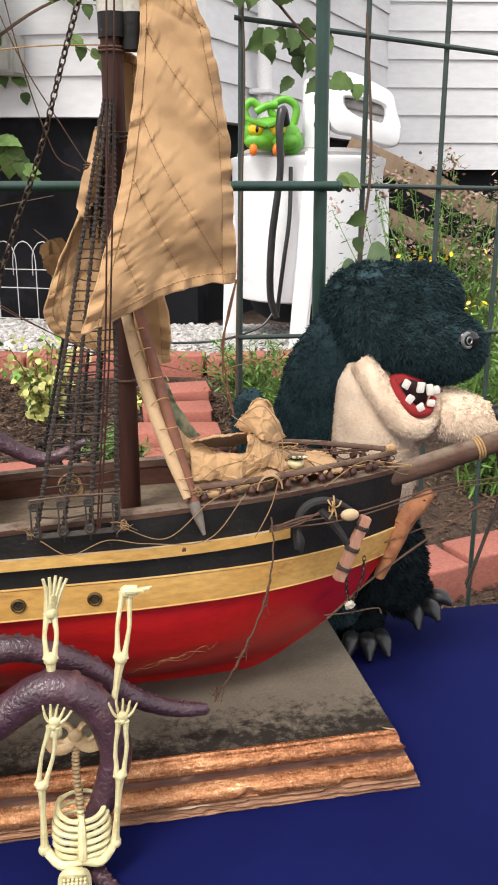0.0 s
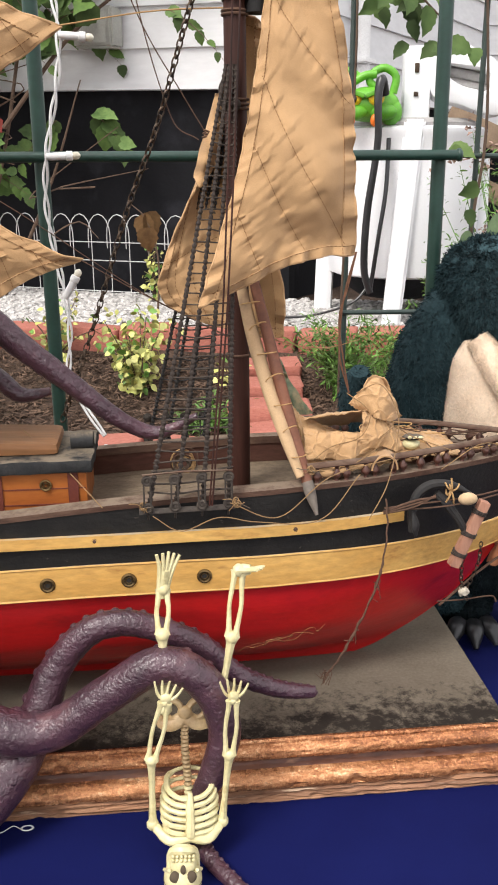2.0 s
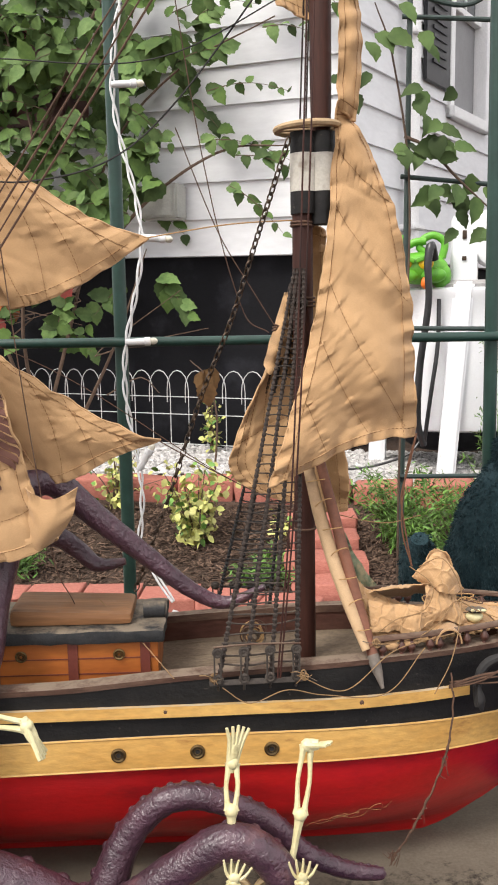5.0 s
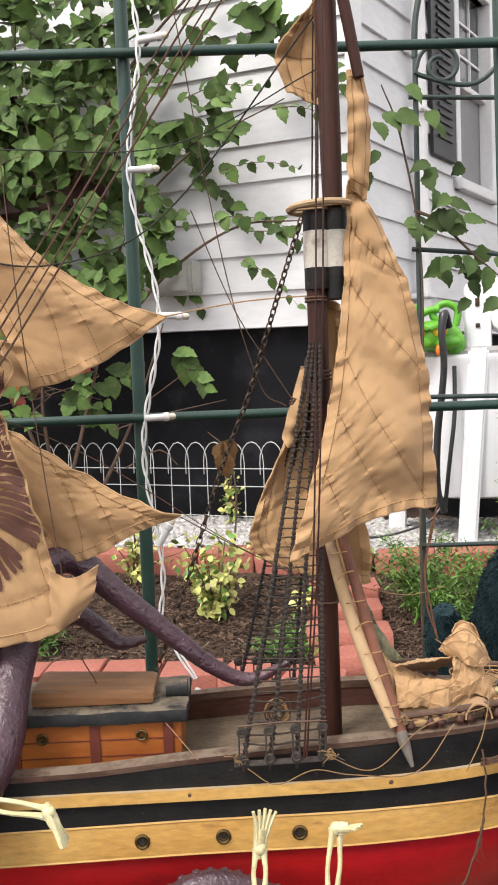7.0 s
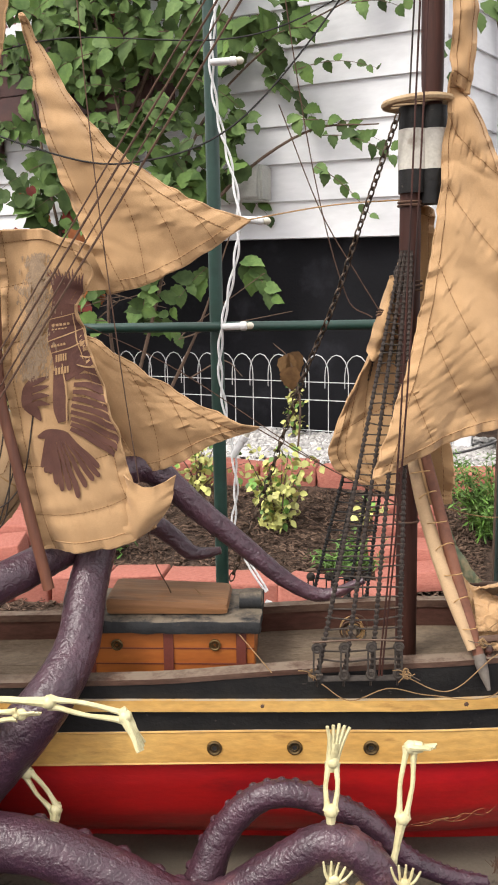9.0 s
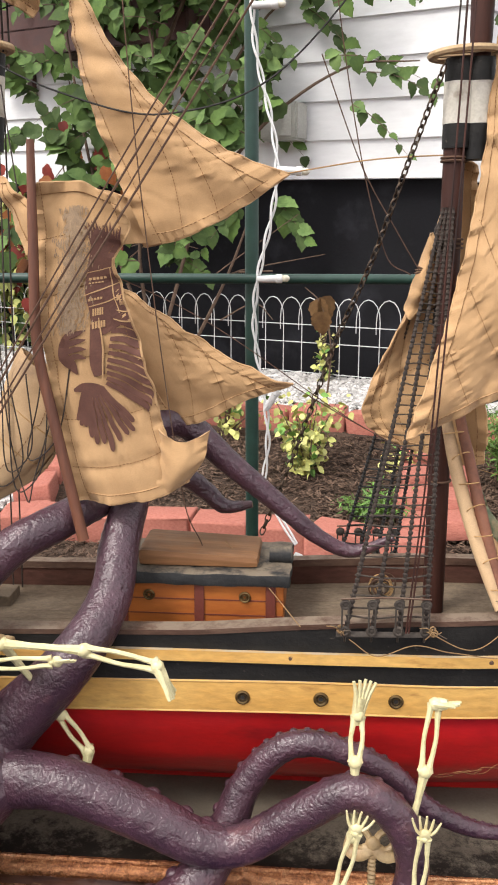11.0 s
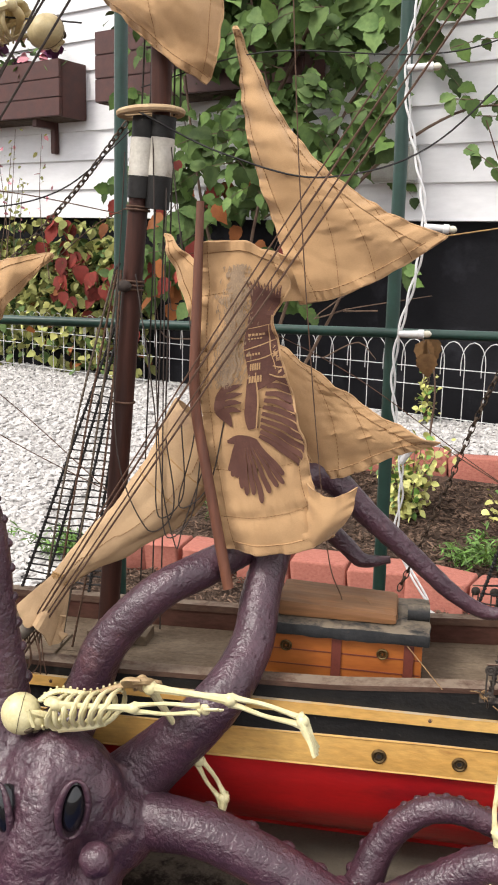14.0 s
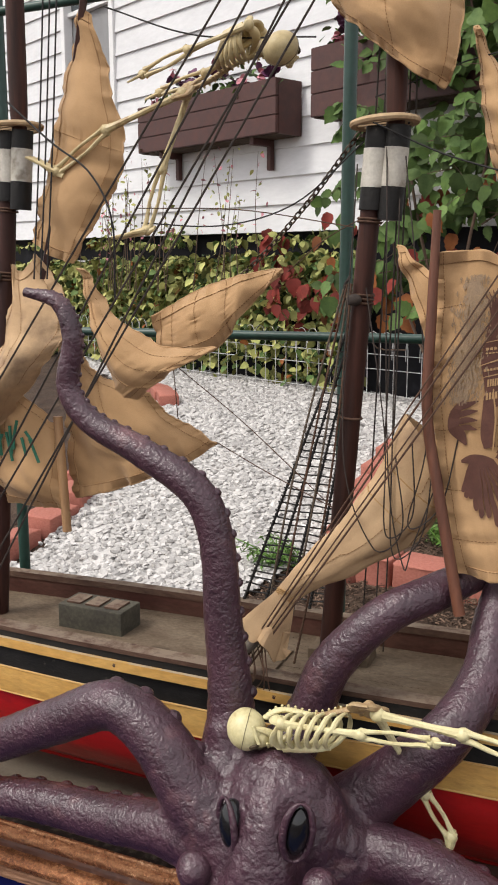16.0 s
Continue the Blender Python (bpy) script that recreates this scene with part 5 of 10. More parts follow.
def build_masts(root):
    fore = build_mast(root, 0.0945, 0.0925, 0.109, 0.792, "reddish brown fore mast")
    main = build_mast(root, -0.400, -0.356, -0.334, 0.802, "reddish brown main mast")
    mizzen = build_mast(root, -0.843, -0.791, -0.769, 0.826, "reddish brown mizzen mast")
    # foremast shrouds
    near = [(0.001 + 0.0245 * i, -0.104 + 0.0015 * i, 0.279) for i in range(4)]
    far = [(0.001 + 0.0205 * i, 0.100, 0.279) for i in range(4)]
    shrouds(root, (0.088, -0.014, 0.662), near, -1, 40, ROPE_DARK, "tarred served rope shroud", 0.0009, 0.0020, 0.009, ROPE_WORN)
    shrouds(root, (0.088, 0.012, 0.648), far, 1, 30, ROPE_BLACK, "black rope shroud on the far side", 0.0010, 0.0018)
    deadeyes(root, far, 1)
    bm = bmesh.new()
    rnd = random.Random(31)
    for k in range(9):
        torus(bm, Matrix.Translation((0.036 + rnd.uniform(-.004, .004), -0.080, 0.318 + rnd.uniform(-.004, .004))) @ Euler((rnd.uniform(0.6, 2.2), rnd.uniform(-.6, .6), 0)).to_matrix().to_4x4(), rnd.uniform(0.006, 0.011), 0.0009, 16, 6, mat=k % 3)
    tagged(part("rope_coil", bm, [ROPE_DUSTY, ROPE, ROPE_TAN], root, "coil of brown and grey cord on the shrouds"), kind="stuff")
    deadeyes(root, near, -1)
    # mainmast shrouds
    far = [(-0.543 + 0.029 * i, 0.096, 0.264) for i in range(5)]
    shrouds(root, (-0.368, 0.014, 0.645), far, 1, 38, ROPE_BLACK, "black rope shroud of the main mast", 0.0011, 0.0017)
    # the near shrouds have come loose and hang together before the far ones
    for k in range(4):
        f, h = Vector((-0.470 + 0.013 * k, -0.020, 0.250)), Vector((-0.382 + 0.002 * k, -0.014, 0.655))
        path = [f.lerp(h, q / 220) + Vector((0.006 * math.sin(math.pi * q / 220) * (k - 1.5), 0, 0)) for q in range(221)]
        bm = bmesh.new()
        sweep(bm, path, [0.0013 * (1.0 + 0.3 * math.sin(q * 2.1)) for q in range(221)], 6)
        part("loose_shroud", bm, ROPE if k % 2 else ROPE_DUSTY, root, "loose brown served shroud")
    # knots with short frayed ends where cords are made fast
    for c, seed in (((-0.003, -0.106, 0.284), 51), ((0.081, -0.105, 0.285), 52), ((0.153, -0.084, 0.306), 54)):
        rnd = random.Random(seed)
        bm = bmesh.new()
        for k in range(3):
            torus(bm, Matrix.Translation(Vector(c) + Vector((rnd.uniform(-.001, .001), 0, rnd.uniform(-.002, .002)))) @ Euler((rnd.uniform(0.9, 1.9), rnd.uniform(-.9, .9), 0)).to_matrix().to_4x4(), rnd.uniform(0.0022, 0.0034), 0.0008, 12, 5)
        for k in range(5):
            a = rnd.uniform(0, 6.28)
            d = Vector((math.cos(a), -0.2, 0.55 * math.sin(a))) * rnd.uniform(0.007, 0.016)
            p0 = Vector(c)
            tube_in(bm, [p0, p0 + d * 0.5 + Vector((0, -0.002, rnd.uniform(-.002, .003))), p0 + d], 0.00042, 8, 5, mat=k % 2)
        tagged(part("knot", bm, [ROPE_TWINE, ROPE_DUSTY], root, "knotted tan cord with frayed ends"), kind="stuff")
    # ---- fore sails ----
    g = cloth_patch([(0.125, -0.016, 0.816), (0.132, -0.016, 0.812)], [(0.0525, -0.080, 0.460), (0.090, -0.068, 0.474), (0.128, -0.052, 0.489), (0.165, -0.042, 0.497), (0.202, -0.030, 0.498)],
                    [(0.125, -0.016, 0.816), (0.117, -0.022, 0.71), (0.098, -0.040, 0.60), (0.074, -0.063, 0.52), (0.0525, -0.080, 0.460)],
                    [(0.132, -0.016, 0.812), (0.160, -0.018, 0.763), (0.183, -0.022, 0.696), (0.196, -0.026, 0.620), (0.199, -0.027, 0.56), (0.202, -0.030, 0.498)], 60, 90, (0, -0.014, 0), 0.0062, 1.0, 34)
    sail(root, g, "tan canvas fore sail with stitched seams", slant=(((0.05, 0.10), (1, 0.32)), ((0.04, 0.24), (1, 0.60)), ((0.06, 0.42), (0.93, 0.97)), ((0.09, 0.58), (0.66, 0.97)), ((0.10, 0.76), (0.36, 0.97))))
    g = cloth_patch([(0.066, 0.022, 0.572), (0.10, 0.02, 0.70), (0.117, 0.018, 0.70)], [(0.041, 0.032, 0.434), (0.07, 0.032, 0.425), (0.105, 0.026, 0.414), (0.142, 0.02, 0.412)],
                    [(0.066, 0.022, 0.572), (0.042, 0.028, 0.528), (0.026, 0.033, 0.490), (0.0195, 0.035, 0.460), (0.041, 0.032, 0.434)],
                    [(0.117, 0.018, 0.70), (0.119, 0.018, 0.665), (0.128, 0.02, 0.55), (0.140, 0.02, 0.46), (0.142, 0.02, 0.412)], 40, 48, (0, 0.014, 0), 0.006, 4.0)
    sail(root, g, "shaded tan canvas sail hanging behind the fore mast", seams=(0.14, 0.3), cross=(0.6,))
    g = cloth_patch([(0.076, 0.012, 0.640), (0.080, 0.010, 0.641)], [(0.055, 0.016, 0.566), (0.061, 0.012, 0.558), (0.076, 0.014, 0.580)],
                    [(0.076, 0.012, 0.640), (0.066, 0.014, 0.607), (0.059, 0.016, 0.585), (0.055, 0.016, 0.566)], [(0.080, 0.010, 0.641), (0.080, 0.012, 0.610), (0.076, 0.014, 0.580)], 16, 24, (0, -0.008, 0), 0.007, 5.0, 60)
    sail(root, g, "crumpled torn corner of canvas tied to the shrouds", hem=False)
    bm = bmesh.new()
    for k in range(3):
        torus(bm, axis((0.0675 + 0.0006 * k, 0.010, 0.603 + 0.0019 * k), (0.072, 0.010, 0.635)) @ Matrix.Rotation(0.3 * (k - 1), 4, "X"), 0.0046, 0.0009, 14, 5)
    part("lashing", bm, ROPE, root, "brown cord knotted round the torn corner")
    line(root, [(0.066, 0.008, 0.606), (0.045, 0.010, 0.640), (0.010, 0.012, 0.70), (-0.03, 0.012, 0.80)], 0.0006, ROPE)
    g = cloth_patch([(0.088, 0.014, 0.985), (0.105, 0.006, 0.998)], [(0.072, 0.02, 0.915), (0.112, 0.006, 0.892)], [(0.088, 0.014, 0.985), (0.063, 0.02, 0.955), (0.072, 0.02, 0.915)],
                    [(0.105, 0.006, 0.998), (0.11, 0.006, 0.94), (0.112, 0.006, 0.892)], 16, 20, (0, 0.01, 0), 0.004, 6.0)
    sail(root, g, "small tan canvas topsail", seams=(0.5,), cross=(0.5,))
    g = cloth_patch([(0.129, -0.012, 0.925), (0.142, -0.012, 0.925)], [(0.126, -0.016, 0.81), (0.142, -0.016, 0.80)], [(0.129, -0.012, 0.925), (0.127, -0.014, 0.87), (0.126, -0.016, 0.81)],
                    [(0.142, -0.012, 0.925), (0.148, -0.014, 0.87), (0.142, -0.016, 0.80)], 14, 24, (0, -0.008, 0), 0.004, 8.0)
    sail(root, g, "rolled strip of tan canvas below the yard", seams=(), cross=())
    part("yard", tube([(0.109, -0.022, 1.06), (0.125, -0.02, 0.985), (0.138, -0.018, 0.915)], [0.005, 0.006, 0.0055], 12, 10), MAST, root, "brown yard with a dark tip")
    # fallen gaff leaning on the rail
    gaff = part("gaff", tube([(0.106, -0.006, 0.482), (0.137, -0.060, 0.345), (0.150, -0.085, 0.293)], [0.0050, 0.0060, 0.0052], 18, 12), surface("worn_red_brown_spar", (0.20, 0.075, 0.038), (0.12, 0.045, 0.025), 0.7, 40, 0.4, fine=260, dist=0.0008), root, "worn red-brown gaff fallen across the rail")
    part("gaff_tip", tube([(0.1495, -0.084, 0.294), (0.1525, -0.090, 0.283), (0.157, -0.098, 0.266)], [0.0060, 0.0054, 0.0016], 8, 10), surface("grey_turned_tip", (0.17, 0.145, 0.12), (0.11, 0.09, 0.075), 0.7, 60, 0.3, fine=260, dist=0.0005), gaff, "grey tapered gaff tip")
    part("gaff_sail", tube([(0.096, -0.008, 0.468), (0.106, -0.026, 0.420), (0.119, -0.048, 0.372), (0.131, -0.068, 0.335), (0.143, -0.087, 0.300)], [0.0062, 0.0078, 0.0080, 0.0072, 0.0048], 40, 14, 0.75), CANVAS_OLD, root, "rolled tan canvas lashed along the fallen gaff")
    for k in range(7):
        t = 0.08 + 0.135 * k
        a, b = Vector((0.101, -0.008, 0.465)), Vector((0.147, -0.088, 0.300))
        bm = bmesh.new()
        torus(bm, axis(a.lerp(b, t), b + (b - a)) @ Matrix.Rotation(0.25 * (-1) ** k, 4, "X"), 0.0112 - 0.004 * t, 0.0006, 18, 5)
        part("lashing", bm, ROPE_TAN, gaff)
    # ---- stay sails ----
    g = cloth_patch([(-0.2675, 0.0, 0.882), (-0.2645, 0.0, 0.881)], [(-0.194, -0.012, 0.628), (-0.155, -0.012, 0.636), (-0.105, -0.008, 0.662), (-0.059, 0, 0.693)],
                    [(-0.2675, 0, 0.882), (-0.255, -0.002, 0.80), (-0.236, -0.005, 0.735), (-0.194, -0.012, 0.628)],
                    [(-0.2645, 0, 0.881), (-0.225, 0, 0.808), (-0.175, 0, 0.752), (-0.11, 0, 0.712), (-0.059, 0, 0.693)], 52, 60, (0.0, -0.014, 0), 0.0042, 11.0, 34)
    sail(root, g, "triangular tan canvas staysail, upper", slant=(((1, 0.28), (0.28, 1)), ((1, 0.48), (0.52, 1)), ((1, 0.68), (0.76, 1))))
    g = cloth_patch([(-0.255, 0.004, 0.607), (-0.250, 0.004, 0.606)], [(-0.187, 0.004, 0.450), (-0.145, 0.0, 0.455), (-0.10, 0.0, 0.478), (-0.053, 0.0, 0.493)],
                    [(-0.255, 0.004, 0.607), (-0.23, 0.004, 0.55), (-0.187, 0.004, 0.450)],
                    [(-0.250, 0.004, 0.606), (-0.19, 0.002, 0.567), (-0.12, 0.0, 0.522), (-0.053, 0.0, 0.493)], 52, 48, (0.0, -0.008, 0), 0.0042, 14.0, 36)
    sail(root, g, "triangular tan canvas staysail, lower", slant=(((1, 0.30), (0.26, 1)), ((1, 0.52), (0.52, 1)), ((1, 0.74), (0.76, 1))))
    # torn banner sail on its own pole, with the printed bird
    build_banner(root)
    # rolled sail on a gaff aft of the banner
    def gather(t):
        """Centre line and half width of the rolled sail, from the banner pole down to its lashing."""
        c = spline([(-0.284, -0.038, 0.508, 0.034), (-0.306, -0.046, 0.460, 0.036), (-0.336, -0.050, 0.420, 0.030), (-0.378, -0.054, 0.386, 0.022), (-0.402, -0.060, 0.366, 0.0150), (-0.4233, -0.066, 0.3433, 0.0105)], 60)
        q = c[min(int(t * 59.999), 59)]
        return Vector(q[:3]), q[3]

    ax_u, ax_v = Vector((0.77, 0, -0.64)), Vector((0, 1, 0))
    tube_rows = []
    for i in range(61):
        c, r = gather(i / 60)
        row = []
        for q in range(57):
            a = 2 * math.pi * q / 56 * 0.985
            k = 1 + 0.05 * math.sin(5 * a + i * 0.05) + 0.17 * noise.noise(Vector((math.cos(a) * 1.6, math.sin(a) * 1.6, i * 0.10))) + 0.07 * (0.3 - abs(noise.noise(Vector((math.cos(a) * 4.5, math.sin(a) * 4.5, i * 0.16)))))
            flat = 0.42 + 0.38 * (i / 60) ** 2
            row.append(c + ax_u * math.cos(a) * r * k + ax_v * math.sin(a) * r * flat * k)
        tube_rows.append(row)
    bm = bmesh.new()
    sheet(bm, tube_rows, 0.0014)
    rolled = part("gathered_sail", bm, CANVAS_OLD, root, "faded canvas sail gathered round its gaff")
    bm = bmesh.new()
    seam = [tube_rows[i][46 - i // 12] + Vector((0, -0.0012, 0)) for i in range(4, 60)]
    for a, b in zip(seam[::1], seam[1::1]):
        sweep(bm, [a.lerp(b, 0.1), a.lerp(b, 0.75)], 0.0004, 4)
    tagged(part("stitching", bm, THREAD, rolled, smooth=False), kind="stuff")
    for i0 in (12, 20):
        bm = bmesh.new()
        sweep(bm, [p + (p - gather(i0 / 60)[0]) * 0.03 for p in tube_rows[i0]], 0.0007, 5)
        part("lashing", bm, ROPE_TAN, rolled)
    # gathered skirt flaring below the lashing
    top_c, low_c = Vector((-0.4233, -0.066, 0.3433)), Vector((-0.4372, -0.092, 0.3085))
    out_u, out_v = Vector((0.80, 0, -0.60)), Vector((0, 1, 0))
    ring = []
    for q in range(49):
        a = 2 * math.pi * q / 48
        row = []
        for k in range(13):
            t = k / 12
            r = 0.0095 + 0.0125 * t ** 0.75 + 0.0042 * t * math.sin(5 * a + 0.8) + 0.0022 * t * math.sin(9 * a)
            hang = Vector((0, 0, -0.008 * t * max(0, math.cos(a)) ** 2 + 0.006 * t * math.sin(4 * a)))
            row.append(top_c.lerp(low_c, t) + out_u * r * math.cos(a) + out_v * r * 0.85 * math.sin(a) + hang)
        ring.append(row)
    bm = bmesh.new()
    sheet(bm, ring, 0.0014)
    part("gathered_cloth", bm, CANVAS_OLD, root, "gathered frayed end of the faded sail")
    part("cloth_strap", tube([(-0.4145, -0.085, 0.3131), (-0.4185, -0.086, 0.302), (-0.4177, -0.087, 0.296), (-0.4108, -0.088, 0.2915)], [0.004, 0.003, 0.0025, 0.0045], 16, 8, 0.5), CANVAS_OLD, root, "frayed strip of canvas hanging from the gathered sail")
    bm = bmesh.new()
    for k in range(4):
        torus(bm, axis(top_c + Vector((-0.001 * k + 0.001, 0, 0.003 - 0.0022 * k)), low_c), 0.0104, 0.0011, 18, 6)
    part("lashing", bm, ROPE_TAN, root)
    part("gaff_end", tube([(-0.4425, -0.090, 0.308), (-0.4484, -0.098, 0.3028), (-0.4529, -0.105, 0.2974), (-0.4610, -0.113, 0.287)], [0.0070, 0.0085, 0.0070, 0.0012], 14, 12), surface("grey_gaff_end", (0.20, 0.17, 0.14), (0.13, 0.11, 0.09), 0.7, 60, 0.3, fine=260, dist=0.0005), root, "grey pointed gaff end")
    rnd = random.Random(15)
    for k in range(5):
        a = Vector((-0.450 + 0.004 * k, -0.096, 0.300))
        line(root, [a, a + Vector((rnd.uniform(-.014, .010), -0.008, -0.03)), a + Vector((rnd.uniform(-.012, .008), 0.0, -0.058))], 0.0007, ROPE)
    # ---- aft sails ----
    g = cloth_patch([(-0.703, 0.02, 0.952), (-0.690, 0.02, 0.945)], [(-0.768, 0.0, 0.702), (-0.74, 0.0, 0.688), (-0.712, 0.0, 0.679)],
                    [(-0.703, 0.02, 0.952), (-0.722, 0.012, 0.87), (-0.745, 0.004, 0.78), (-0.768, 0.0, 0.702)], [(-0.690, 0.02, 0.945), (-0.664, 0.014, 0.87), (-0.645, 0.008, 0.788), (-0.672, 0.0, 0.735), (-0.712, 0, 0.679)], 36, 52, (0, -0.018, 0), 0.005, 21.0, 30)
    sail(root, g, "tall tan canvas mizzen staysail", seams=(), cross=(0.5,))
    g = cloth_patch([(-0.80, 0.0, 0.702), (-0.79, 0.0, 0.668), (-0.755, 0.0, 0.688)], [(-0.875, -0.02, 0.40), (-0.86, -0.03, 0.43), (-0.835, -0.02, 0.46)],
                    [(-0.80, 0.0, 0.702), (-0.792, -0.01, 0.62), (-0.83, -0.02, 0.54), (-0.865, -0.02, 0.47), (-0.875, -0.02, 0.40)],
                    [(-0.755, 0.0, 0.688), (-0.71, -0.01, 0.615), (-0.745, -0.025, 0.555), (-0.80, -0.02, 0.50), (-0.835, -0.02, 0.46)], 34, 52, (0, -0.03, 0), 0.009, 24.0, 40)
    sail(root, g, "faded tan canvas sail folded on itself", CANVAS_OLD, seams=(0.5,), cross=())
    g = cloth_patch([(-0.700, 0.0, 0.672), (-0.692, 0.0, 0.670)], [(-0.616, -0.024, 0.531), (-0.583, -0.020, 0.556), (-0.555, -0.012, 0.573), (-0.533, 0.0, 0.586)],
                    [(-0.700, 0.0, 0.672), (-0.680, -0.012, 0.619), (-0.655, -0.024, 0.566), (-0.634, -0.028, 0.538), (-0.616, -0.024, 0.531)], [(-0.692, 0.0, 0.670), (-0.660, 0.0, 0.621), (-0.624, 0.0, 0.599), (-0.588, 0.0, 0.586), (-0.533, 0.0, 0.586)], 40, 40, (0.0, -0.024, -0.006), 0.0050, 27.0, 40)
    sail(root, g, "triangular tan canvas staysail sagging", seams=(0.5,), cross=())
    g = cloth_patch([(-0.624, 0.03, 0.618), (-0.567, 0.03, 0.647), (-0.519, 0.03, 0.662), (-0.466, 0.03, 0.670)], [(-0.621, 0.03, 0.578), (-0.583, 0.02, 0.573), (-0.551, 0.02, 0.580), (-0.530, 0.02, 0.596), (-0.506, 0.025, 0.628), (-0.466, 0.03, 0.666)],
                    [(-0.624, 0.03, 0.618), (-0.621, 0.03, 0.578)], [(-0.466, 0.03, 0.670), (-0.466, 0.03, 0.666)], 44, 24, (0, -0.012, 0), 0.0050, 31.0, 44)
    sail(root, g, "tan canvas staysail flying aft of the main mast", seams=(0.15, 0.35, 0.6), cross=())
    g = cloth_patch([(-0.760, 0.03, 0.600), (-0.717, 0.02, 0.566), (-0.668, 0.02, 0.536), (-0.626, 0.02, 0.530)], [(-0.735, 0.02, 0.396), (-0.672, 0.02, 0.414), (-0.587, 0.02, 0.448), (-0.540, 0.02, 0.479)],
                    [(-0.760, 0.03, 0.600), (-0.75, 0.03, 0.50), (-0.735, 0.02, 0.396)], [(-0.626, 0.02, 0.530), (-0.601, 0.02, 0.505), (-0.540, 0.02, 0.479)], 40, 36, (0, -0.014, 0), 0.0055, 34.0, 40)
    sail(root, g, "lower tan canvas mizzen staysail", seams=(0.5,), cross=())
    g = cloth_patch([(-0.89, 0.01, 0.56), (-0.80, 0.0, 0.53), (-0.738, 0.0, 0.48)], [(-0.90, 0.01, 0.40), (-0.82, 0.0, 0.388), (-0.736, 0.0, 0.388)],
                    [(-0.89, 0.01, 0.56), (-0.90, 0.01, 0.40)], [(-0.738, 0.0, 0.48), (-0.736, 0.0, 0.388)], 34, 32, (0, -0.02, 0), 0.008, 37.0, 44)
    sail(root, g, "tan canvas sail with green ink marks", seams=(0.5,), cross=())
    bm = bmesh.new()
    rnd = random.Random(12)
    for k in range(9):
        u, z = -0.815 + 0.006 * k, 0.485 + rnd.uniform(-0.012, 0.012)
        sweep(bm, [(u, -0.018 - 0.0005 * k, z), (u + rnd.uniform(-0.012, 0.014), -0.021, z - rnd.uniform(0.012, 0.045))], 0.0018, 4, 0.4)
    part("ink_mark", bm, surface("green_ink", (0.02, 0.12, 0.07), (0.03, 0.16, 0.1), 0.8, 60, 0), root, "green ink strokes")
    part("boom", tube([(-0.738, -0.004, 0.50), (-0.731, -0.004, 0.36)], 0.0055, 6, 10), SPAR, root, "brown boom wrapped in canvas")
    # upper main sail
    g = cloth_patch([(-0.42, 0.0, 0.985), (-0.36, -0.01, 1.0), (-0.28, -0.01, 0.985)], [(-0.392, -0.015, 0.905), (-0.345, -0.03, 0.868), (-0.318, -0.03, 0.845), (-0.290, -0.02, 0.829)],
                    [(-0.42, 0.0, 0.985), (-0.41, -0.01, 0.94), (-0.392, -0.015, 0.905)], [(-0.28, -0.01, 0.985), (-0.279, -0.012, 0.90), (-0.281, -0.016, 0.85), (-0.290, -0.02, 0.829)], 36, 36, (0, -0.02, 0), 0.008, 41.0, 40)
    sail(root, g, "tan canvas topsail bellying out from the main mast", seams=(0.5,), cross=())
    # ---- running rigging ----
    for du, dv in ((0.012, 0.004), (0.020, 0.0)):
        line(root, [(0.053 + du * 0.3, -0.106, 0.283), (0.068 + du * 0.5, -0.085, 0.48), (0.080 + du * 0.8, -0.055 + dv, 0.80), (0.094 + du * 0.6, -0.03, 1.15)], 0.0009, MAST, label="taut dark red backstay")
    for du in (-0.010, -0.004, 0.005, 0.010):
        line(root, [(0.102 + du, 0.012, 0.80), (0.112 + du * 0.6, 0.006, 1.2)], 0.0009, ROPE_DARK)
    for k in range(4):
        line(root, [(-0.452 - 0.004 * k, -0.100, 0.272), (-0.285 - 0.009 * k + 0.003 * (k % 2), -0.09, 0.527), (-0.139 - 0.0105 * k, -0.06, 0.754), (0.004 - 0.010 * k, -0.05, 0.971), (0.105, -0.02, 1.13 + 0.01 * k)], 0.0008 if k % 2 else 0.0011, ROPE, label="long slanting brown backstay")
    for k, (a, b) in enumerate((((-0.96, 0.27), (-0.32, 1.2)), ((-0.877, 0.27), (-0.31, 1.2)), ((-0.86, 0.27), (-0.25, 1.2)), ((-0.82, 0.27), (-0.23, 1.2)), ((-0.80, 0.27), (-0.285, 1.2)))):
        line(root, [(a[0], -0.098, a[1]), ((a[0] + b[0]) / 2, -0.05, (a[1] + b[1]) / 2), (b[0], 0.0, b[1])], 0.0012, ROPE_DARK, label="slanting dark backstay")
    line(root, [(-0.745, -0.06, 0.845), (-0.69, -0.06, 0.80), (-0.645, -0.06, 0.768), (-0.62, -0.06, 0.72), (-0.625, -0.05, 0.64)], 0.0011, ROPE_BLACK, label="slack black cord")
    line(root, [(-0.62, 0.0, 0.72), (-0.52, 0.0, 0.715), (-0.44, 0.0, 0.735), (-0.37, 0.0, 0.79)], 0.0008, ROPE_BLACK)
    line(root, [(-0.62, -0.01, 0.735), (-0.5, 0.0, 0.73), (-0.38, 0.0, 0.71)], 0.0006, ROPE)
    line(root, [(-0.66, 0.0, 0.945), (-0.55, 0.0, 0.905), (-0.42, 0.0, 0.89)], 0.0009, ROPE_BLACK)
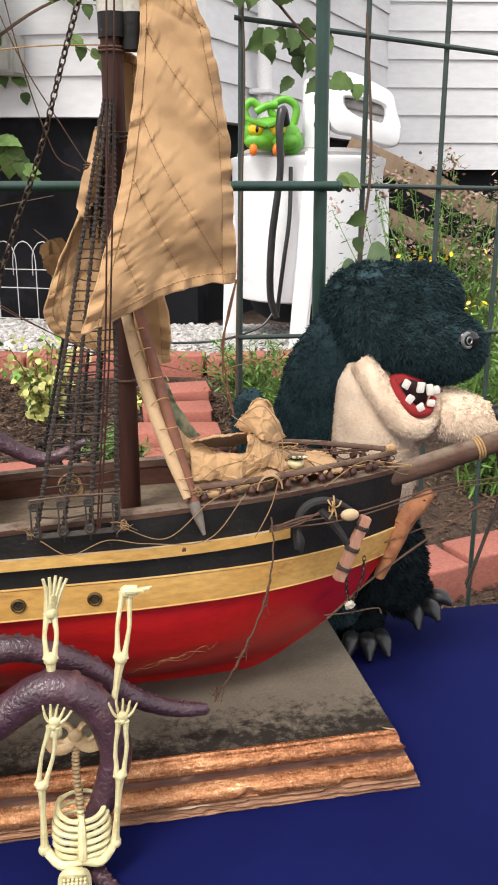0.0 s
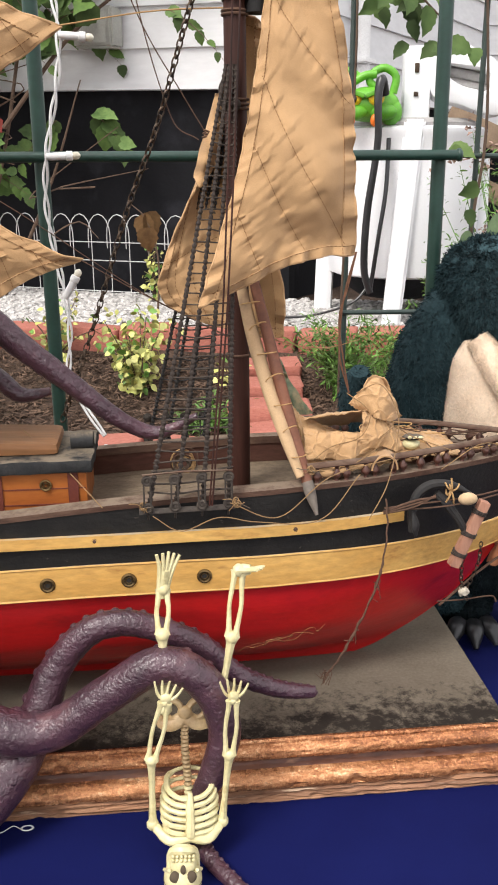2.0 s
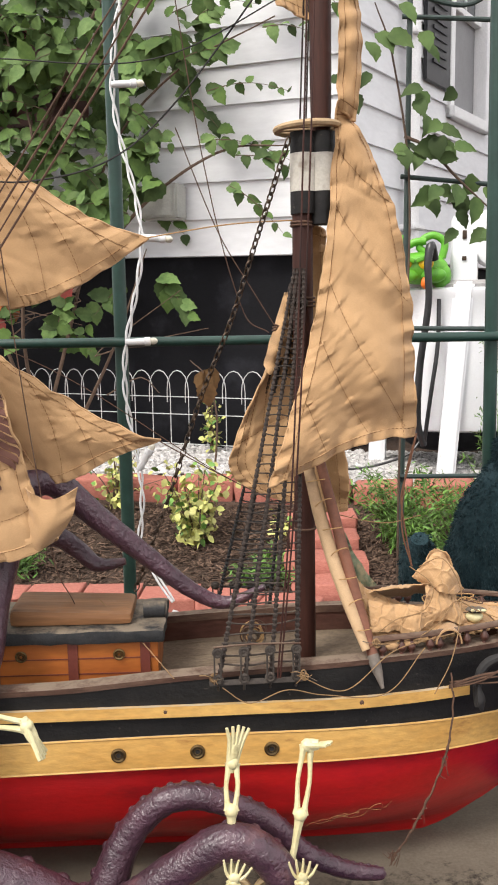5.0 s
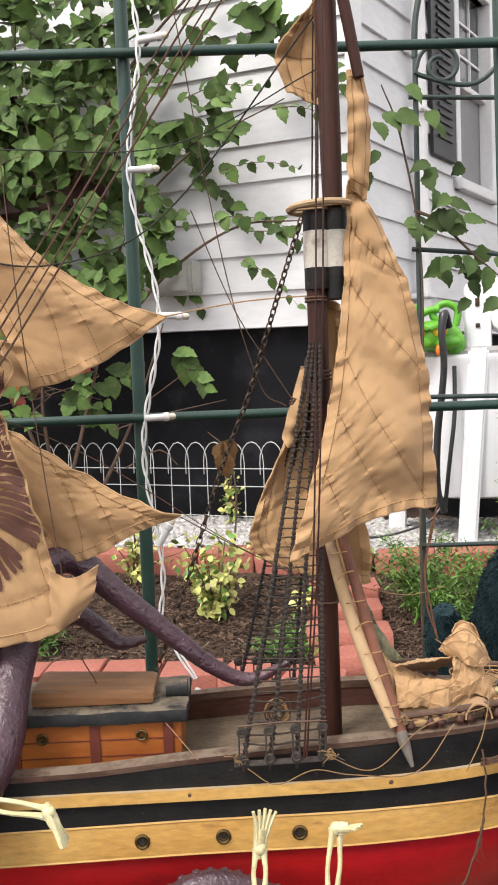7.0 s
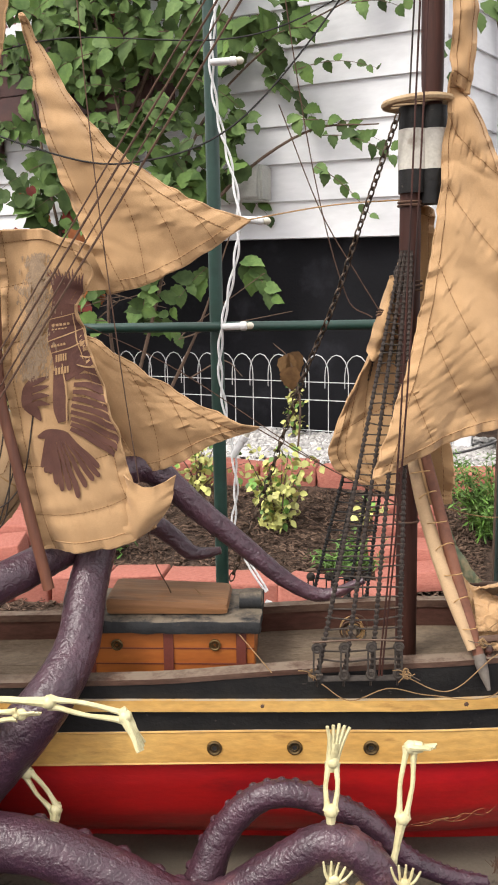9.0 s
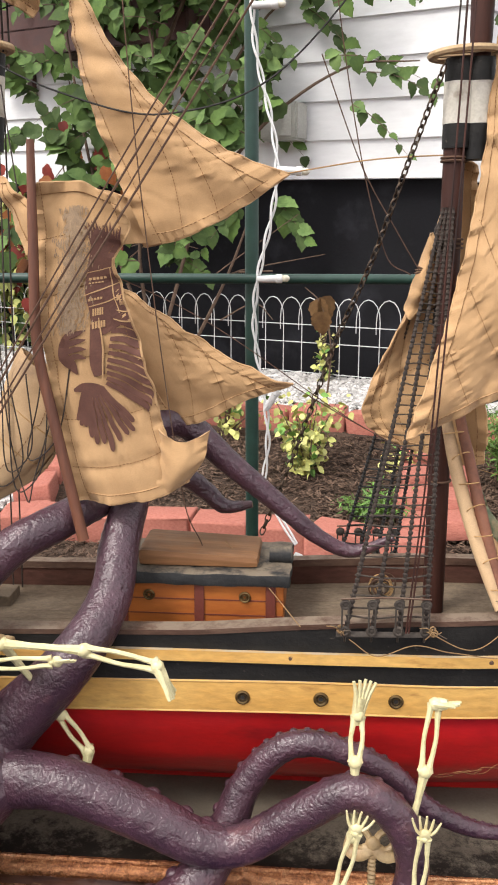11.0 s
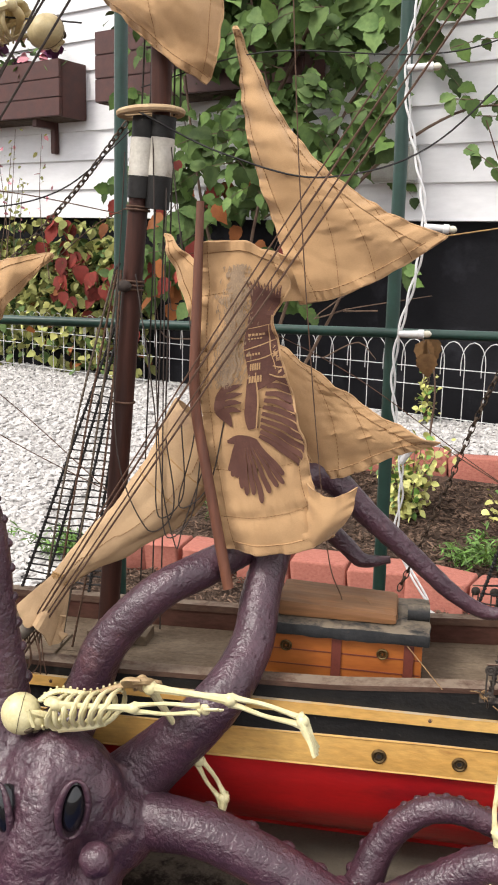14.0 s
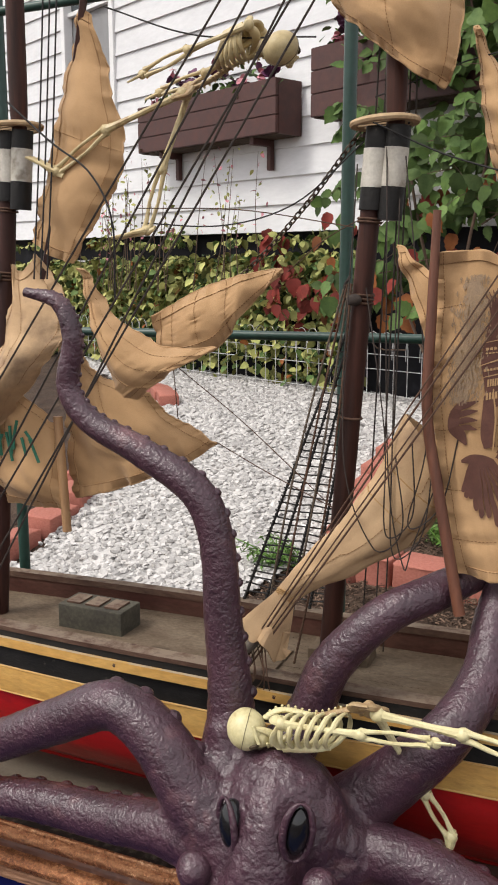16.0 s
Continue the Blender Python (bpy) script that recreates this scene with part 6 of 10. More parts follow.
    for du in (-0.006, 0.003, 0.012):
        line(root, [(-0.745 + du, -0.02, 0.66), (-0.735 + du, -0.01, 0.83), (-0.72 + du, 0.0, 1.1)], 0.0010, ROPE_BLACK)
    line(root, [(-0.75, -0.004, 0.66), (-0.725, 0.01, 0.80), (-0.697, 0.018, 0.96), (-0.68, 0.02, 1.08)], 0.0045, MAST, "gaff_spar", "dark brown spar along the mizzen sail")
    for du, dv in ((-0.018, 0.012), (-0.010, 0.014), (0.006, 0.014), (0.016, 0.010), (0.024, 0.004)):
        line(root, [(-0.345 + du, dv, 0.805), (-0.335 + du * 0.6, dv * 0.6, 1.15)], 0.0010, ROPE_DARK)
        line(root, [(-0.375 + du * 1.5, dv, 0.27), (-0.352 + du, dv, 0.80)], 0.0009, ROPE_DARK)
    line(root, [(-0.36, -0.016, 0.806), (-0.27, -0.02, 0.765), (-0.17, -0.02, 0.745), (-0.06, 0.0, 0.79), (0.098, 0.0, 0.98)], 0.0009, ROPE_BLACK, label="slack black cord")
    line(root, [(-0.36, 0.0, 0.83), (-0.24, 0.0, 0.86), (-0.05, 0.0, 0.86), (0.1, 0.0, 0.93)], 0.0007, ROPE_BLACK)
    line(root, [(-0.06, 0.0, 0.694), (0.02, 0.0, 0.706), (0.095, 0.0, 0.71)], 0.0007, ROPE_TAN)
    line(root, [(-0.053, 0.0, 0.493), (0.0, 0.0, 0.462), (0.06, 0.0, 0.43), (0.10, 0.0, 0.41)], 0.0006, ROPE)
    line(root, [(-0.27, -0.02, 0.62), (-0.14, -0.02, 0.56), (0.0, -0.01, 0.465), (0.09, -0.01, 0.415)], 0.0005, ROPE)
    line(root, [(-0.215, -0.03, 1.0), (-0.19, -0.06, 0.7), (-0.155, -0.06, 0.40), (-0.14, -0.03, 0.335)], 0.0006, ROPE)
    line(root, [(-0.04, 0.0, 1.0), (0.0, 0.01, 0.75), (0.035, 0.02, 0.62), (0.06, 0.02, 0.60)], 0.0006, ROPE)
    line(root, [(-0.46, 0.03, 0.667), (-0.41, 0.01, 0.70), (-0.355, 0.0, 0.725)], 0.0006, ROPE)
    line(root, [(-0.541, 0.02, 0.479), (-0.48, 0.02, 0.45), (-0.40, 0.01, 0.42)], 0.0006, ROPE)
    line(root, [(-0.60, 0.04, 0.56), (-0.51, 0.03, 0.50), (-0.40, 0.01, 0.42)], 0.0006, ROPE)
    line(root, [(-0.60, 0.03, 0.56), (-0.59, 0.03, 0.47), (-0.565, 0.03, 0.40)], 0.0006, ROPE)
    # cord loops at the banner's foot
    rnd = random.Random(9)
    for k in range(5):
        u, low = -0.335 + 0.012 * k + rnd.uniform(-0.006, 0.006), 0.385 + rnd.uniform(0, 0.06)
        line(root, [(u - 0.03 + rnd.uniform(-0.01, 0.01), -0.012, rnd.uniform(0.56, 0.80)), (u - 0.012 + rnd.uniform(-0.02, 0.02), -0.060, low + 0.09), (u + rnd.uniform(-0.01, 0.02), -0.076, low), (u + rnd.uniform(0.012, 0.034), -0.076, low + 0.02), (u + rnd.uniform(0.02, 0.05), -0.070, low + 0.09)], 0.0007, ROPE_DARK)
    chain(root, [(0.079, -0.016, 0.785), (0.047, 0.0, 0.69), (0.022, 0.02, 0.613), (-0.010, 0.035, 0.535), (-0.047, 0.035, 0.427), (-0.076, 0.03, 0.351), (-0.086, 0.03, 0.325)], label="dark iron chain hanging from the fore top")
    chain(root, [(-0.38, 0.02, 0.802), (-0.44, 0.03, 0.735), (-0.501, 0.03, 0.674), (-0.57, 0.035, 0.625), (-0.624, 0.035, 0.602)], label="dark iron chain sagging from the main top")
    chain(root, [(0.303, -0.092, 0.212), (0.304, -0.089, 0.19), (0.308, -0.086, 0.172)], 0.006, 0.0008, label="short anchor chain")
    chain(root, [(0.322, -0.088, 0.226), (0.321, -0.086, 0.20), (0.312, -0.084, 0.172), (0.314, -0.084, 0.158)], 0.006, 0.0008, label="short anchor chain")
    # frayed rope hanging down the bow, and head rigging
    bm = bmesh.new()
    path = spline([(0.224, -0.094, 0.2775), (0.2245, -0.099, 0.250), (0.2205, -0.104, 0.222), (0.2163, -0.106, 0.1999), (0.1998, -0.108, 0.1587), (0.1786, -0.109, 0.117), (0.1655, -0.110, 0.101)], 150)
    path = [Vector(q) + Vector((smooth_noise(*q, 120), 0, smooth_noise(*(np.array(q) + 3), 120))) * 0.0013 for q in path]
    sweep(bm, path, [0.0009 + (0.0007 * abs(math.sin(k * 0.33)) * abs(math.sin(k * 0.071)) if k > 50 else 0.0) for k in range(150)], 7)
    rnd = random.Random(9)
    for k in range(26):
        p0 = path[rnd.randrange(70, 150)] if k < 14 else path[-1]
        tube_in(bm, [p0, p0 + Vector((rnd.gauss(0, 0.003), -0.001, rnd.gauss(0, 0.003))), p0 + Vector((rnd.gauss(-0.001, 0.004), -0.001, rnd.gauss(-0.003, 0.005)))], 0.00035, 8, 4)
    part("frayed_rope", bm, ROPE, root, "frayed brown rope hanging over the bow")
    for dz in (0.0, 0.003, 0.006):
        line(root, [(0.222, -0.092, 0.262 + dz * 0.3), (0.250, -0.094, 0.268 + dz), (0.272, -0.092, 0.278 - dz * 0.3)], 0.0012, ROPE)
    line(root, [(0.225, -0.086, 0.262), (0.30, -0.09, 0.268), (0.45, -0.02, 0.268), (0.62, 0.0, 0.262)], 0.0009, ROPE)
    line(root, [(0.281, -0.090, 0.165), (0.31, -0.080, 0.160), (0.345, -0.07, 0.157), (0.350, -0.07, 0.150)], 0.0008, ROPE)
    line(root, [(0.225, -0.084, 0.264), (0.32, -0.08, 0.272), (0.45, -0.02, 0.273), (0.62, 0.0, 0.270)], 0.0009, ROPE)
    line(root, [(0.285, -0.085, 0.158), (0.36, -0.04, 0.185), (0.50, 0.0, 0.243), (0.62, 0.0, 0.285)], 0.0013, ROPE)
    line(root, [(0.372, -0.01, 0.205), (0.46, 0.0, 0.226), (0.60, 0.0, 0.262)], 0.0010, ROPE)
    line(root, [(0.505, 0.0, 0.30), (0.515, 0.0, 0.24), (0.500, 0.0, 0.20), (0.480, 0.0, 0.135)], 0.0018, ROPE_DARK)
    line(root, [(0.52, 0.0, 0.30), (0.512, 0.0, 0.25), (0.495, 0.0, 0.19), (0.478, 0.0, 0.14)], 0.0013, ROPE_DARK)
    # fluffy cobweb threads on the red hull
    rnd = random.Random(77)
    for k in range(4):
        u0, z0 = 0.085 + 0.012 * k, 0.112 + 0.004 * k
        pts = []
        for q in range(7):
            u, z = u0 + 0.010 * q * rnd.uniform(0.6, 1.1), z0 + rnd.uniform(-0.006, 0.006) + 0.002 * q
            pts.append((u, -half_beam(u, z) - 0.0025, z))
        line(root, pts, 0.00016, ROPE_TAN, "cobweb_thread", "dusty cobweb thread", 40)
    # loose twine along the rail
    for pts in (((0.005, -0.108, 0.276), (0.03, -0.112, 0.262), (0.065, -0.108, 0.272), (0.10, -0.106, 0.265), (0.16, -0.10, 0.262), (0.20, -0.085, 0.30)),
                ((0.075, -0.106, 0.285), (0.12, -0.104, 0.268), (0.17, -0.09, 0.30), (0.23, -0.08, 0.312)),
                ((0.205, -0.105, 0.262), (0.225, -0.09, 0.29), (0.240, -0.064, 0.325), (0.242, -0.052, 0.350), (0.226, -0.044, 0.376), (0.205, -0.036, 0.366)),
                ((0.196, -0.034, 0.366), (0.214, -0.056, 0.352), (0.205, -0.062, 0.330), (0.176, -0.066, 0.322), (0.158, -0.072, 0.312)),
                ((0.153, -0.084, 0.306), (0.180, -0.078, 0.302), (0.214, -0.074, 0.318), (0.236, -0.058, 0.336), (0.262, -0.046, 0.322), (0.30, -0.05, 0.308)),
                ((-0.04, -0.1, 0.283), (-0.08, -0.03, 0.30), (-0.12, 0.0, 0.33)),
                ((0.28, -0.08, 0.30), (0.33, -0.06, 0.318), (0.40, -0.01, 0.283), (0.475, 0.0, 0.300)),
                ((0.11, 0.0, 0.418), (0.17, -0.02, 0.408), (0.21, -0.02, 0.415))):
        line(root, pts, 0.00052, ROPE_TWINE, label="loose tan twine")
    # red-brown cord hanging from the fore sail's corner, two strands with a knot
    for d in (-0.0008, 0.0008):
        line(root, [(0.202, -0.030, 0.500), (0.194 + d, -0.031, 0.468), (0.188 - d, -0.031, 0.437), (0.190 + 2 * d, -0.032, 0.402), (0.198, -0.034, 0.366)], 0.0009, ROPE_RED, label="red-brown cord hanging from the sail")


def build_banner(root):
    part("banner_pole", tube([(-0.281, -0.074, 0.718), (-0.2825, -0.076, 0.63), (-0.283, -0.078, 0.54), (-0.271, -0.080, 0.475), (-0.246, -0.084, 0.357)], [0.0035, 0.0046, 0.0050, 0.0052, 0.0054], 20, 10), surface("reddish_pole_wood", (0.17, 0.062, 0.032), (0.10, 0.036, 0.020), 0.6, 34, 0.3, stretch=(1, 1, 0.12), fine=300, fine_mix=0.5, dist=0.0006), root, "worn reddish brown banner pole")
    g = cloth_patch([(-0.283, -0.064, 0.680), (-0.245, -0.062, 0.683), (-0.211, -0.056, 0.669)], [(-0.254, -0.066, 0.391), (-0.215, -0.068, 0.389), (-0.175, -0.064, 0.396), (-0.150, -0.058, 0.408)],
                    [(-0.283, -0.064, 0.680), (-0.282, -0.066, 0.60), (-0.279, -0.067, 0.53), (-0.269, -0.068, 0.46), (-0.254, -0.066, 0.391)],
                    [(-0.211, -0.056, 0.669), (-0.201, -0.054, 0.642), (-0.214, -0.053, 0.616), (-0.209, -0.055, 0.588), (-0.192, -0.056, 0.535), (-0.179, -0.056, 0.490), (-0.172, -0.056, 0.455), (-0.150, -0.058, 0.408)], 40, 60, (0, -0.005, 0), 0.0026, 44.0)
    ban = sail(root, g, "tan canvas banner sail printed with a brown bird of prey", cross=(0.155, 0.33, 0.53, 0.72, 0.88), name="banner")
    g3 = cloth_patch([(-0.179, -0.057, 0.464), (-0.155, -0.062, 0.448), (-0.129, -0.058, 0.458)], [(-0.179, -0.063, 0.396), (-0.165, -0.062, 0.401), (-0.150, -0.058, 0.408)], [(-0.179, -0.057, 0.464), (-0.177, -0.060, 0.43), (-0.179, -0.063, 0.396)],
                     [(-0.129, -0.058, 0.458), (-0.133, -0.060, 0.434), (-0.150, -0.058, 0.408)], 16, 18, (0, -0.008, 0), 0.003, 47.0)
    bm = bmesh.new()
    sheet(bm, g3, 0.0014)
    part("banner_tail", bm, CANVAS, ban, "loose lower corner of the banner")
    g2 = cloth_patch([(-0.328, -0.03, 0.690), (-0.322, -0.032, 0.688)], [(-0.285, -0.05, 0.585), (-0.278, -0.052, 0.60)], [(-0.328, -0.03, 0.690), (-0.308, -0.04, 0.645), (-0.285, -0.05, 0.585)],
                     [(-0.322, -0.032, 0.688), (-0.30, -0.044, 0.668), (-0.28, -0.052, 0.655), (-0.278, -0.052, 0.60)], 14, 20, (0, 0, 0), 0.003, 50.0)
    sail(root, g2, "torn canvas flap tied back to the mast")
    g4 = cloth_patch([(-0.250, -0.052, 0.684), (-0.205, -0.03, 0.672)], [(-0.225, -0.045, 0.628), (-0.192, -0.02, 0.630)], [(-0.250, -0.052, 0.684), (-0.225, -0.045, 0.628)], [(-0.205, -0.03, 0.672), (-0.192, -0.02, 0.630)], 12, 12, (0, 0, 0), 0.003, 52.0)
    bm = bmesh.new()
    sheet(bm, g4, 0.0014)
    part("banner_fold", bm, CANVAS, ban)

    def s_of(u, z):
        """The fraction across the banner for a place u at the height z."""
        t = min(max((0.680 - z) / 0.288, 0), 0.999)
        a, b = on_grid(g, 0, t)[0], on_grid(g, 1, t)[0]
        return (u - a) / (b - a), t

    def ribbon(bm, pts, widths, n=18, off=-0.0021):
        """A flat printed stroke along points (u, z) with half widths in metres."""
        c = spline([(*p, 0, w) for p, w in zip(pts, widths)], n)
        grid = []
        for i, q in enumerate(c):
            a, b = c[max(i - 1, 0)], c[min(i + 1, n - 1)]
            tx, ty = b[0] - a[0], b[1] - a[1]
            ln = math.hypot(tx, ty) or 1
            w = max(q[3], 0.0003)
            row = []
            for k in (-1, -0.5, 0, 0.5, 1):
                u, z = q[0] - ty / ln * w * k, q[1] + tx / ln * w * k
                s, t = s_of(u, z)
                row.append(on_grid(g, min(max(s, 0.01), 0.995), t, off))
            grid.append(row)
        sheet(bm, grid)

    # the bird: ragged neck, body, folded wing with long feathers, tail fan, claw and head
    bm = bmesh.new()
    ribbon(bm, [(-0.223, 0.638), (-0.226, 0.620), (-0.228, 0.600), (-0.227, 0.582), (-0.222, 0.562), (-0.217, 0.545)], [0.009, 0.0105, 0.0115, 0.0145, 0.0165, 0.0165], 30)
    ribbon(bm, [(-0.233, 0.552), (-0.2325, 0.525), (-0.231, 0.510)], [0.0045, 0.0060, 0.0045], 14)
    for k in range(11):
        u = -0.236 + 0.0027 * k
        ribbon(bm, [(u + 0.003, 0.612), (u, 0.632), (u - 0.004 + 0.0006 * k, 0.642 + 0.0022 * ((k * 5) % 4))], [0.0017, 0.0015, 0.0003], 8)
    # wing feathers, each its own stroke with bare cloth between them
    roots = [Vector(q) for q in ((-0.2185, 0.550), (-0.2205, 0.541), (-0.222, 0.533), (-0.223, 0.525), (-0.224, 0.517), (-0.225, 0.509), (-0.226, 0.503))]
    tips = [Vector(q) for q in ((-0.1975, 0.541), (-0.1925, 0.529), (-0.188, 0.517), (-0.184, 0.504), (-0.1815, 0.491), (-0.183, 0.479), (-0.188, 0.472))]
    def finer(ps, n):
        q = [(len(ps) - 1) * k / (n - 1) for k in range(n)]
        return [ps[min(int(x), len(ps) - 2)].lerp(ps[min(int(x), len(ps) - 2) + 1], x - min(int(x), len(ps) - 2)) for x in q]

    for k, (p0, p1) in enumerate(zip(finer(roots, 10), finer(tips, 10))):
        w = 0.0025
        ribbon(bm, [p0, p0.lerp(p1, 0.35) + Vector((0, 0.0025)), p0.lerp(p1, 0.75) + Vector((0, 0.0022)), p1 + Vector((0.0002, 0.001)), p1 + Vector((0.001, -0.004))], [0.0016, 0.0020, w, w * 0.85, 0.0004], 22)
    # tail fan
    hub = Vector((-0.238, 0.500))
    fan = [Vector(q) for q in ((-0.251, 0.472), (-0.244, 0.464), (-0.2345, 0.449), (-0.221, 0.4425), (-0.2075, 0.4515), (-0.2005, 0.462))]
    for k, p1 in enumerate(finer(fan, 11)):
        p1 = hub.lerp(p1, 1.0 + 0.05 * math.sin(k * 2.3))
        p0 = hub + Vector((0.0017 * k - 0.008, 0.0))
        ribbon(bm, [p0, p0.lerp(p1, 0.45), p0.lerp(p1, 0.82), p1 + (p1 - p0) * -0.04, p1], [0.0009, 0.0015, 0.0022, 0.0018, 0.0004], 20)
    ribbon(bm, [(-0.254, 0.500), (-0.246, 0.5015), (-0.236, 0.499), (-0.228, 0.497)], [0.0012, 0.0042, 0.0050, 0.0030], 14)
    # hooked head on the other side
    ribbon(bm, [(-0.254, 0.552), (-0.260, 0.541), (-0.261, 0.530), (-0.254, 0.522), (-0.2495, 0.514)], [0.0012, 0.0046, 0.0046, 0.0042, 0.0008], 18)
    for k in range(4):
        ribbon(bm, [(-0.258, 0.546 - 0.006 * k), (-0.250, 0.547 - 0.006 * k), (-0.2415, 0.5485 - 0.0075 * k)], [0.0022, 0.0024, 0.0004], 8)
    part("printed_bird", bm, PRINT, ban, "dark brown printed bird with spread feathers", smooth=False)
    for (pts, w) in (([(-0.2305, 0.556), (-0.2275, 0.535), (-0.2275, 0.516), (-0.2290, 0.506)], 0.0007), ([(-0.241, 0.596), (-0.226, 0.5985), (-0.214, 0.601)], 0.0005), ([(-0.2425, 0.576), (-0.226, 0.579), (-0.210, 0.582)], 0.0006),
                     ([(-0.240, 0.566), (-0.222, 0.5675), (-0.206, 0.571)], 0.0005), ([(-0.2185, 0.600), (-0.2165, 0.575), (-0.2110, 0.556)], 0.0006), ([(-0.214, 0.559), (-0.206, 0.556), (-0.200, 0.556)], 0.0005), ([(-0.217, 0.553), (-0.208, 0.549), (-0.199, 0.547)], 0.0006)):
        slit = bmesh.new()
        ribbon(slit, pts, [w * 0.6] + [w] * (len(pts) - 2) + [w * 0.6], 14, -0.0028)
        part("bare_line", slit, CANVAS, ban, smooth=False)
    bm = bmesh.new()
    rnd = random.Random(3)
    for k in range(1500):
        z = rnd.uniform(0.552, 0.660)
        mid = -0.247 - 0.085 * (0.655 - z)
        u = mid + rnd.gauss(0, 0.0068 if z < 0.64 else 0.005)
        d = rnd.uniform(0.0008, 0.0026)
        ribbon(bm, [(u, z), (u - d * 0.3, z - d), (u - d * 0.2, z - 2 * d)], [0.0002, rnd.uniform(0.0003, 0.0007), 0.0002], 3)
    tagged(part("faded_print", bm, PRINT_FADED, ban, "faded worn patch of grey print", smooth=False), kind="stuff")
    bm = bmesh.new()
    for z, u0, u1, w in ((0.590, -0.238, -0.221, 0.0012), (0.586, -0.238, -0.224, 0.0006), (0.5715, -0.239, -0.226, 0.0010), (0.561, -0.236, -0.226, 0.0028), (0.551, -0.236, -0.224, 0.0026), (0.5635, -0.2105, -0.2055, 0.0016)):
        n = 5
        for q in range(n):
            a, b = u0 + (u1 - u0) * q / n, u0 + (u1 - u0) * (q + 0.72) / n
            c = [[on_grid(g, *s_of(u, z + dz), -0.0029) for dz in (-w, w)] for u in (a, b)]
            sheet(bm, c)
    part("print_bar", bm, CANVAS, ban, "bare canvas bars of unreadable lettering", smooth=False)


build_ship()


def build_tag():
    root = thing("plastic_tag", (-0.119, -0.173, 0.0), "scrap of clear white plastic tag lying on the cloth", "scrap")
    bm = bmesh.new()
    torus(bm, Matrix.Translation((-0.119, -0.173, 0.0022)) @ Matrix.Diagonal((1.5, 0.9, 1, 1)), 0.0035, 0.0007, 16, 6)
    part("loop", bm, PVC, root)
    part("filament", tube([(-0.124, -0.174, 0.002), (-0.132, -0.170, 0.003), (-0.142, -0.176, 0.002), (-0.150, -0.172, 0.0022)], 0.0004, 20, 5), PVC, root)


build_tag()


# ---- the rubber octopus ----
def tentacle(root, pts, radii, n=90, label="", suckers=None, seed=0):
    """A tapered arm with wrinkled skin and a row of sucker bumps."""
    bm = bmesh.new()
    c = spline([(*p, r) for p, r in zip(pts, radii)], n)
    sweep(bm, [q[:3] for q in c], [q[3] for q in c], 22)
    for v in bm.verts:
        q = v.co * 95
        w = noise.noise(Vector((q.x, q.y, q.z))) * 0.0007 + noise.noise(v.co * 30) * 0.0018
        v.co += v.normal * w if v.normal.length else Vector()
    bm.normal_update()
    for v in bm.verts:
        q = v.co * 140
        v.co += v.normal * (abs(noise.noise(q)) * 0.0012 - 0.0003)
    arm = part("tentacle", bm, OCTO, root, label)
    if suckers is not None:
        d = Vector(suckers)
        k = 3
        while k < n - 2:
            bm = bmesh.new()
            p, r = Vector(c[k][:3]), c[k][3]
            tan = (Vector(c[k + 1][:3]) - Vector(c[k - 1][:3])).normalized()
            o = (d - tan * d.dot(tan)).normalized()
            ball(bm, p + o * r * 0.84, (r * 0.36, r * 0.36, r * 0.30), 10, 7)
            part("sucker", bm, OCTO, arm)
            k += max(2, int(n * r * 1.35 / sum((Vector(a[:3]) - Vector(b[:3])).length for a, b in zip(c, c[1:]))))
    return arm


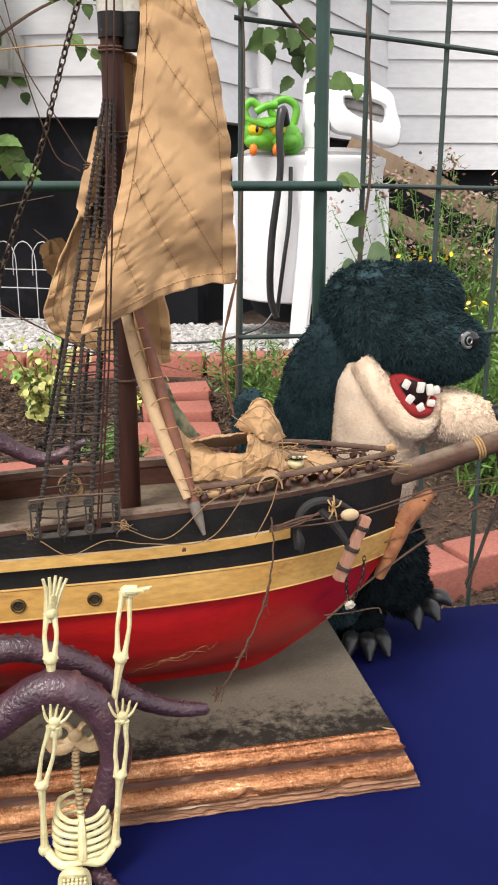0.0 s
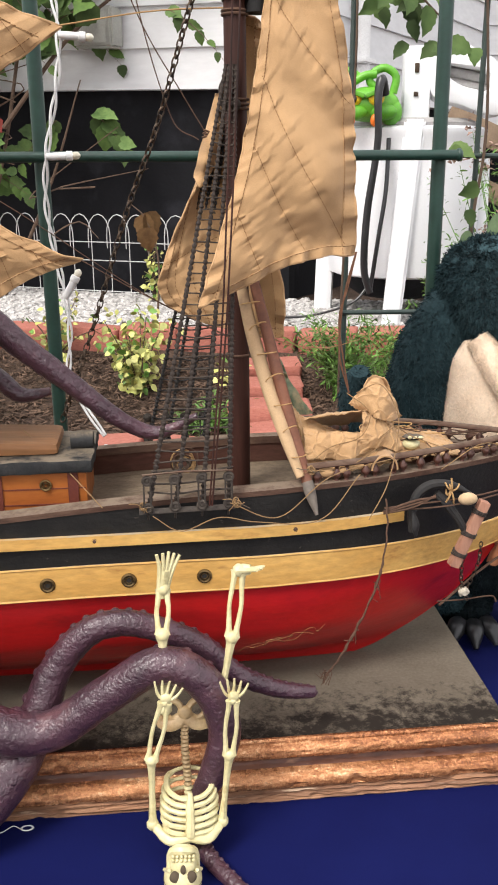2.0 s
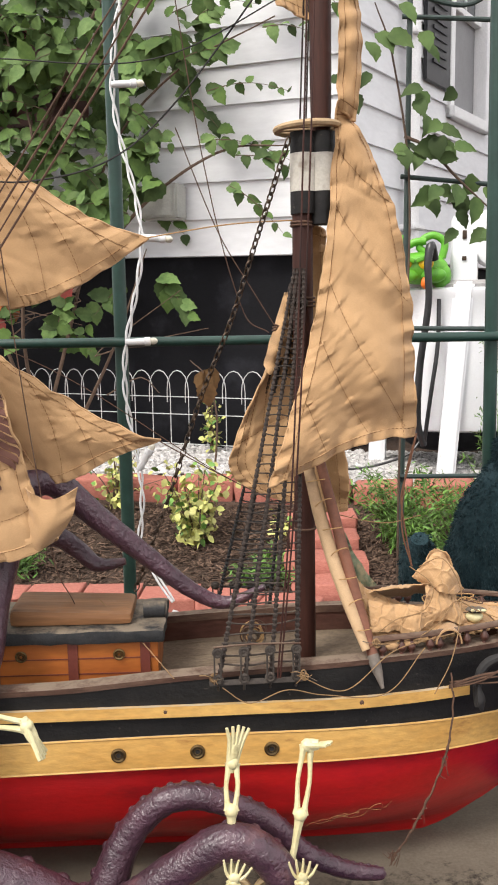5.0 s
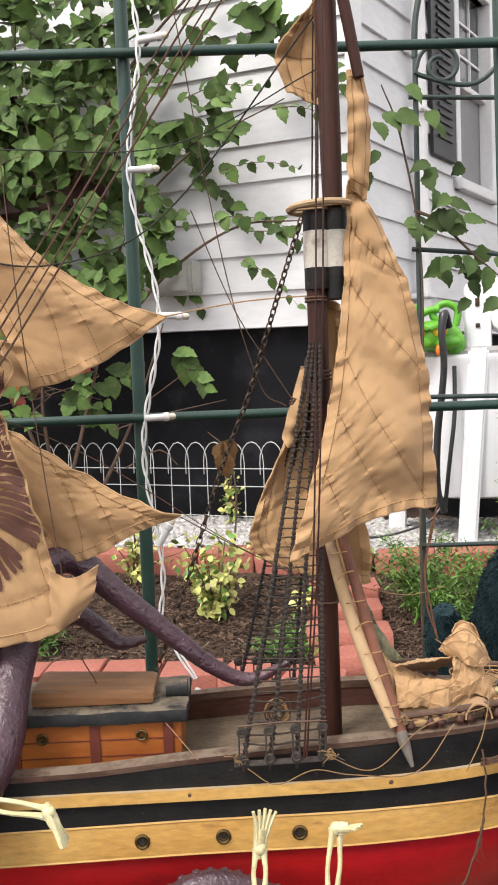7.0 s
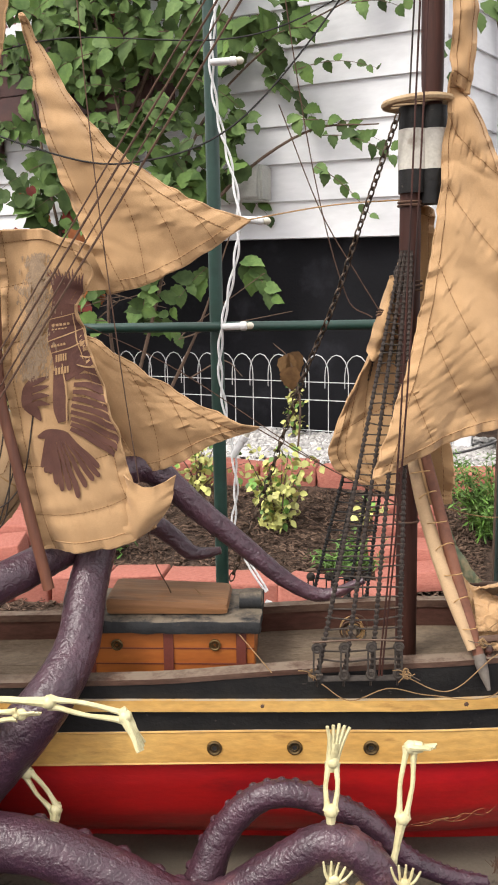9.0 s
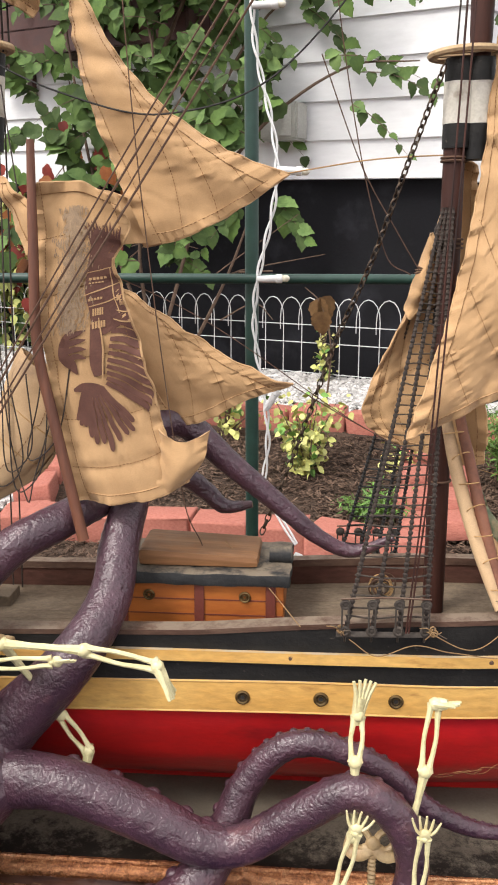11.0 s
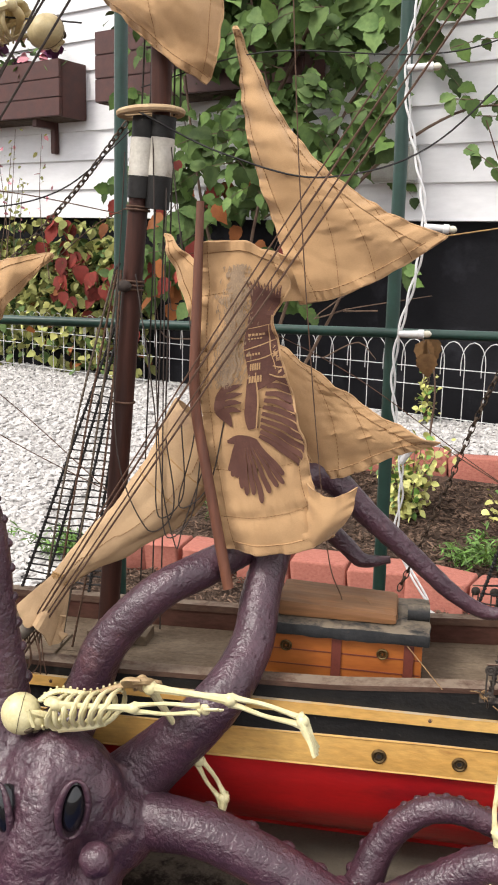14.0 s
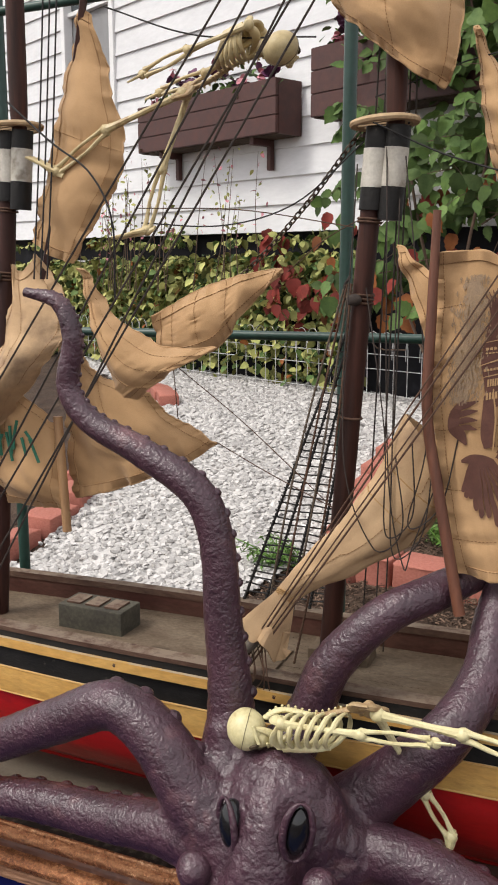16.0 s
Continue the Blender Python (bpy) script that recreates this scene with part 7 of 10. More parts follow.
def build_octopus():
    root = thing("octopus_figure", (-0.385, -0.22, 0.0), "dark purple leathery rubber octopus climbing over the model ship", "octopus figure")
    bm = bmesh.new()
    ball(bm, (-0.379, -0.190, 0.165), (0.066, 0.050, 0.085), 40, 28)
    ball(bm, (-0.385, -0.216, 0.090), (0.074, 0.056, 0.085), 32, 22)
    ball(bm, (-0.388, -0.178, 0.150), (0.096, 0.048, 0.066), 32, 22)
    # broad low muzzle between the eyes, running up into the brow
    tube_in(bm, [(-0.378, -0.178, 0.238), (-0.377, -0.200, 0.222), (-0.377, -0.219, 0.196), (-0.379, -0.229, 0.158), (-0.383, -0.234, 0.100), (-0.384, -0.232, 0.040)], [0.018, 0.024, 0.0285, 0.035, 0.044, 0.046], 40, 24)
    # muscular roots of the arms and low brow ridges running up into them
    for pts, rr in (([(-0.390, -0.19, 0.14), (-0.345, -0.168, 0.150), (-0.270, -0.170, 0.155)], [0.050, 0.036, 0.017]),
                    ([(-0.390, -0.19, 0.14), (-0.350, -0.155, 0.158), (-0.290, -0.136, 0.212)], [0.050, 0.037, 0.017]),
                    ([(-0.400, -0.19, 0.15), (-0.400, -0.15, 0.200), (-0.376, -0.121, 0.256)], [0.048, 0.035, 0.015]),
                    ([(-0.400, -0.19, 0.15), (-0.434, -0.170, 0.215), (-0.443, -0.162, 0.290)], [0.048, 0.033, 0.014]),
                    ([(-0.400, -0.20, 0.14), (-0.450, -0.205, 0.190), (-0.500, -0.205, 0.243)], [0.048, 0.036, 0.017]),
                    ([(-0.400, -0.20, 0.12), (-0.455, -0.212, 0.157), (-0.550, -0.206, 0.147)], [0.048, 0.032, 0.015]),
                    ([(-0.390, -0.21, 0.07), (-0.310, -0.215, 0.030), (-0.240, -0.212, 0.018)], [0.045, 0.038, 0.018])):
        tube_in(bm, pts, rr, 24, 18)
    for v in bm.verts:
        v.co.z = max(v.co.z, 0.003)
    head = part("head", bm, OCTO, root, "wrinkled purple head with brow ridges")
    weld = head.modifiers.new("weld", "REMESH")
    weld.mode, weld.voxel_size, weld.use_smooth_shade = "VOXEL", 0.0030, True
    ease = head.modifiers.new("ease", "SMOOTH")
    ease.factor, ease.iterations = 0.7, 22
    for scale, amount in ((0.020, 0.0050), (0.0060, 0.0022)):
        tex = bpy.data.textures.new("hide", "CLOUDS")
        tex.noise_scale, tex.noise_depth = scale, 2
        skin = head.modifiers.new("skin", "DISPLACE")
        skin.texture, skin.strength, skin.mid_level = tex, amount, 0.5
    for eu, ev, ez, turn, lean in ((-0.4065, -0.2330, 0.1930, 34, -9), (-0.3460, -0.2370, 0.2080, -26, 8)):
        m = Matrix.Rotation(radians(-turn), 4, "Z") @ Matrix.Rotation(radians(lean), 4, "Y")
        bm = bmesh.new()
        ball(bm, (eu, ev + 0.001, ez), (0.0112, 0.0130, 0.0235), 24, 16, m)
        eye = part("eye", bm, EYE_BLACK, head, "glossy black slit eye")
        # two heavy lids that close to a point above and below
        for side_ in (-1, 1):
            bm = bmesh.new()
            rim = []
            for k in range(21):
                a = math.pi * k / 20
                rim.append(Vector((eu, ev, ez)) + m.to_3x3() @ Vector((side_ * 0.0122 * math.sin(a), -0.0050 - 0.001 * math.sin(a), 0.0265 * math.cos(a))))
            sweep(bm, rim, [0.0012 + 0.0021 * math.sin(math.pi * k / 20) for k in range(21)], 10)
            part("eyelid", bm, OCTO, eye)
    for (c, r) in (((-0.438, -0.246, 0.150), 0.017), ((-0.322, -0.244, 0.166), 0.015), ((-0.335, -0.262, 0.105), 0.018), ((-0.435, -0.262, 0.095), 0.018)):
        bm = bmesh.new()
        ball(bm, c, r, 18, 12)
        for v in bm.verts:
            v.co += (v.co - Vector(c)).normalized() * noise.noise(v.co * 90) * 0.002
        part("wart", bm, OCTO, head)
    tentacle(root, [(-0.40, -0.19, 0.14), (-0.345, -0.165, 0.150), (-0.255, -0.17, 0.155), (-0.177, -0.175, 0.130), (-0.125, -0.18, 0.109), (-0.086, -0.18, 0.110), (-0.04, -0.182, 0.142), (0.008, -0.185, 0.170), (0.045, -0.19, 0.153), (0.061, -0.195, 0.109),
                    (0.049, -0.198, 0.064), (0.036, -0.196, 0.035), (0.033, -0.205, 0.014), (0.044, -0.235, 0.009), (0.064, -0.266, 0.008), (0.09, -0.295, 0.005)],
             [0.034, 0.030, 0.024, 0.0225, 0.020, 0.0175, 0.0165, 0.0165, 0.0158, 0.0145, 0.012, 0.010, 0.0085, 0.0075, 0.006, 0.003], 150, "front arm curling round the skeleton", (0.25, 0.75, 0.75))
    tentacle(root, [(-0.40, -0.21, 0.06), (-0.30, -0.215, 0.018), (-0.22, -0.21, 0.020), (-0.165, -0.200, 0.042), (-0.130, -0.180, 0.066), (-0.106, -0.156, 0.100), (-0.086, -0.142, 0.147), (-0.055, -0.14, 0.181), (-0.024, -0.14, 0.188), (0.011, -0.14, 0.178), (0.047, -0.14, 0.159), (0.078, -0.14, 0.128), (0.115, -0.14, 0.110), (0.148, -0.14, 0.104), (0.153, -0.14, 0.1035)],
             [0.032, 0.030, 0.028, 0.026, 0.0225, 0.0185, 0.0145, 0.0127, 0.012, 0.0112, 0.0102, 0.0092, 0.0080, 0.0058, 0.0015], 150, "arm lying on the board and looping up before the hull", (-0.3, 0.45, 1))
    tentacle(root, [(-0.40, -0.185, 0.12), (-0.355, -0.15, 0.150), (-0.305, -0.135, 0.196), (-0.246, -0.13, 0.260), (-0.222, -0.09, 0.300), (-0.218, -0.055, 0.344), (-0.212, -0.028, 0.378), (-0.205, -0.012, 0.42), (-0.19, 0.005, 0.448), (-0.163, 0.015, 0.450), (-0.117, 0.015, 0.410), (-0.070, 0.015, 0.370), (-0.023, 0.012, 0.332), (0.012, 0.01, 0.319), (0.052, 0.0, 0.338)],
             [0.040, 0.037, 0.0295, 0.0235, 0.0208, 0.0194, 0.0185, 0.0175, 0.0165, 0.0150, 0.0125, 0.0105, 0.0085, 0.007, 0.0035], 140, "arm reaching over the deck behind the banner")
    tentacle(root, [(-0.42, -0.18, 0.14), (-0.402, -0.14, 0.195), (-0.377, -0.12, 0.252), (-0.357, -0.115, 0.302), (-0.314, -0.10, 0.350), (-0.272, -0.07, 0.370), (-0.246, -0.035, 0.378), (-0.215, 0.0, 0.385), (-0.17, 0.03, 0.39), (-0.145, 0.04, 0.372), (-0.125, 0.04, 0.355), (-0.095, 0.04, 0.358)],
             [0.036, 0.028, 0.0225, 0.0205, 0.0185, 0.018, 0.0165, 0.014, 0.011, 0.010, 0.008, 0.004], 110, "arm hooked under the banner")
    tentacle(root, [(-0.41, -0.19, 0.16), (-0.436, -0.165, 0.225), (-0.443, -0.16, 0.290), (-0.449, -0.16, 0.349), (-0.455, -0.16, 0.425), (-0.476, -0.16, 0.469), (-0.532, -0.16, 0.501), (-0.588, -0.16, 0.527), (-0.611, -0.16, 0.558), (-0.604, -0.16, 0.605), (-0.618, -0.16, 0.638), (-0.656, -0.16, 0.648)],
             [0.032, 0.026, 0.0205, 0.0180, 0.0165, 0.0160, 0.0142, 0.0122, 0.0115, 0.010, 0.008, 0.0045], 130, "raised arm curling among the aft sails", (1, 0.45, 0.7))
    tentacle(root, [(-0.41, -0.21, 0.15), (-0.455, -0.21, 0.195), (-0.498, -0.205, 0.243), (-0.546, -0.20, 0.262), (-0.612, -0.20, 0.232), (-0.683, -0.20, 0.196), (-0.76, -0.20, 0.16), (-0.84, -0.2, 0.10)], [0.036, 0.030, 0.026, 0.024, 0.0225, 0.021, 0.018, 0.012], 90, "aft arm arching along the hull", (0.2, 0.6, 0.8))
    tentacle(root, [(-0.40, -0.21, 0.12), (-0.46, -0.215, 0.157), (-0.55, -0.205, 0.146), (-0.688, -0.20, 0.132), (-0.80, -0.20, 0.08)], [0.034, 0.026, 0.0225, 0.019, 0.012], 80, "low aft arm", (0, 0.7, 0.8))
    return root


build_octopus()


# ---- plastic skeletons ----
def build_skeleton(name, j, label, material=None, sc=1.0, rib=0.027, long=1.45):
    """A jointed plastic skeleton figure, one mesh. j: joints by name, in the ship's axes."""
    material = material or BONE
    V3 = {k: Vector(v) for k, v in j.items()}
    bm = bmesh.new()

    def bone(a, b, r, double=0.0):
        a, b = Vector(a), Vector(b)
        side = (b - a).cross(Vector((0, 1, 0))).normalized() * double
        for s in ((-1, 1) if double else (0,)):
            p, q = a + side * s, b + side * s
            tube_in(bm, [p, p.lerp(q, 0.12), p.lerp(q, 0.5) + side * s * 0.5, p.lerp(q, 0.88), q], [r * 1.35, r * 0.95, r * 0.72, r * 0.95, r * 1.35], 14, 8)
        ball(bm, a, r * 1.55, 10, 7)
        ball(bm, b, r * 1.45, 10, 7)

    chest, up, front = V3["chest"], (V3["neck"] - V3["pelvis"]).normalized(), V3["front"].normalized()
    side = up.cross(front).normalized()
    R = rib * sc
    # spine of separate vertebrae
    sp = spline([V3["pelvis"], V3["waist"], V3["chest"] - front * R * 0.62, V3["neck"], V3["skull"]], 40)
    for k, p in enumerate(sp[:-6]):
        ball(bm, p, (0.0040 * sc, 0.0040 * sc, 0.0024 * sc), 8, 6, None, 2 if k < 18 else 0)
        if k % 2 == 0:
            ball(bm, Vector(p) - front * 0.0036 * sc, (0.0013 * sc,) * 3, 6, 4)
    # ribs: curved bars from the spine round to the breastbone
    H = R * long
    for k in range(6):
        t = k / 5
        c = chest + up * (H * 0.5 - H * t)
        w = R * (0.80 + 0.30 * math.sin(0.7 + t * 2.0))
        for s in (-1, 1):
            pts = []
            for q in range(11):
                a = radians(6 + 166 * q / 10)
                drop = -0.22 * R + 0.62 * R * (0.5 - 0.5 * math.cos(a)) * (0.4 + t)
                pts.append(c + side * s * w * math.sin(a) + front * R * 0.66 * -math.cos(a) + up * drop * (1 if a > 1.57 else 0.6))
            tube_in(bm, pts, [0.0018 * sc] * 3 + [0.0025 * sc] * 5 + [0.0023 * sc] * 3, 18, 7)
    tube_in(bm, [chest + front * R * 0.68 + up * H * 0.55, chest + front * R * 0.72, chest + front * R * 0.68 - up * H * 0.30], [0.0042 * sc, 0.0036 * sc, 0.0022 * sc], 8, 8)
    # shoulder girdle: broad collar
    for s, nm in ((-1, "shoulder_a"), (1, "shoulder_b")):
        tube_in(bm, [chest + front * R * 0.66 + up * H * 0.58, chest.lerp(V3[nm], 0.55) + up * H * 0.42 + front * R * 0.5, V3[nm]], [0.0036 * sc, 0.0040 * sc, 0.0042 * sc], 12, 8, 0.7)
        tube_in(bm, [chest - front * R * 0.5 + up * H * 0.5, chest.lerp(V3[nm], 0.6) + up * H * 0.40 - front * R * 0.35, V3[nm]], [0.003 * sc, 0.0052 * sc, 0.0036 * sc], 12, 8, 0.5)
    # pelvis: two flared wings with open rings
    pel = V3["pelvis"]
    for s in (-1, 1):
        m = Matrix.Translation(pel + side * s * 0.0105 * sc - up * 0.004 * sc) @ front.to_track_quat("Z", "Y").to_matrix().to_4x4() @ Matrix.Rotation(radians(28 * s), 4, "Z") @ Matrix.Diagonal((0.85, 1.0, 1.0, 1))
        torus(bm, m, 0.0085 * sc, 0.0034 * sc, 16, 7, mat=2)
        tube_in(bm, [pel + up * 0.002 * sc, pel + side * s * 0.012 * sc + up * 0.008 * sc, pel + side * s * 0.021 * sc + up * 0.006 * sc - front * 0.002, pel + side * s * 0.021 * sc - up * 0.006 * sc], [0.006 * sc, 0.0065 * sc, 0.0048 * sc, 0.003 * sc], 14, 9, 0.5, mat=2)
    ball(bm, pel, (0.007 * sc, 0.005 * sc, 0.008 * sc), 10, 7, None, 2)
    # limbs
    for s in "ab":
        if "elbow_" + s in V3:
            bone(V3["shoulder_" + s], V3["elbow_" + s], 0.0036 * sc)
            bone(V3["elbow_" + s], V3["hand_" + s], 0.0024 * sc, 0.0032 * sc)
            d = (V3["hand_" + s] - V3["elbow_" + s]).normalized()
            o = d.cross(front).normalized()
            ball(bm, V3["hand_" + s] + d * 0.004 * sc, (0.0052 * sc, 0.003 * sc, 0.0052 * sc), 9, 6)
            for f in range(5):
                a = (f - 2) * 0.0030 * sc
                tip = V3["hand_" + s] + d * (0.021 - 0.0022 * abs(f - 1.7)) * sc + o * a * 2.0
                tube_in(bm, [V3["hand_" + s] + d * 0.004 * sc + o * a * 0.8, (V3["hand_" + s] + tip) / 2 + o * a * 0.4, tip], [0.0014 * sc, 0.0013 * sc, 0.0009 * sc], 8, 6)
        if "knee_" + s in V3:
            hip = pel + side * (0.014 if s == "a" else -0.014) * sc
            hip = V3.get("hip_" + s, hip)
            bone(hip, V3["knee_" + s], 0.0042 * sc)
            bone(V3["knee_" + s], V3["ankle_" + s], 0.0028 * sc, 0.0034 * sc)
            ball(bm, V3["knee_" + s], 0.0058 * sc, 10, 7)
            if "toe_" + s in V3:
                d = V3["toe_" + s] - V3["ankle_" + s]
                o = d.cross((V3["ankle_" + s] - V3["knee_" + s])).normalized()
                if o.length < 0.1:
                    o = Vector((1, 0, 0))
                ball(bm, V3["ankle_" + s], 0.0060 * sc, 9, 6)
                tube_in(bm, [V3["ankle_" + s] - d * 0.25, V3["ankle_" + s] + d * 0.1, V3["ankle_" + s] + d * 0.5], [0.004 * sc, 0.0058 * sc, 0.0044 * sc], 8, 8, 0.6)
                for f in range(5):
                    a = (f - 2) * 0.0030 * sc
                    tube_in(bm, [V3["ankle_" + s] + o * a * 0.6, V3["ankle_" + s] + d * 0.55 + o * a * 1.1, V3["toe_" + s] + o * a * 1.9 - d * 0.04 * abs(f - 2)], [0.0026 * sc, 0.0020 * sc, 0.0014 * sc], 8, 6)
    # skull
    sk, face = V3["skull"], V3["face"].normalized()
    crown = V3["crown"].normalized()
    crown = (crown - face * crown.dot(face)).normalized()
    m = Matrix.Identity(3)
    ear = face.cross(crown).normalized()
    m.col[0], m.col[1], m.col[2] = ear, face, crown
    m4 = m.to_4x4()
    S = 0.0185 * sc
    ball(bm, sk + crown * S * 0.15 - face * S * 0.1, (S * 0.86, S * 1.02, S * 0.95), 22, 16, m4)
    ball(bm, sk + face * S * 0.5 - crown * S * 0.45, (S * 0.6, S * 0.45, S * 0.5), 16, 12, m4)
    tube_in(bm, [sk - ear * S * 0.62 - crown * S * 0.25, sk - ear * S * 0.5 - crown * S * 0.95 + face * S * 0.45, sk - crown * S * 1.08 + face * S * 0.85, sk + ear * S * 0.5 - crown * S * 0.95 + face * S * 0.45, sk + ear * S * 0.62 - crown * S * 0.25], [S * 0.13, S * 0.2, S * 0.24, S * 0.2, S * 0.13], 16, 8)
    for s in (-1, 1):
        ball(bm, sk + ear * s * S * 0.36 + face * S * 0.80 + crown * S * 0.02, (S * 0.24, S * 0.12, S * 0.25), 12, 8, m4, 1)
        tube_in(bm, [sk + ear * s * S * 0.82 - crown * S * 0.2 - face * S * 0.1, sk + ear * s * S * 0.62 - crown * S * 0.24 + face * S * 0.75], S * 0.09, 6, 6)
    ball(bm, sk + face * S * 0.93 - crown * S * 0.28, (S * 0.13, S * 0.08, S * 0.2), 10, 7, m4, 1)
    cut = [sk + crown * S * 0.15 - face * S * 0.1 + ear * math.cos(a) * S * 0.862 + (face * math.sin(a) * 1.023 * math.cos(0.55) + crown * math.sin(a) * 0.953 * math.sin(0.55)) * S for a in (2 * math.pi * k / 40 for k in range(41))]
    sweep(bm, cut, S * 0.016, 5, mat=1, cap=False)
    for k in range(6):
        for dz in (-0.64, -0.80):
            a = (k - 2.5) * 0.15
            ball(bm, sk + ear * S * a * 1.2 + face * S * (0.98 - abs(a) * 0.35) + crown * S * dz, S * 0.085, 7, 5)
    for v in bm.verts:
        v.co += Vector((smooth_noise(*v.co, 200), smooth_noise(*(v.co + Vector((5, 1, 3))), 200), smooth_noise(*(v.co + Vector((2, 8, 4))), 200))) * 0.0004 * sc
    return solid(name, bm, [material, BONE_DARK, BONE_STAIN], label, "skeleton figure", "toy skeletons on the ship", frame_m=FRAME)


build_skeleton("toy_skeleton", dict(pelvis=(0.027, -0.188, 0.122), waist=(0.026, -0.196, 0.095), chest=(0.028, -0.212, 0.050), neck=(0.023, -0.236, 0.017), front=(0.02, -0.95, 0.30),
               shoulder_a=(0.056, -0.220, 0.034), shoulder_b=(-0.004, -0.220, 0.036), elbow_a=(0.063, -0.216, 0.098), elbow_b=(-0.003, -0.216, 0.098), hand_a=(0.067, -0.214, 0.150), hand_b=(0.010, -0.214, 0.152),
               knee_a=(0.0695, -0.180, 0.190), knee_b=(0.010, -0.180, 0.196), ankle_a=(0.0775, -0.165, 0.246), ankle_b=(0.012, -0.165, 0.232), toe_a=(0.097, -0.172, 0.250), toe_b=(0.018, -0.160, 0.264),
               hip_a=(0.058, -0.186, 0.132), hip_b=(0.010, -0.186, 0.128), skull=(0.020, -0.262, 0.0195), face=(0.0, -0.80, 0.60), crown=(-0.05, -0.60, -0.80)),
               "cream plastic toy skeleton hanging upside down in a tentacle", sc=1.0, rib=0.0215, long=1.95)
build_skeleton("toy_skeleton", dict(pelvis=(-0.302, -0.180, 0.298), waist=(-0.322, -0.181, 0.2935), chest=(-0.347, -0.190, 0.2735), neck=(-0.384, -0.181, 0.281), front=(0.10, -0.50, -0.86),
               shoulder_a=(-0.372, -0.207, 0.283), shoulder_b=(-0.372, -0.182, 0.262), elbow_a=(-0.302, -0.205, 0.287), hand_a=(-0.245, -0.20, 0.290),
               knee_a=(-0.222, -0.185, 0.294), knee_b=(-0.262, -0.130, 0.20), ankle_a=(-0.158, -0.19, 0.284), ankle_b=(-0.237, -0.130, 0.163), toe_a=(-0.144, -0.194, 0.257), toe_b=(-0.240, -0.135, 0.136),
               hip_a=(-0.292, -0.190, 0.300), hip_b=(-0.300, -0.168, 0.290), skull=(-0.408, -0.192, 0.262), face=(0.45, -0.35, -0.85), crown=(-0.80, -0.10, 0.35)),
               "cream plastic toy skeleton lying across the octopus's head", sc=1.0, rib=0.0205, long=2.5)
build_skeleton("toy_skeleton", dict(pelvis=(-0.562, 0.0, 0.852), waist=(-0.540, 0.0, 0.858), chest=(-0.508, 0.0, 0.888), neck=(-0.474, 0.0, 0.880), front=(-0.2, -0.40, 0.88),
               shoulder_a=(-0.482, -0.022, 0.902), shoulder_b=(-0.484, 0.018, 0.904), elbow_a=(-0.545, -0.028, 0.884), hand_a=(-0.597, -0.024, 0.868), elbow_b=(-0.55, 0.02, 0.872), hand_b=(-0.602, 0.02, 0.858),
               knee_a=(-0.655, -0.01, 0.818), ankle_a=(-0.722, -0.008, 0.778), toe_a=(-0.757, -0.01, 0.796), knee_b=(-0.593, 0.0, 0.775), ankle_b=(-0.613, 0.0, 0.712), toe_b=(-0.655, 0.0, 0.704),
               skull=(-0.456, 0.0, 0.882), face=(0.55, 0.55, 0.35), crown=(0.55, -0.50, 0.35)),
               "stained plastic toy skeleton lying in the upper rigging", BONE_OLD, sc=1.0, rib=0.022)


# ---- plush dinosaur puppet behind the bow ----
def blob(bm, centre, lobes, seg=64, rings=44):
    """One soft body round centre that melts several ellipsoids (place, radii) into each other."""
    centre = np.array(centre)
    pts = [(0.0, 0.0, 1.0)]
    for j in range(1, rings):
        a = math.pi * j / rings
        pts += [(math.sin(a) * math.cos(b), math.sin(a) * math.sin(b), math.cos(a)) for b in (2 * math.pi * k / seg for k in range(seg))]
    pts = np.array(pts + [(0.0, 0.0, -1.0)])
    lo, hi = np.zeros(len(pts)), np.full(len(pts), 0.3)
    for _ in range(26):
        mid = (lo + hi) / 2
        p = centre + pts * mid[:, None]
        f = sum(np.exp(-5.0 * (np.linalg.norm((p - np.array(c)) / np.array(r), axis=1) - 1)) for c, r in lobes)
        lo, hi = np.where(f > 1, mid, lo), np.where(f > 1, hi, mid)
    vs = [bm.verts.new(q) for q in centre + pts * lo[:, None]]
    ring = lambda j: vs[1 + (j - 1) * seg:1 + j * seg]
    for k in range(seg):
        bm.faces.new((vs[0], ring(1)[k], ring(1)[(k + 1) % seg]))
        bm.faces.new((vs[-1], ring(rings - 1)[(k + 1) % seg], ring(rings - 1)[k]))
    for j in range(1, rings - 1):
        a, b = ring(j), ring(j + 1)
        for k in range(seg):
            bm.faces.new((a[k], b[k], b[(k + 1) % seg], a[(k + 1) % seg]))


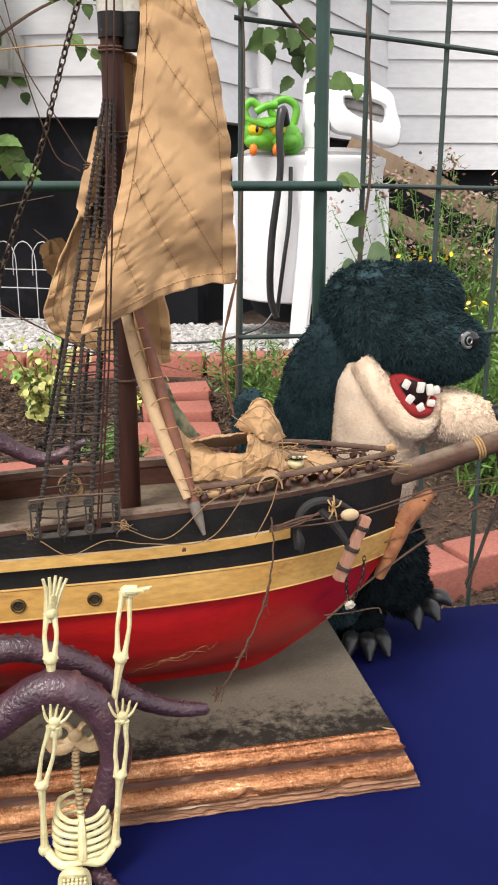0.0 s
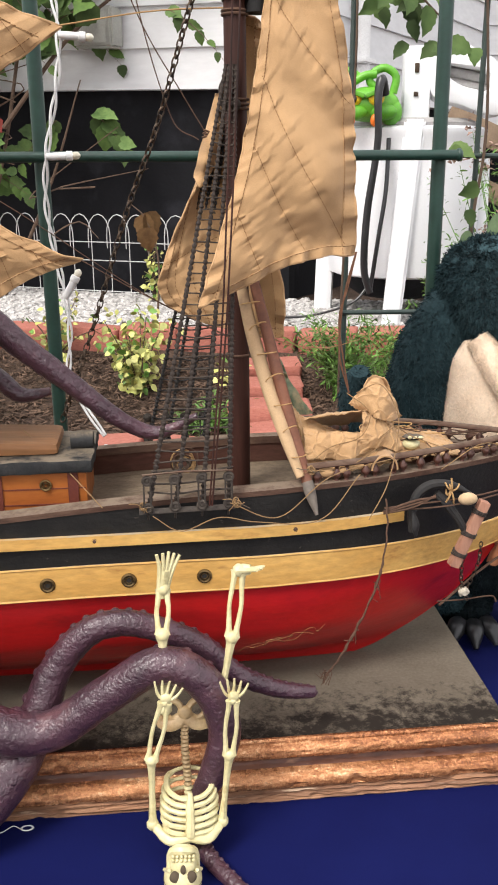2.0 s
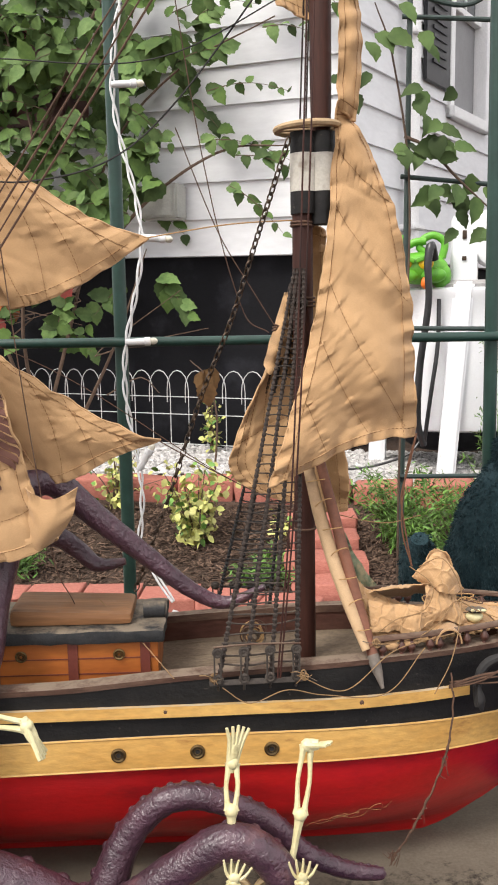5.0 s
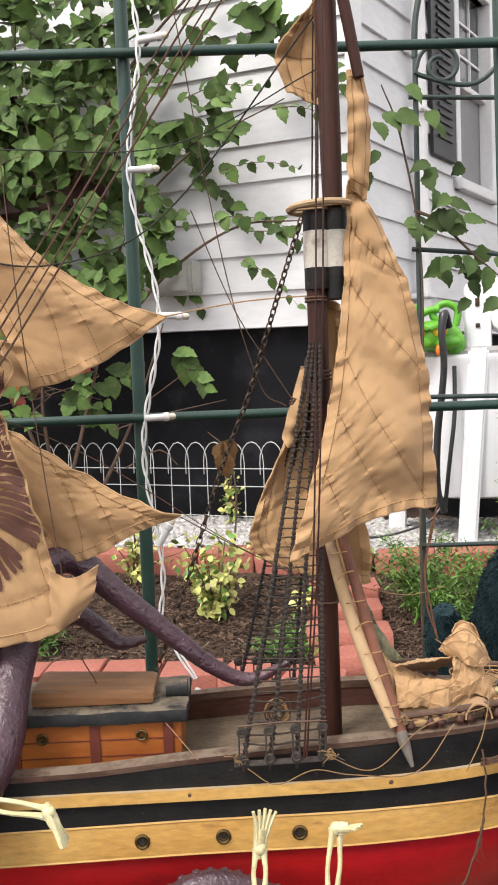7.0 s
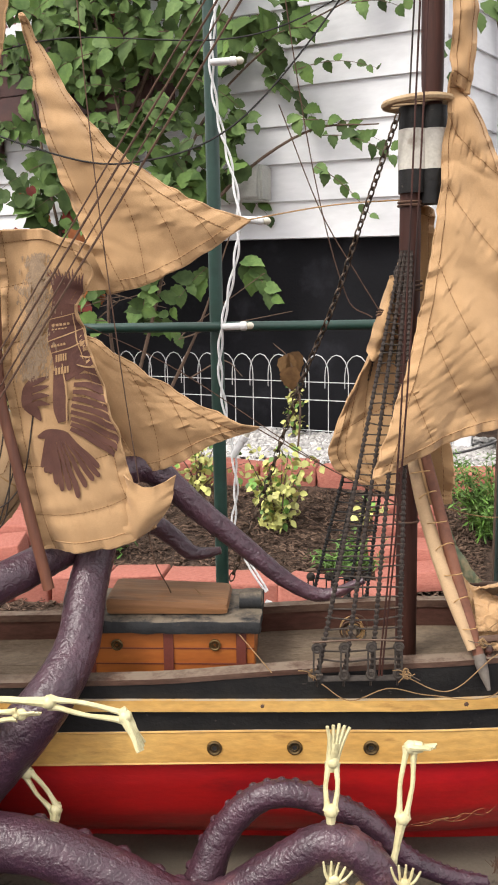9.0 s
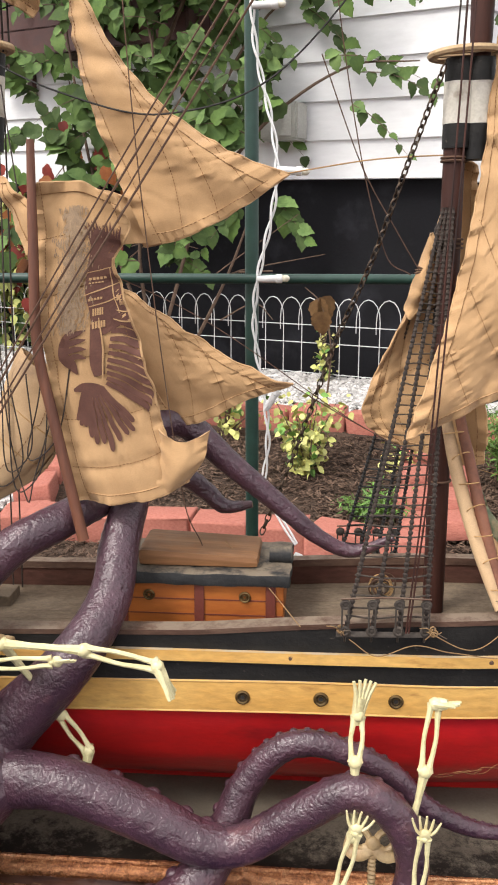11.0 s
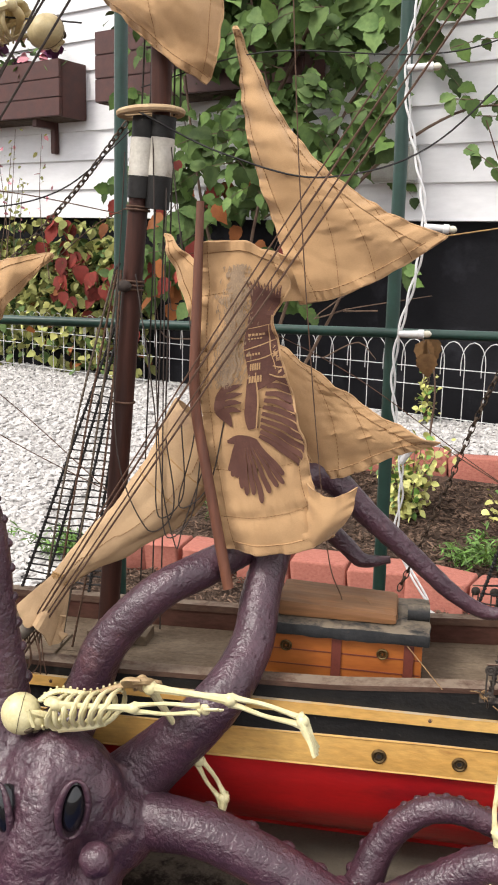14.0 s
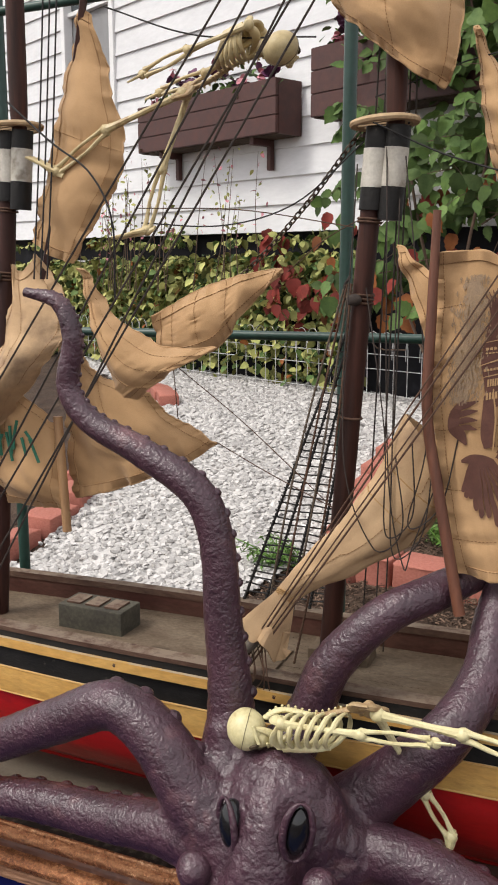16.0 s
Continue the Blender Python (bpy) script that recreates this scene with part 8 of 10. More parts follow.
def fur_pile(src, count, length, seed, mat, parent, comb=(0.25, -0.1, -0.55)):
    """A pile of fine tapering hairs over a body, combed one way in swirls."""
    rnd = np.random.default_rng(seed)
    bmesh.ops.triangulate(src, faces=src.faces)
    tri = np.array([[v.co for v in f.verts] for f in src.faces], float)
    nrm = np.cross(tri[:, 1] - tri[:, 0], tri[:, 2] - tri[:, 0])
    area = np.linalg.norm(nrm, axis=1)
    nrm /= area[:, None] + 1e-12
    pick = rnd.choice(len(tri), count, p=area / area.sum())
    w = rnd.dirichlet((1, 1, 1), count)
    root = (tri[pick] * w[:, :, None]).sum(1)
    n = nrm[pick]
    swirl = np.array([[noise.noise(Vector(q) * 85), noise.noise(Vector(q) * 85 + Vector((9, 3, 1))), noise.noise(Vector(q) * 85 + Vector((2, 7, 5)))] for q in root])
    d = n * 0.62 + np.array(comb) + swirl * 0.7 + rnd.normal(0, 0.24, (count, 3))
    d /= np.linalg.norm(d, axis=1)[:, None]
    side = np.cross(d, rnd.normal(0, 1, (count, 3)))
    side /= np.linalg.norm(side, axis=1)[:, None] + 1e-9
    L = length * rnd.uniform(0.6, 1.25, (count, 1))
    base = Vector(parent.parent["base"]) if parent.parent else Vector(parent["base"])
    wd = length * 0.085
    verts = np.stack([root - n * 0.001 - side * wd, root - n * 0.001 + side * wd, root + d * L * 0.6 + side * wd * 0.7, root + d * L + np.array((0, 0, -0.12)) * L], 1).reshape(-1, 3) - np.array(base)
    k = np.arange(count) * 4
    faces = np.stack([k, k + 1, k + 2, k, k + 2, k + 3], 1).reshape(-1, 3)
    me = bpy.data.meshes.new("fur")
    me.from_pydata(verts.tolist(), [], faces.tolist())
    me.materials.append(mat)
    me.shade_smooth()
    ob = new("fur", me)
    ob.parent = parent
    return tagged(ob, "", kind="stuff")


def build_dinosaur():
    root = thing("dinosaur_puppet", (0.42, 0.16, 0.0), "dark teal plush dinosaur puppet with cream belly and open red mouth", "puppet")

    def plush(name, shape, mat, label, hairs, seed, length=0.0075, amp=0.002, comb=(0.25, -0.1, -0.55)):
        bm = bmesh.new()
        if isinstance(shape, dict):
            blob(bm, shape["at"], shape["lobes"])
        else:
            tube_in(bm, shape[0], shape[1], 40, 30, shape[2] if len(shape) > 2 else 1.0)
        bmesh.ops.recalc_face_normals(bm, faces=bm.faces)
        bm.normal_update()
        for v in bm.verts:
            v.co += v.normal * (noise.noise(v.co * 30) * amp)
        bm.normal_update()
        src = bm.copy()
        ob = part(name, bm, mat, root, label)
        fur_pile(src, hairs, length, seed, mat, ob, comb)
        src.free()
        return ob

    plush("head", dict(at=(0.442, 0.145, 0.432), lobes=(((0.410, 0.165, 0.446), (0.062, 0.054, 0.052)), ((0.490, 0.116, 0.400), (0.042, 0.044, 0.038)), ((0.474, 0.142, 0.458), (0.034, 0.036, 0.034)), ((0.412, 0.136, 0.412), (0.050, 0.044, 0.038)), ((0.452, 0.116, 0.402), (0.050, 0.042, 0.036)), ((0.448, 0.150, 0.452), (0.040, 0.038, 0.038)))), FUR, "dark teal plush head", 70000, 1, 0.0075)
    plush("neck", ([(0.372, 0.205, 0.03), (0.352, 0.205, 0.14), (0.347, 0.200, 0.26), (0.366, 0.185, 0.36), (0.405, 0.17, 0.42)], [0.080, 0.074, 0.057, 0.056, 0.052]), FUR, "dark teal plush back and neck", 52000, 2, 0.0060, 0.003)
    plush("belly", ([(0.412, 0.175, 0.185), (0.412, 0.158, 0.225), (0.408, 0.142, 0.29), (0.398, 0.138, 0.36), (0.392, 0.142, 0.385)], [0.040, 0.058, 0.054, 0.044, 0.030]), FUR_CREAM, "cream plush throat and belly", 34000, 3, 0.0026, 0.003)
    plush("arm", ([(0.455, 0.14, 0.300), (0.485, 0.105, 0.318), (0.512, 0.085, 0.312), (0.532, 0.08, 0.290)], [0.026, 0.032, 0.030, 0.022]), FUR_CREAM, "cream plush forearm", 12000, 4, 0.0055, 0.003)
    plush("lower_jaw", ([(0.378, 0.108, 0.388), (0.392, 0.094, 0.362), (0.408, 0.082, 0.336), (0.430, 0.074, 0.314), (0.452, 0.078, 0.320), (0.464, 0.088, 0.342)], [0.015, 0.016, 0.016, 0.015, 0.012, 0.008]), FUR_CREAM, "cream plush lower jaw", 14000, 5, 0.0030, 0.002)
    plush("leg", ([(0.415, 0.20, 0.16), (0.435, 0.165, 0.10), (0.43, 0.14, 0.05)], [0.064, 0.060, 0.042]), FUR_BLACK, "dark plush leg", 12000, 6)
    plush("foot", ([(0.412, 0.18, 0.030), (0.405, 0.148, 0.026), (0.398, 0.122, 0.022)], [0.036, 0.036, 0.024], 0.6), FUR_BLACK, "dark plush foot", 5000, 7, 0.005)
    plush("foot", ([(0.465, 0.185, 0.060), (0.475, 0.155, 0.052), (0.480, 0.135, 0.045)], [0.032, 0.034, 0.024], 0.7), FUR_BLACK, "dark plush foot", 5000, 8, 0.005)
    plush("tail", ([(0.36, 0.23, 0.06), (0.32, 0.26, 0.10), (0.275, 0.25, 0.285), (0.27, 0.23, 0.325)], [0.05, 0.04, 0.026, 0.012]), FUR, "dark plush tail", 6000, 9)
    for (a, b) in (((0.380, 0.112, 0.020), (0.366, 0.086, 0.008)), ((0.398, 0.106, 0.020), (0.392, 0.076, 0.006)), ((0.416, 0.112, 0.020), (0.420, 0.082, 0.006)), ((0.470, 0.128, 0.044), (0.466, 0.100, 0.030)), ((0.488, 0.128, 0.048), (0.494, 0.100, 0.040)), ((0.500, 0.142, 0.052), (0.522, 0.122, 0.050))):
        part("claw", tube([a, (Vector(a) + Vector(b)) / 2 + Vector((0, 0, 0.006)), b], [0.013, 0.011, 0.003], 10, 10), HOSE, root, "shiny black vinyl claw")
    for k in range(3):
        a = Vector((0.532, 0.075, 0.322 - 0.018 * k))
        part("claw", tube([a, a + Vector((0.014, -0.012, 0.004)), a + Vector((0.022, -0.022, -0.016))], [0.011, 0.011, 0.003], 10, 10), HOSE, root, "shiny black vinyl claw")
    # open mouth: red lining set inside the jaw, teeth of felt
    bm = bmesh.new()
    ball(bm, (0.432, 0.096, 0.350), (0.030, 0.018, 0.024), 24, 16, Matrix.Rotation(radians(38), 4, "Y"))
    tube_in(bm, [(0.408, 0.082, 0.370), (0.416, 0.074, 0.350), (0.431, 0.067, 0.334), (0.447, 0.068, 0.333), (0.458, 0.076, 0.347)], [0.004, 0.0060, 0.0068, 0.0060, 0.004], 30, 12)
    mouth = part("mouth", bm, FELT_RED, root, "red felt mouth lining")
    bm = bmesh.new()
    ball(bm, (0.434, 0.083, 0.353), (0.020, 0.008, 0.014), 16, 10, Matrix.Rotation(radians(30), 4, "Y"))
    part("throat", bm, surface("dark_throat", (0.03, 0.004, 0.005), (0.02, 0.003, 0.004), 0.9, 40, 0), mouth)
    for (u, z, h, tilt, v) in ((0.421, 0.372, -0.013, 24, 0.071), (0.4385, 0.369, -0.015, 8, 0.069), (0.450, 0.366, -0.016, -6, 0.070), (0.459, 0.362, -0.011, -14, 0.074), (0.4245, 0.343, 0.012, 38, 0.066), (0.4365, 0.333, 0.012, 62, 0.063), (0.450, 0.338, 0.011, 100, 0.064)):
        bm = bmesh.new()
        block(bm, (-0.0043, -0.003, -abs(h) * 0.42), (0.0043, 0.003, abs(h) * 0.42), 0.0022, m=Matrix.Translation((u, v, z + h / 2)) @ Matrix.Rotation(radians(tilt), 4, "Y"))
        for q in bm.verts:
            q.co += Vector((smooth_noise(*q.co, 200), 0, smooth_noise(*(q.co + Vector((3, 1, 4))), 200))) * 0.0012
        part("tooth", bm, FELT_WHITE, mouth, "white felt tooth")
    # eye and nostril buttons
    m = axis((0.492, 0.067, 0.4150), (0.509, 0.023, 0.420))
    bm = bmesh.new()
    torus(bm, m, 0.0080, 0.0024, 20, 8)
    torus(bm, m @ Matrix.Translation((0.0, 0.0, 0.003)), 0.0040, 0.0010, 14, 6)
    ring = part("eye_ring", bm, surface("clear_plastic_ring", (0.16, 0.165, 0.165), (0.10, 0.105, 0.105), 0.12, 40, 0, coat=1), root, "clear glossy plastic eye rim")
    bm = bmesh.new()
    ball(bm, m @ Vector((0.003, 0, -0.002)), (0.0135, 0.005, 0.0115), 18, 12)
    part("pupil", bm, EYE_BLACK, ring)
    bm = bmesh.new()
    ball(bm, (0.402, 0.1125, 0.452), (0.010, 0.005, 0.005), 14, 10)
    part("eye_socket", bm, surface("dark_red_plastic", (0.06, 0.004, 0.012), (0.09, 0.006, 0.016), 0.2, 40, 0), root, "dark red eye deep in the fur")
    # felt spines
    for (u, v, z, s) in ((0.416, 0.165, 0.503, 0.62), (0.384, 0.178, 0.490, 0.42)):
        grid = []
        for i in range(9):
            t = i / 8
            grid.append([(u - 0.022 * s + 0.05 * s * t, v + 0.006 * (k - 1), z - 0.006 + (0.040 * s * math.sin(math.pi * t ** 0.7)) * (k / 2)) for k in range(3)])
        bm = bmesh.new()
        sheet(bm, grid, 0.004)
        part("back_spine", bm, FELT_GREEN, root, "sage green felt back spine")


build_dinosaur()


# ---- steel trellis behind the table, string lights ----
def ground_local(u, v):
    p = FRAME @ Vector((u, v, 0))
    return ground_z(p.x, p.y) - 0.745


def build_trellis():
    root = thing("trellis", (-0.2, 0.24, ground_local(-0.2, 0.24)), "dark green steel garden trellis behind the ship", "trellis")
    for u, lean in ((-0.107, -0.004), (0.367, -0.006), (-0.468, 0.006), (-0.99, 0.0)):
        part("post", tube([(u, 0.24, ground_local(u, 0.24) - 0.05), (u + lean, 0.24, 0.6), (u + lean * 2.2, 0.24, 1.75)], 0.0085, 10, 12), GREEN_STEEL, root, "dark green coated steel post")
    for z, ua, ub in ((0.587, -1.3, 0.381), (1.034, -1.3, 0.60), (0.12, -1.3, 0.42)):
        part("crossbar", tube([(ua, 0.226, z - 0.002), (-0.4, 0.226, z - 0.001), (ub, 0.226, z)], 0.0062, 12, 12), GREEN_STEEL, root, "dark green steel crossbar")
    for z, ub in ((0.587, 0.381),):
        bm = bmesh.new()
        ball(bm, (ub, 0.226, z), (0.005, 0.0078, 0.0078), 12, 8)
        part("end_cap", bm, GREEN_STEEL, root)
    return root


build_trellis()


def build_arch():
    root = thing("arch_trellis", (0.5, 0.6, ground_local(0.5, 0.6)), "thin grey-green metal garden arch with scrollwork", "garden arch")
    v = 0.6
    for u, ut in ((0.321, 0.330), (0.5325, 0.538), (0.667, 0.674), (0.78, 0.79)):
        part("rod", tube([(u, v, ground_local(u, v) - 0.05), (ut, v, 0.85), (ut + 0.002, v, 1.17)], 0.0046, 8, 8), GREEN_ROD, root)
    for (za, zb, ua, ub) in ((0.838, 0.795, 0.318, 0.80), (0.592, 0.583, 0.318, 0.80), (1.085, 1.07, 0.318, 0.80), (0.34, 0.335, 0.318, 0.80)):
        part("rung", tube([(ua, v - 0.006, za), (ub, v - 0.006, zb)], 0.004, 4, 8), GREEN_ROD, root)
    part("arch", tube([(0.331, v, 1.15), (0.335, v, 1.22), (0.36, v, 1.30), (0.42, v, 1.37), (0.56, v, 1.41)], 0.0052, 20, 8), GREEN_ROD, root)
    pts = []
    for k in range(26):
        a = radians(60 + k * 20)
        r = 0.012 + 0.0011 * k
        pts.append((0.372 + r * math.cos(a), v - 0.004, 1.135 + r * math.sin(a)))
    pts += [(0.43, v - 0.004, 1.105), (0.50, v - 0.004, 1.17)]
    part("scroll", tube(pts, 0.004, 60, 8), GREEN_ROD, root, "curled iron scroll")
    return root


build_arch()


def build_string_lights():
    root = thing("string_lights", (-0.107, 0.225, 0.30), "white twisted string of small clear garden lights", "string lights")
    wind = []
    for k in range(150):
        z = 1.5 - 1.15 * k / 149
        wind.append((-0.098 + 0.012 * math.sin(z * 19 + 0.6) - 0.006 * math.sin(z * 7), 0.215 - 0.006 * math.cos(z * 19), z))
    wind += [(-0.092, 0.20, 0.33), (-0.07, 0.17, 0.30), (-0.05, 0.15, 0.275)]
    for ph in (0, math.pi):
        bm = bmesh.new()
        c = spline(wind, 700)
        sweep(bm, [(p[0] + 0.0024 * math.cos(k * 0.15 + ph), p[1] + 0.0024 * math.sin(k * 0.15 + ph), p[2]) for k, p in enumerate(c)], 0.00145, 6)
        part("wire", bm, PVC, root, "white insulated wire")
    for z, a in ((1.195, 8), (1.04, -10), (0.888, -2), (0.712, 4), (0.5865, -2), (0.428, -60), (0.262, 28)):
        u0 = -0.098 + 0.012 * math.sin(z * 19 + 0.6) - 0.006 * math.sin(z * 7)
        if z < 0.3:
            u0 = -0.052
        m = Matrix.Translation((u0, 0.208 if z > 0.3 else 0.15, z)) @ Matrix.Rotation(radians(a), 4, "Y") @ Matrix.Rotation(radians(90), 4, "Y")
        bm = bmesh.new()
        lathe(bm, [(0.0034, 0), (0.0042, 0.004), (0.0044, 0.022), (0.0054, 0.023), (0.0054, 0.029), (0.0036, 0.030)], m, 12)
        sock = part("socket", bm, PVC, root, "white bulb socket")
        bm = bmesh.new()
        lathe(bm, [(0.0034, 0.028), (0.0044, 0.033), (0.0040, 0.036), (0.0012, 0.0385)], m, 12)
        part("bulb", bm, GLASS_BULB, sock, "small clear bulb")
    return root


build_string_lights()


# ---- garden: loose things are heaped into plain vertex lists for speed ----
class Heap:
    def __init__(self):
        self.v, self.f, self.m = [], [], []

    def add(self, verts, faces, mat=0):
        k = len(self.v)
        self.v += [tuple(p) for p in verts]
        self.f += [tuple(i + k for i in f) for f in faces]
        self.m += [mat] * len(faces)

    def mesh(self, name, materials):
        me = bpy.data.meshes.new(name)
        me.from_pydata(self.v, [], self.f)
        for mt in materials:
            me.materials.append(mt)
        me.polygons.foreach_set("material_index", self.m)
        me.shade_smooth()
        me.update()
        return me


LEAF_OUTLINE = ((0, 0, 0), (0.22, 0.16, 0.05), (0.34, 0.42, 0.06), (0.22, 0.74, 0.03), (0, 1.0, -0.08), (-0.22, 0.74, 0.03), (-0.34, 0.42, 0.06), (-0.22, 0.16, 0.05), (0, 0.40, 0.0), (0, 0.72, -0.02))
LEAF_FACES = ((0, 1, 8), (1, 2, 8), (2, 3, 9, 8), (3, 4, 9), (4, 5, 9), (5, 6, 8, 9), (6, 7, 8), (7, 0, 8))


BROAD_OUTLINE = ((0, 0, 0), (0.24, 0.02, 0.05), (0.40, 0.22, 0.07), (0.37, 0.33, 0.06), (0.41, 0.44, 0.06), (0.30, 0.56, 0.05), (0.29, 0.68, 0.04), (0.15, 0.80, 0.01), (0, 1.0, -0.10),
                 (-0.15, 0.80, 0.01), (-0.29, 0.68, 0.04), (-0.30, 0.56, 0.05), (-0.41, 0.44, 0.06), (-0.37, 0.33, 0.06), (-0.40, 0.22, 0.07), (-0.24, 0.02, 0.05), (0, 0.30, 0.0), (0, 0.62, -0.02))
BROAD_FACES = ((0, 1, 16), (1, 2, 3, 16), (3, 4, 5, 17, 16), (5, 6, 7, 17), (7, 8, 17), (8, 9, 17), (9, 10, 11, 17), (11, 12, 13, 16, 17), (13, 14, 15, 16), (15, 0, 16))


def broad_leaf(heap, p, size, rnd, aim, mat=0):
    """A toothed heart-shaped leaf that hangs from p along aim, its face turned outwards."""
    d = aim.normalized()
    face = Vector((rnd.gauss(0.1, 0.45), -1.0, rnd.gauss(0.45, 0.4)))
    z = (face - d * face.dot(d)).normalized()
    x = d.cross(z)
    curl, width = rnd.uniform(-0.12, 0.25), rnd.uniform(0.8, 1.12)
    heap.add([Vector(p) + (x * a * width + d * b + z * (c - curl * b * b)) * size for a, b, c in BROAD_OUTLINE], BROAD_FACES, mat)


def spray(heap, dark, wood, p, run, count, size, rnd, share=0.6):
    """A thin twig from p along run that bends under its leaves, which stand on it in turn left and right."""
    p, run = Vector(p), Vector(run)
    pts = [p + run * t + Vector((0, 0, -0.35 * run.length * t * t)) for t in (0, 0.33, 0.66, 1.0)]
    tube_in(wood, pts, [0.0035, 0.0028, 0.002, 0.001], 8, 4)
    c = spline(pts, count)
    side = run.cross(Vector((0, 1, 0))).normalized() if run.cross(Vector((0, 1, 0))).length > 1e-6 else Vector((1, 0, 0))
    for k, q in enumerate(c):
        s = -1 if k % 2 else 1
        aim = run.normalized() * 0.55 + side * s * rnd.uniform(0.35, 0.9) + Vector((rnd.gauss(0, .2), rnd.gauss(-0.1, .2), rnd.gauss(-0.55, .25)))
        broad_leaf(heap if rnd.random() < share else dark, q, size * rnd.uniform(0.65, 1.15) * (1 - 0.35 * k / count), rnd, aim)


def leaf(heap, p, size, rnd, droop=0.4, mat=0, aim=None, width=1.0):
    d = aim if aim is not None else Vector((rnd.uniform(-1, 1), rnd.uniform(-1, 0.6), rnd.uniform(-1, 0.5) - droop))
    d = d.normalized()
    m = d.to_track_quat("Y", "Z").to_matrix() @ Matrix.Rotation(rnd.uniform(-1.1, 1.1), 3, "Y")
    curl = rnd.uniform(-0.1, 0.22)
    heap.add([Vector(p) + m @ (Vector((x * width, y, z - curl * y * y)) * size) for x, y, z in LEAF_OUTLINE], LEAF_FACES, mat)


def foliage_part(name, heap, mats, root, label=""):
    me = heap.mesh(name, mats)
    base = Vector(root["base"])
    me.transform(Matrix.Translation(-base))
    ob = new(name, me)
    ob.parent = root
    return tagged(ob, label, kind="stuff")


def wp(s, z, out):
    return wall_point(CORNER, WALL_A, s, z, out)


def build_wall_shrub():
    """Tall leafy shrub trained up the long wall."""
    b = wp(2.1, ground_z(0, 5), 0.45)
    root = thing("wall_shrub", b, "tall broad-leaved green shrub against the white wall", "shrub", WORLD)
    rnd = random.Random(21)
    stems = [[(1.7, 0.57), (1.8, 1.3), (1.65, 2.2), (1.9, 3.2), (1.8, 4.2)], [(1.75, 0.57), (1.5, 1.4), (1.25, 2.2), (0.8, 2.6), (0.2, 2.8)], [(1.7, 0.57), (2.1, 1.6), (2.3, 2.6), (2.4, 3.5)],
             [(1.45, 1.5), (1.0, 1.95), (0.55, 2.2), (0.15, 2.2)], [(1.7, 2.3), (1.2, 3.0), (0.7, 3.4), (0.4, 3.5)], [(1.8, 0.57), (2.25, 1.2), (2.5, 1.9)], [(1.6, 0.57), (1.2, 1.2), (0.95, 1.7)]]
    for k, st in enumerate(stems):
        pts = [wp(s, z, 0.38 + 0.06 * math.sin(3 * k + i)) for i, (s, z) in enumerate(st)]
        part("trunk", tube(pts, [0.013 * (1 - 0.75 * i / (len(pts) - 1)) for i in range(len(pts))], 20, 7), TWIG, root, "thin brown branching stem")
    heap, heap2, wood = Heap(), Heap(), bmesh.new()
    clumps = [(2.2, 3.3, 0.45, 0.6, 34), (1.7, 3.25, 0.4, 0.5, 32), (1.25, 3.3, 0.3, 0.5, 12), (1.55, 2.65, 0.4, 0.4, 40), (2.15, 2.55, 0.4, 0.45, 36), (1.5, 2.1, 0.35, 0.3, 22), (2.05, 1.95, 0.4, 0.3, 22), (1.1, 2.5, 0.25, 0.25, 11),
              (0.95, 2.05, 0.2, 0.15, 5), (0.75, 2.75, 0.2, 0.15, 6), (0.45, 3.2, 0.25, 0.15, 5), (0.75, 3.4, 0.25, 0.2, 6), (1.15, 1.52, 0.2, 0.15, 3), (1.6, 1.35, 0.25, 0.25, 6), (2.35, 1.5, 0.2, 0.3, 10)]
    for s, z, rs, rz, n in clumps:
        for _ in range(int(n * 0.9)):
            q = wp(s + rnd.gauss(0, rs * 0.6), z + rnd.gauss(0, rz * 0.6), 0.30 + rnd.uniform(-0.2, 0.25))
            ang = rnd.uniform(-0.9, 4.0)
            run = Vector((math.cos(ang), rnd.uniform(-0.5, 0.1), math.sin(ang) * 0.7)) * rnd.uniform(0.22, 0.42)
            spray(heap, heap2, wood, q, run, rnd.randint(6, 10), rnd.uniform(0.10, 0.165), rnd, 0.55)
    # a few long sprays that reach out over the bare wall
    for s, z, du, dz, n in ((0.66, 2.26, 0.55, 0.02, 11), (0.50, 2.02, 0.30, -0.14, 7), (0.62, 2.5, 0.45, 0.12, 9), (0.30, 2.78, 0.28, 0.02, 7), (0.85, 2.9, 0.5, 0.18, 9), (0.46, 2.17, 0.36, 0.0, 8)):
        spray(heap, heap2, wood, wp(s, z, 0.34), (du, -0.12, dz), n, 0.095, rnd, 0.6)
    foliage_part("crown", heap, [LEAF], root, "fresh green toothed leaves in sprays")
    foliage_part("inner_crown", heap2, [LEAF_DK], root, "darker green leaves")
    tagged(part("sprig", wood, TWIG, root, "thin leafy sprigs"), kind="stuff")
    h3 = Heap()
    for s, z, n in ((2.3, 1.66, 24), (2.5, 1.35, 26), (1.95, 1.52, 12), (1.75, 1.70, 9), (2.75, 1.55, 18)):
        for _ in range(n):
            broad_leaf(h3, wp(s + rnd.gauss(0, 0.13), z + rnd.gauss(0, 0.14), 0.42 + rnd.uniform(-0.1, 0.12)), rnd.uniform(0.08, 0.15), rnd, Vector((rnd.gauss(0, .5), -0.2, -0.9)), rnd.choice((0, 0, 1, 2, 2)))
    foliage_part("autumn_leaves", h3, [LEAF_ORANGE, LEAF_RED, LEAF_DK], root, "orange and red turning leaves")
    twigs = bmesh.new()
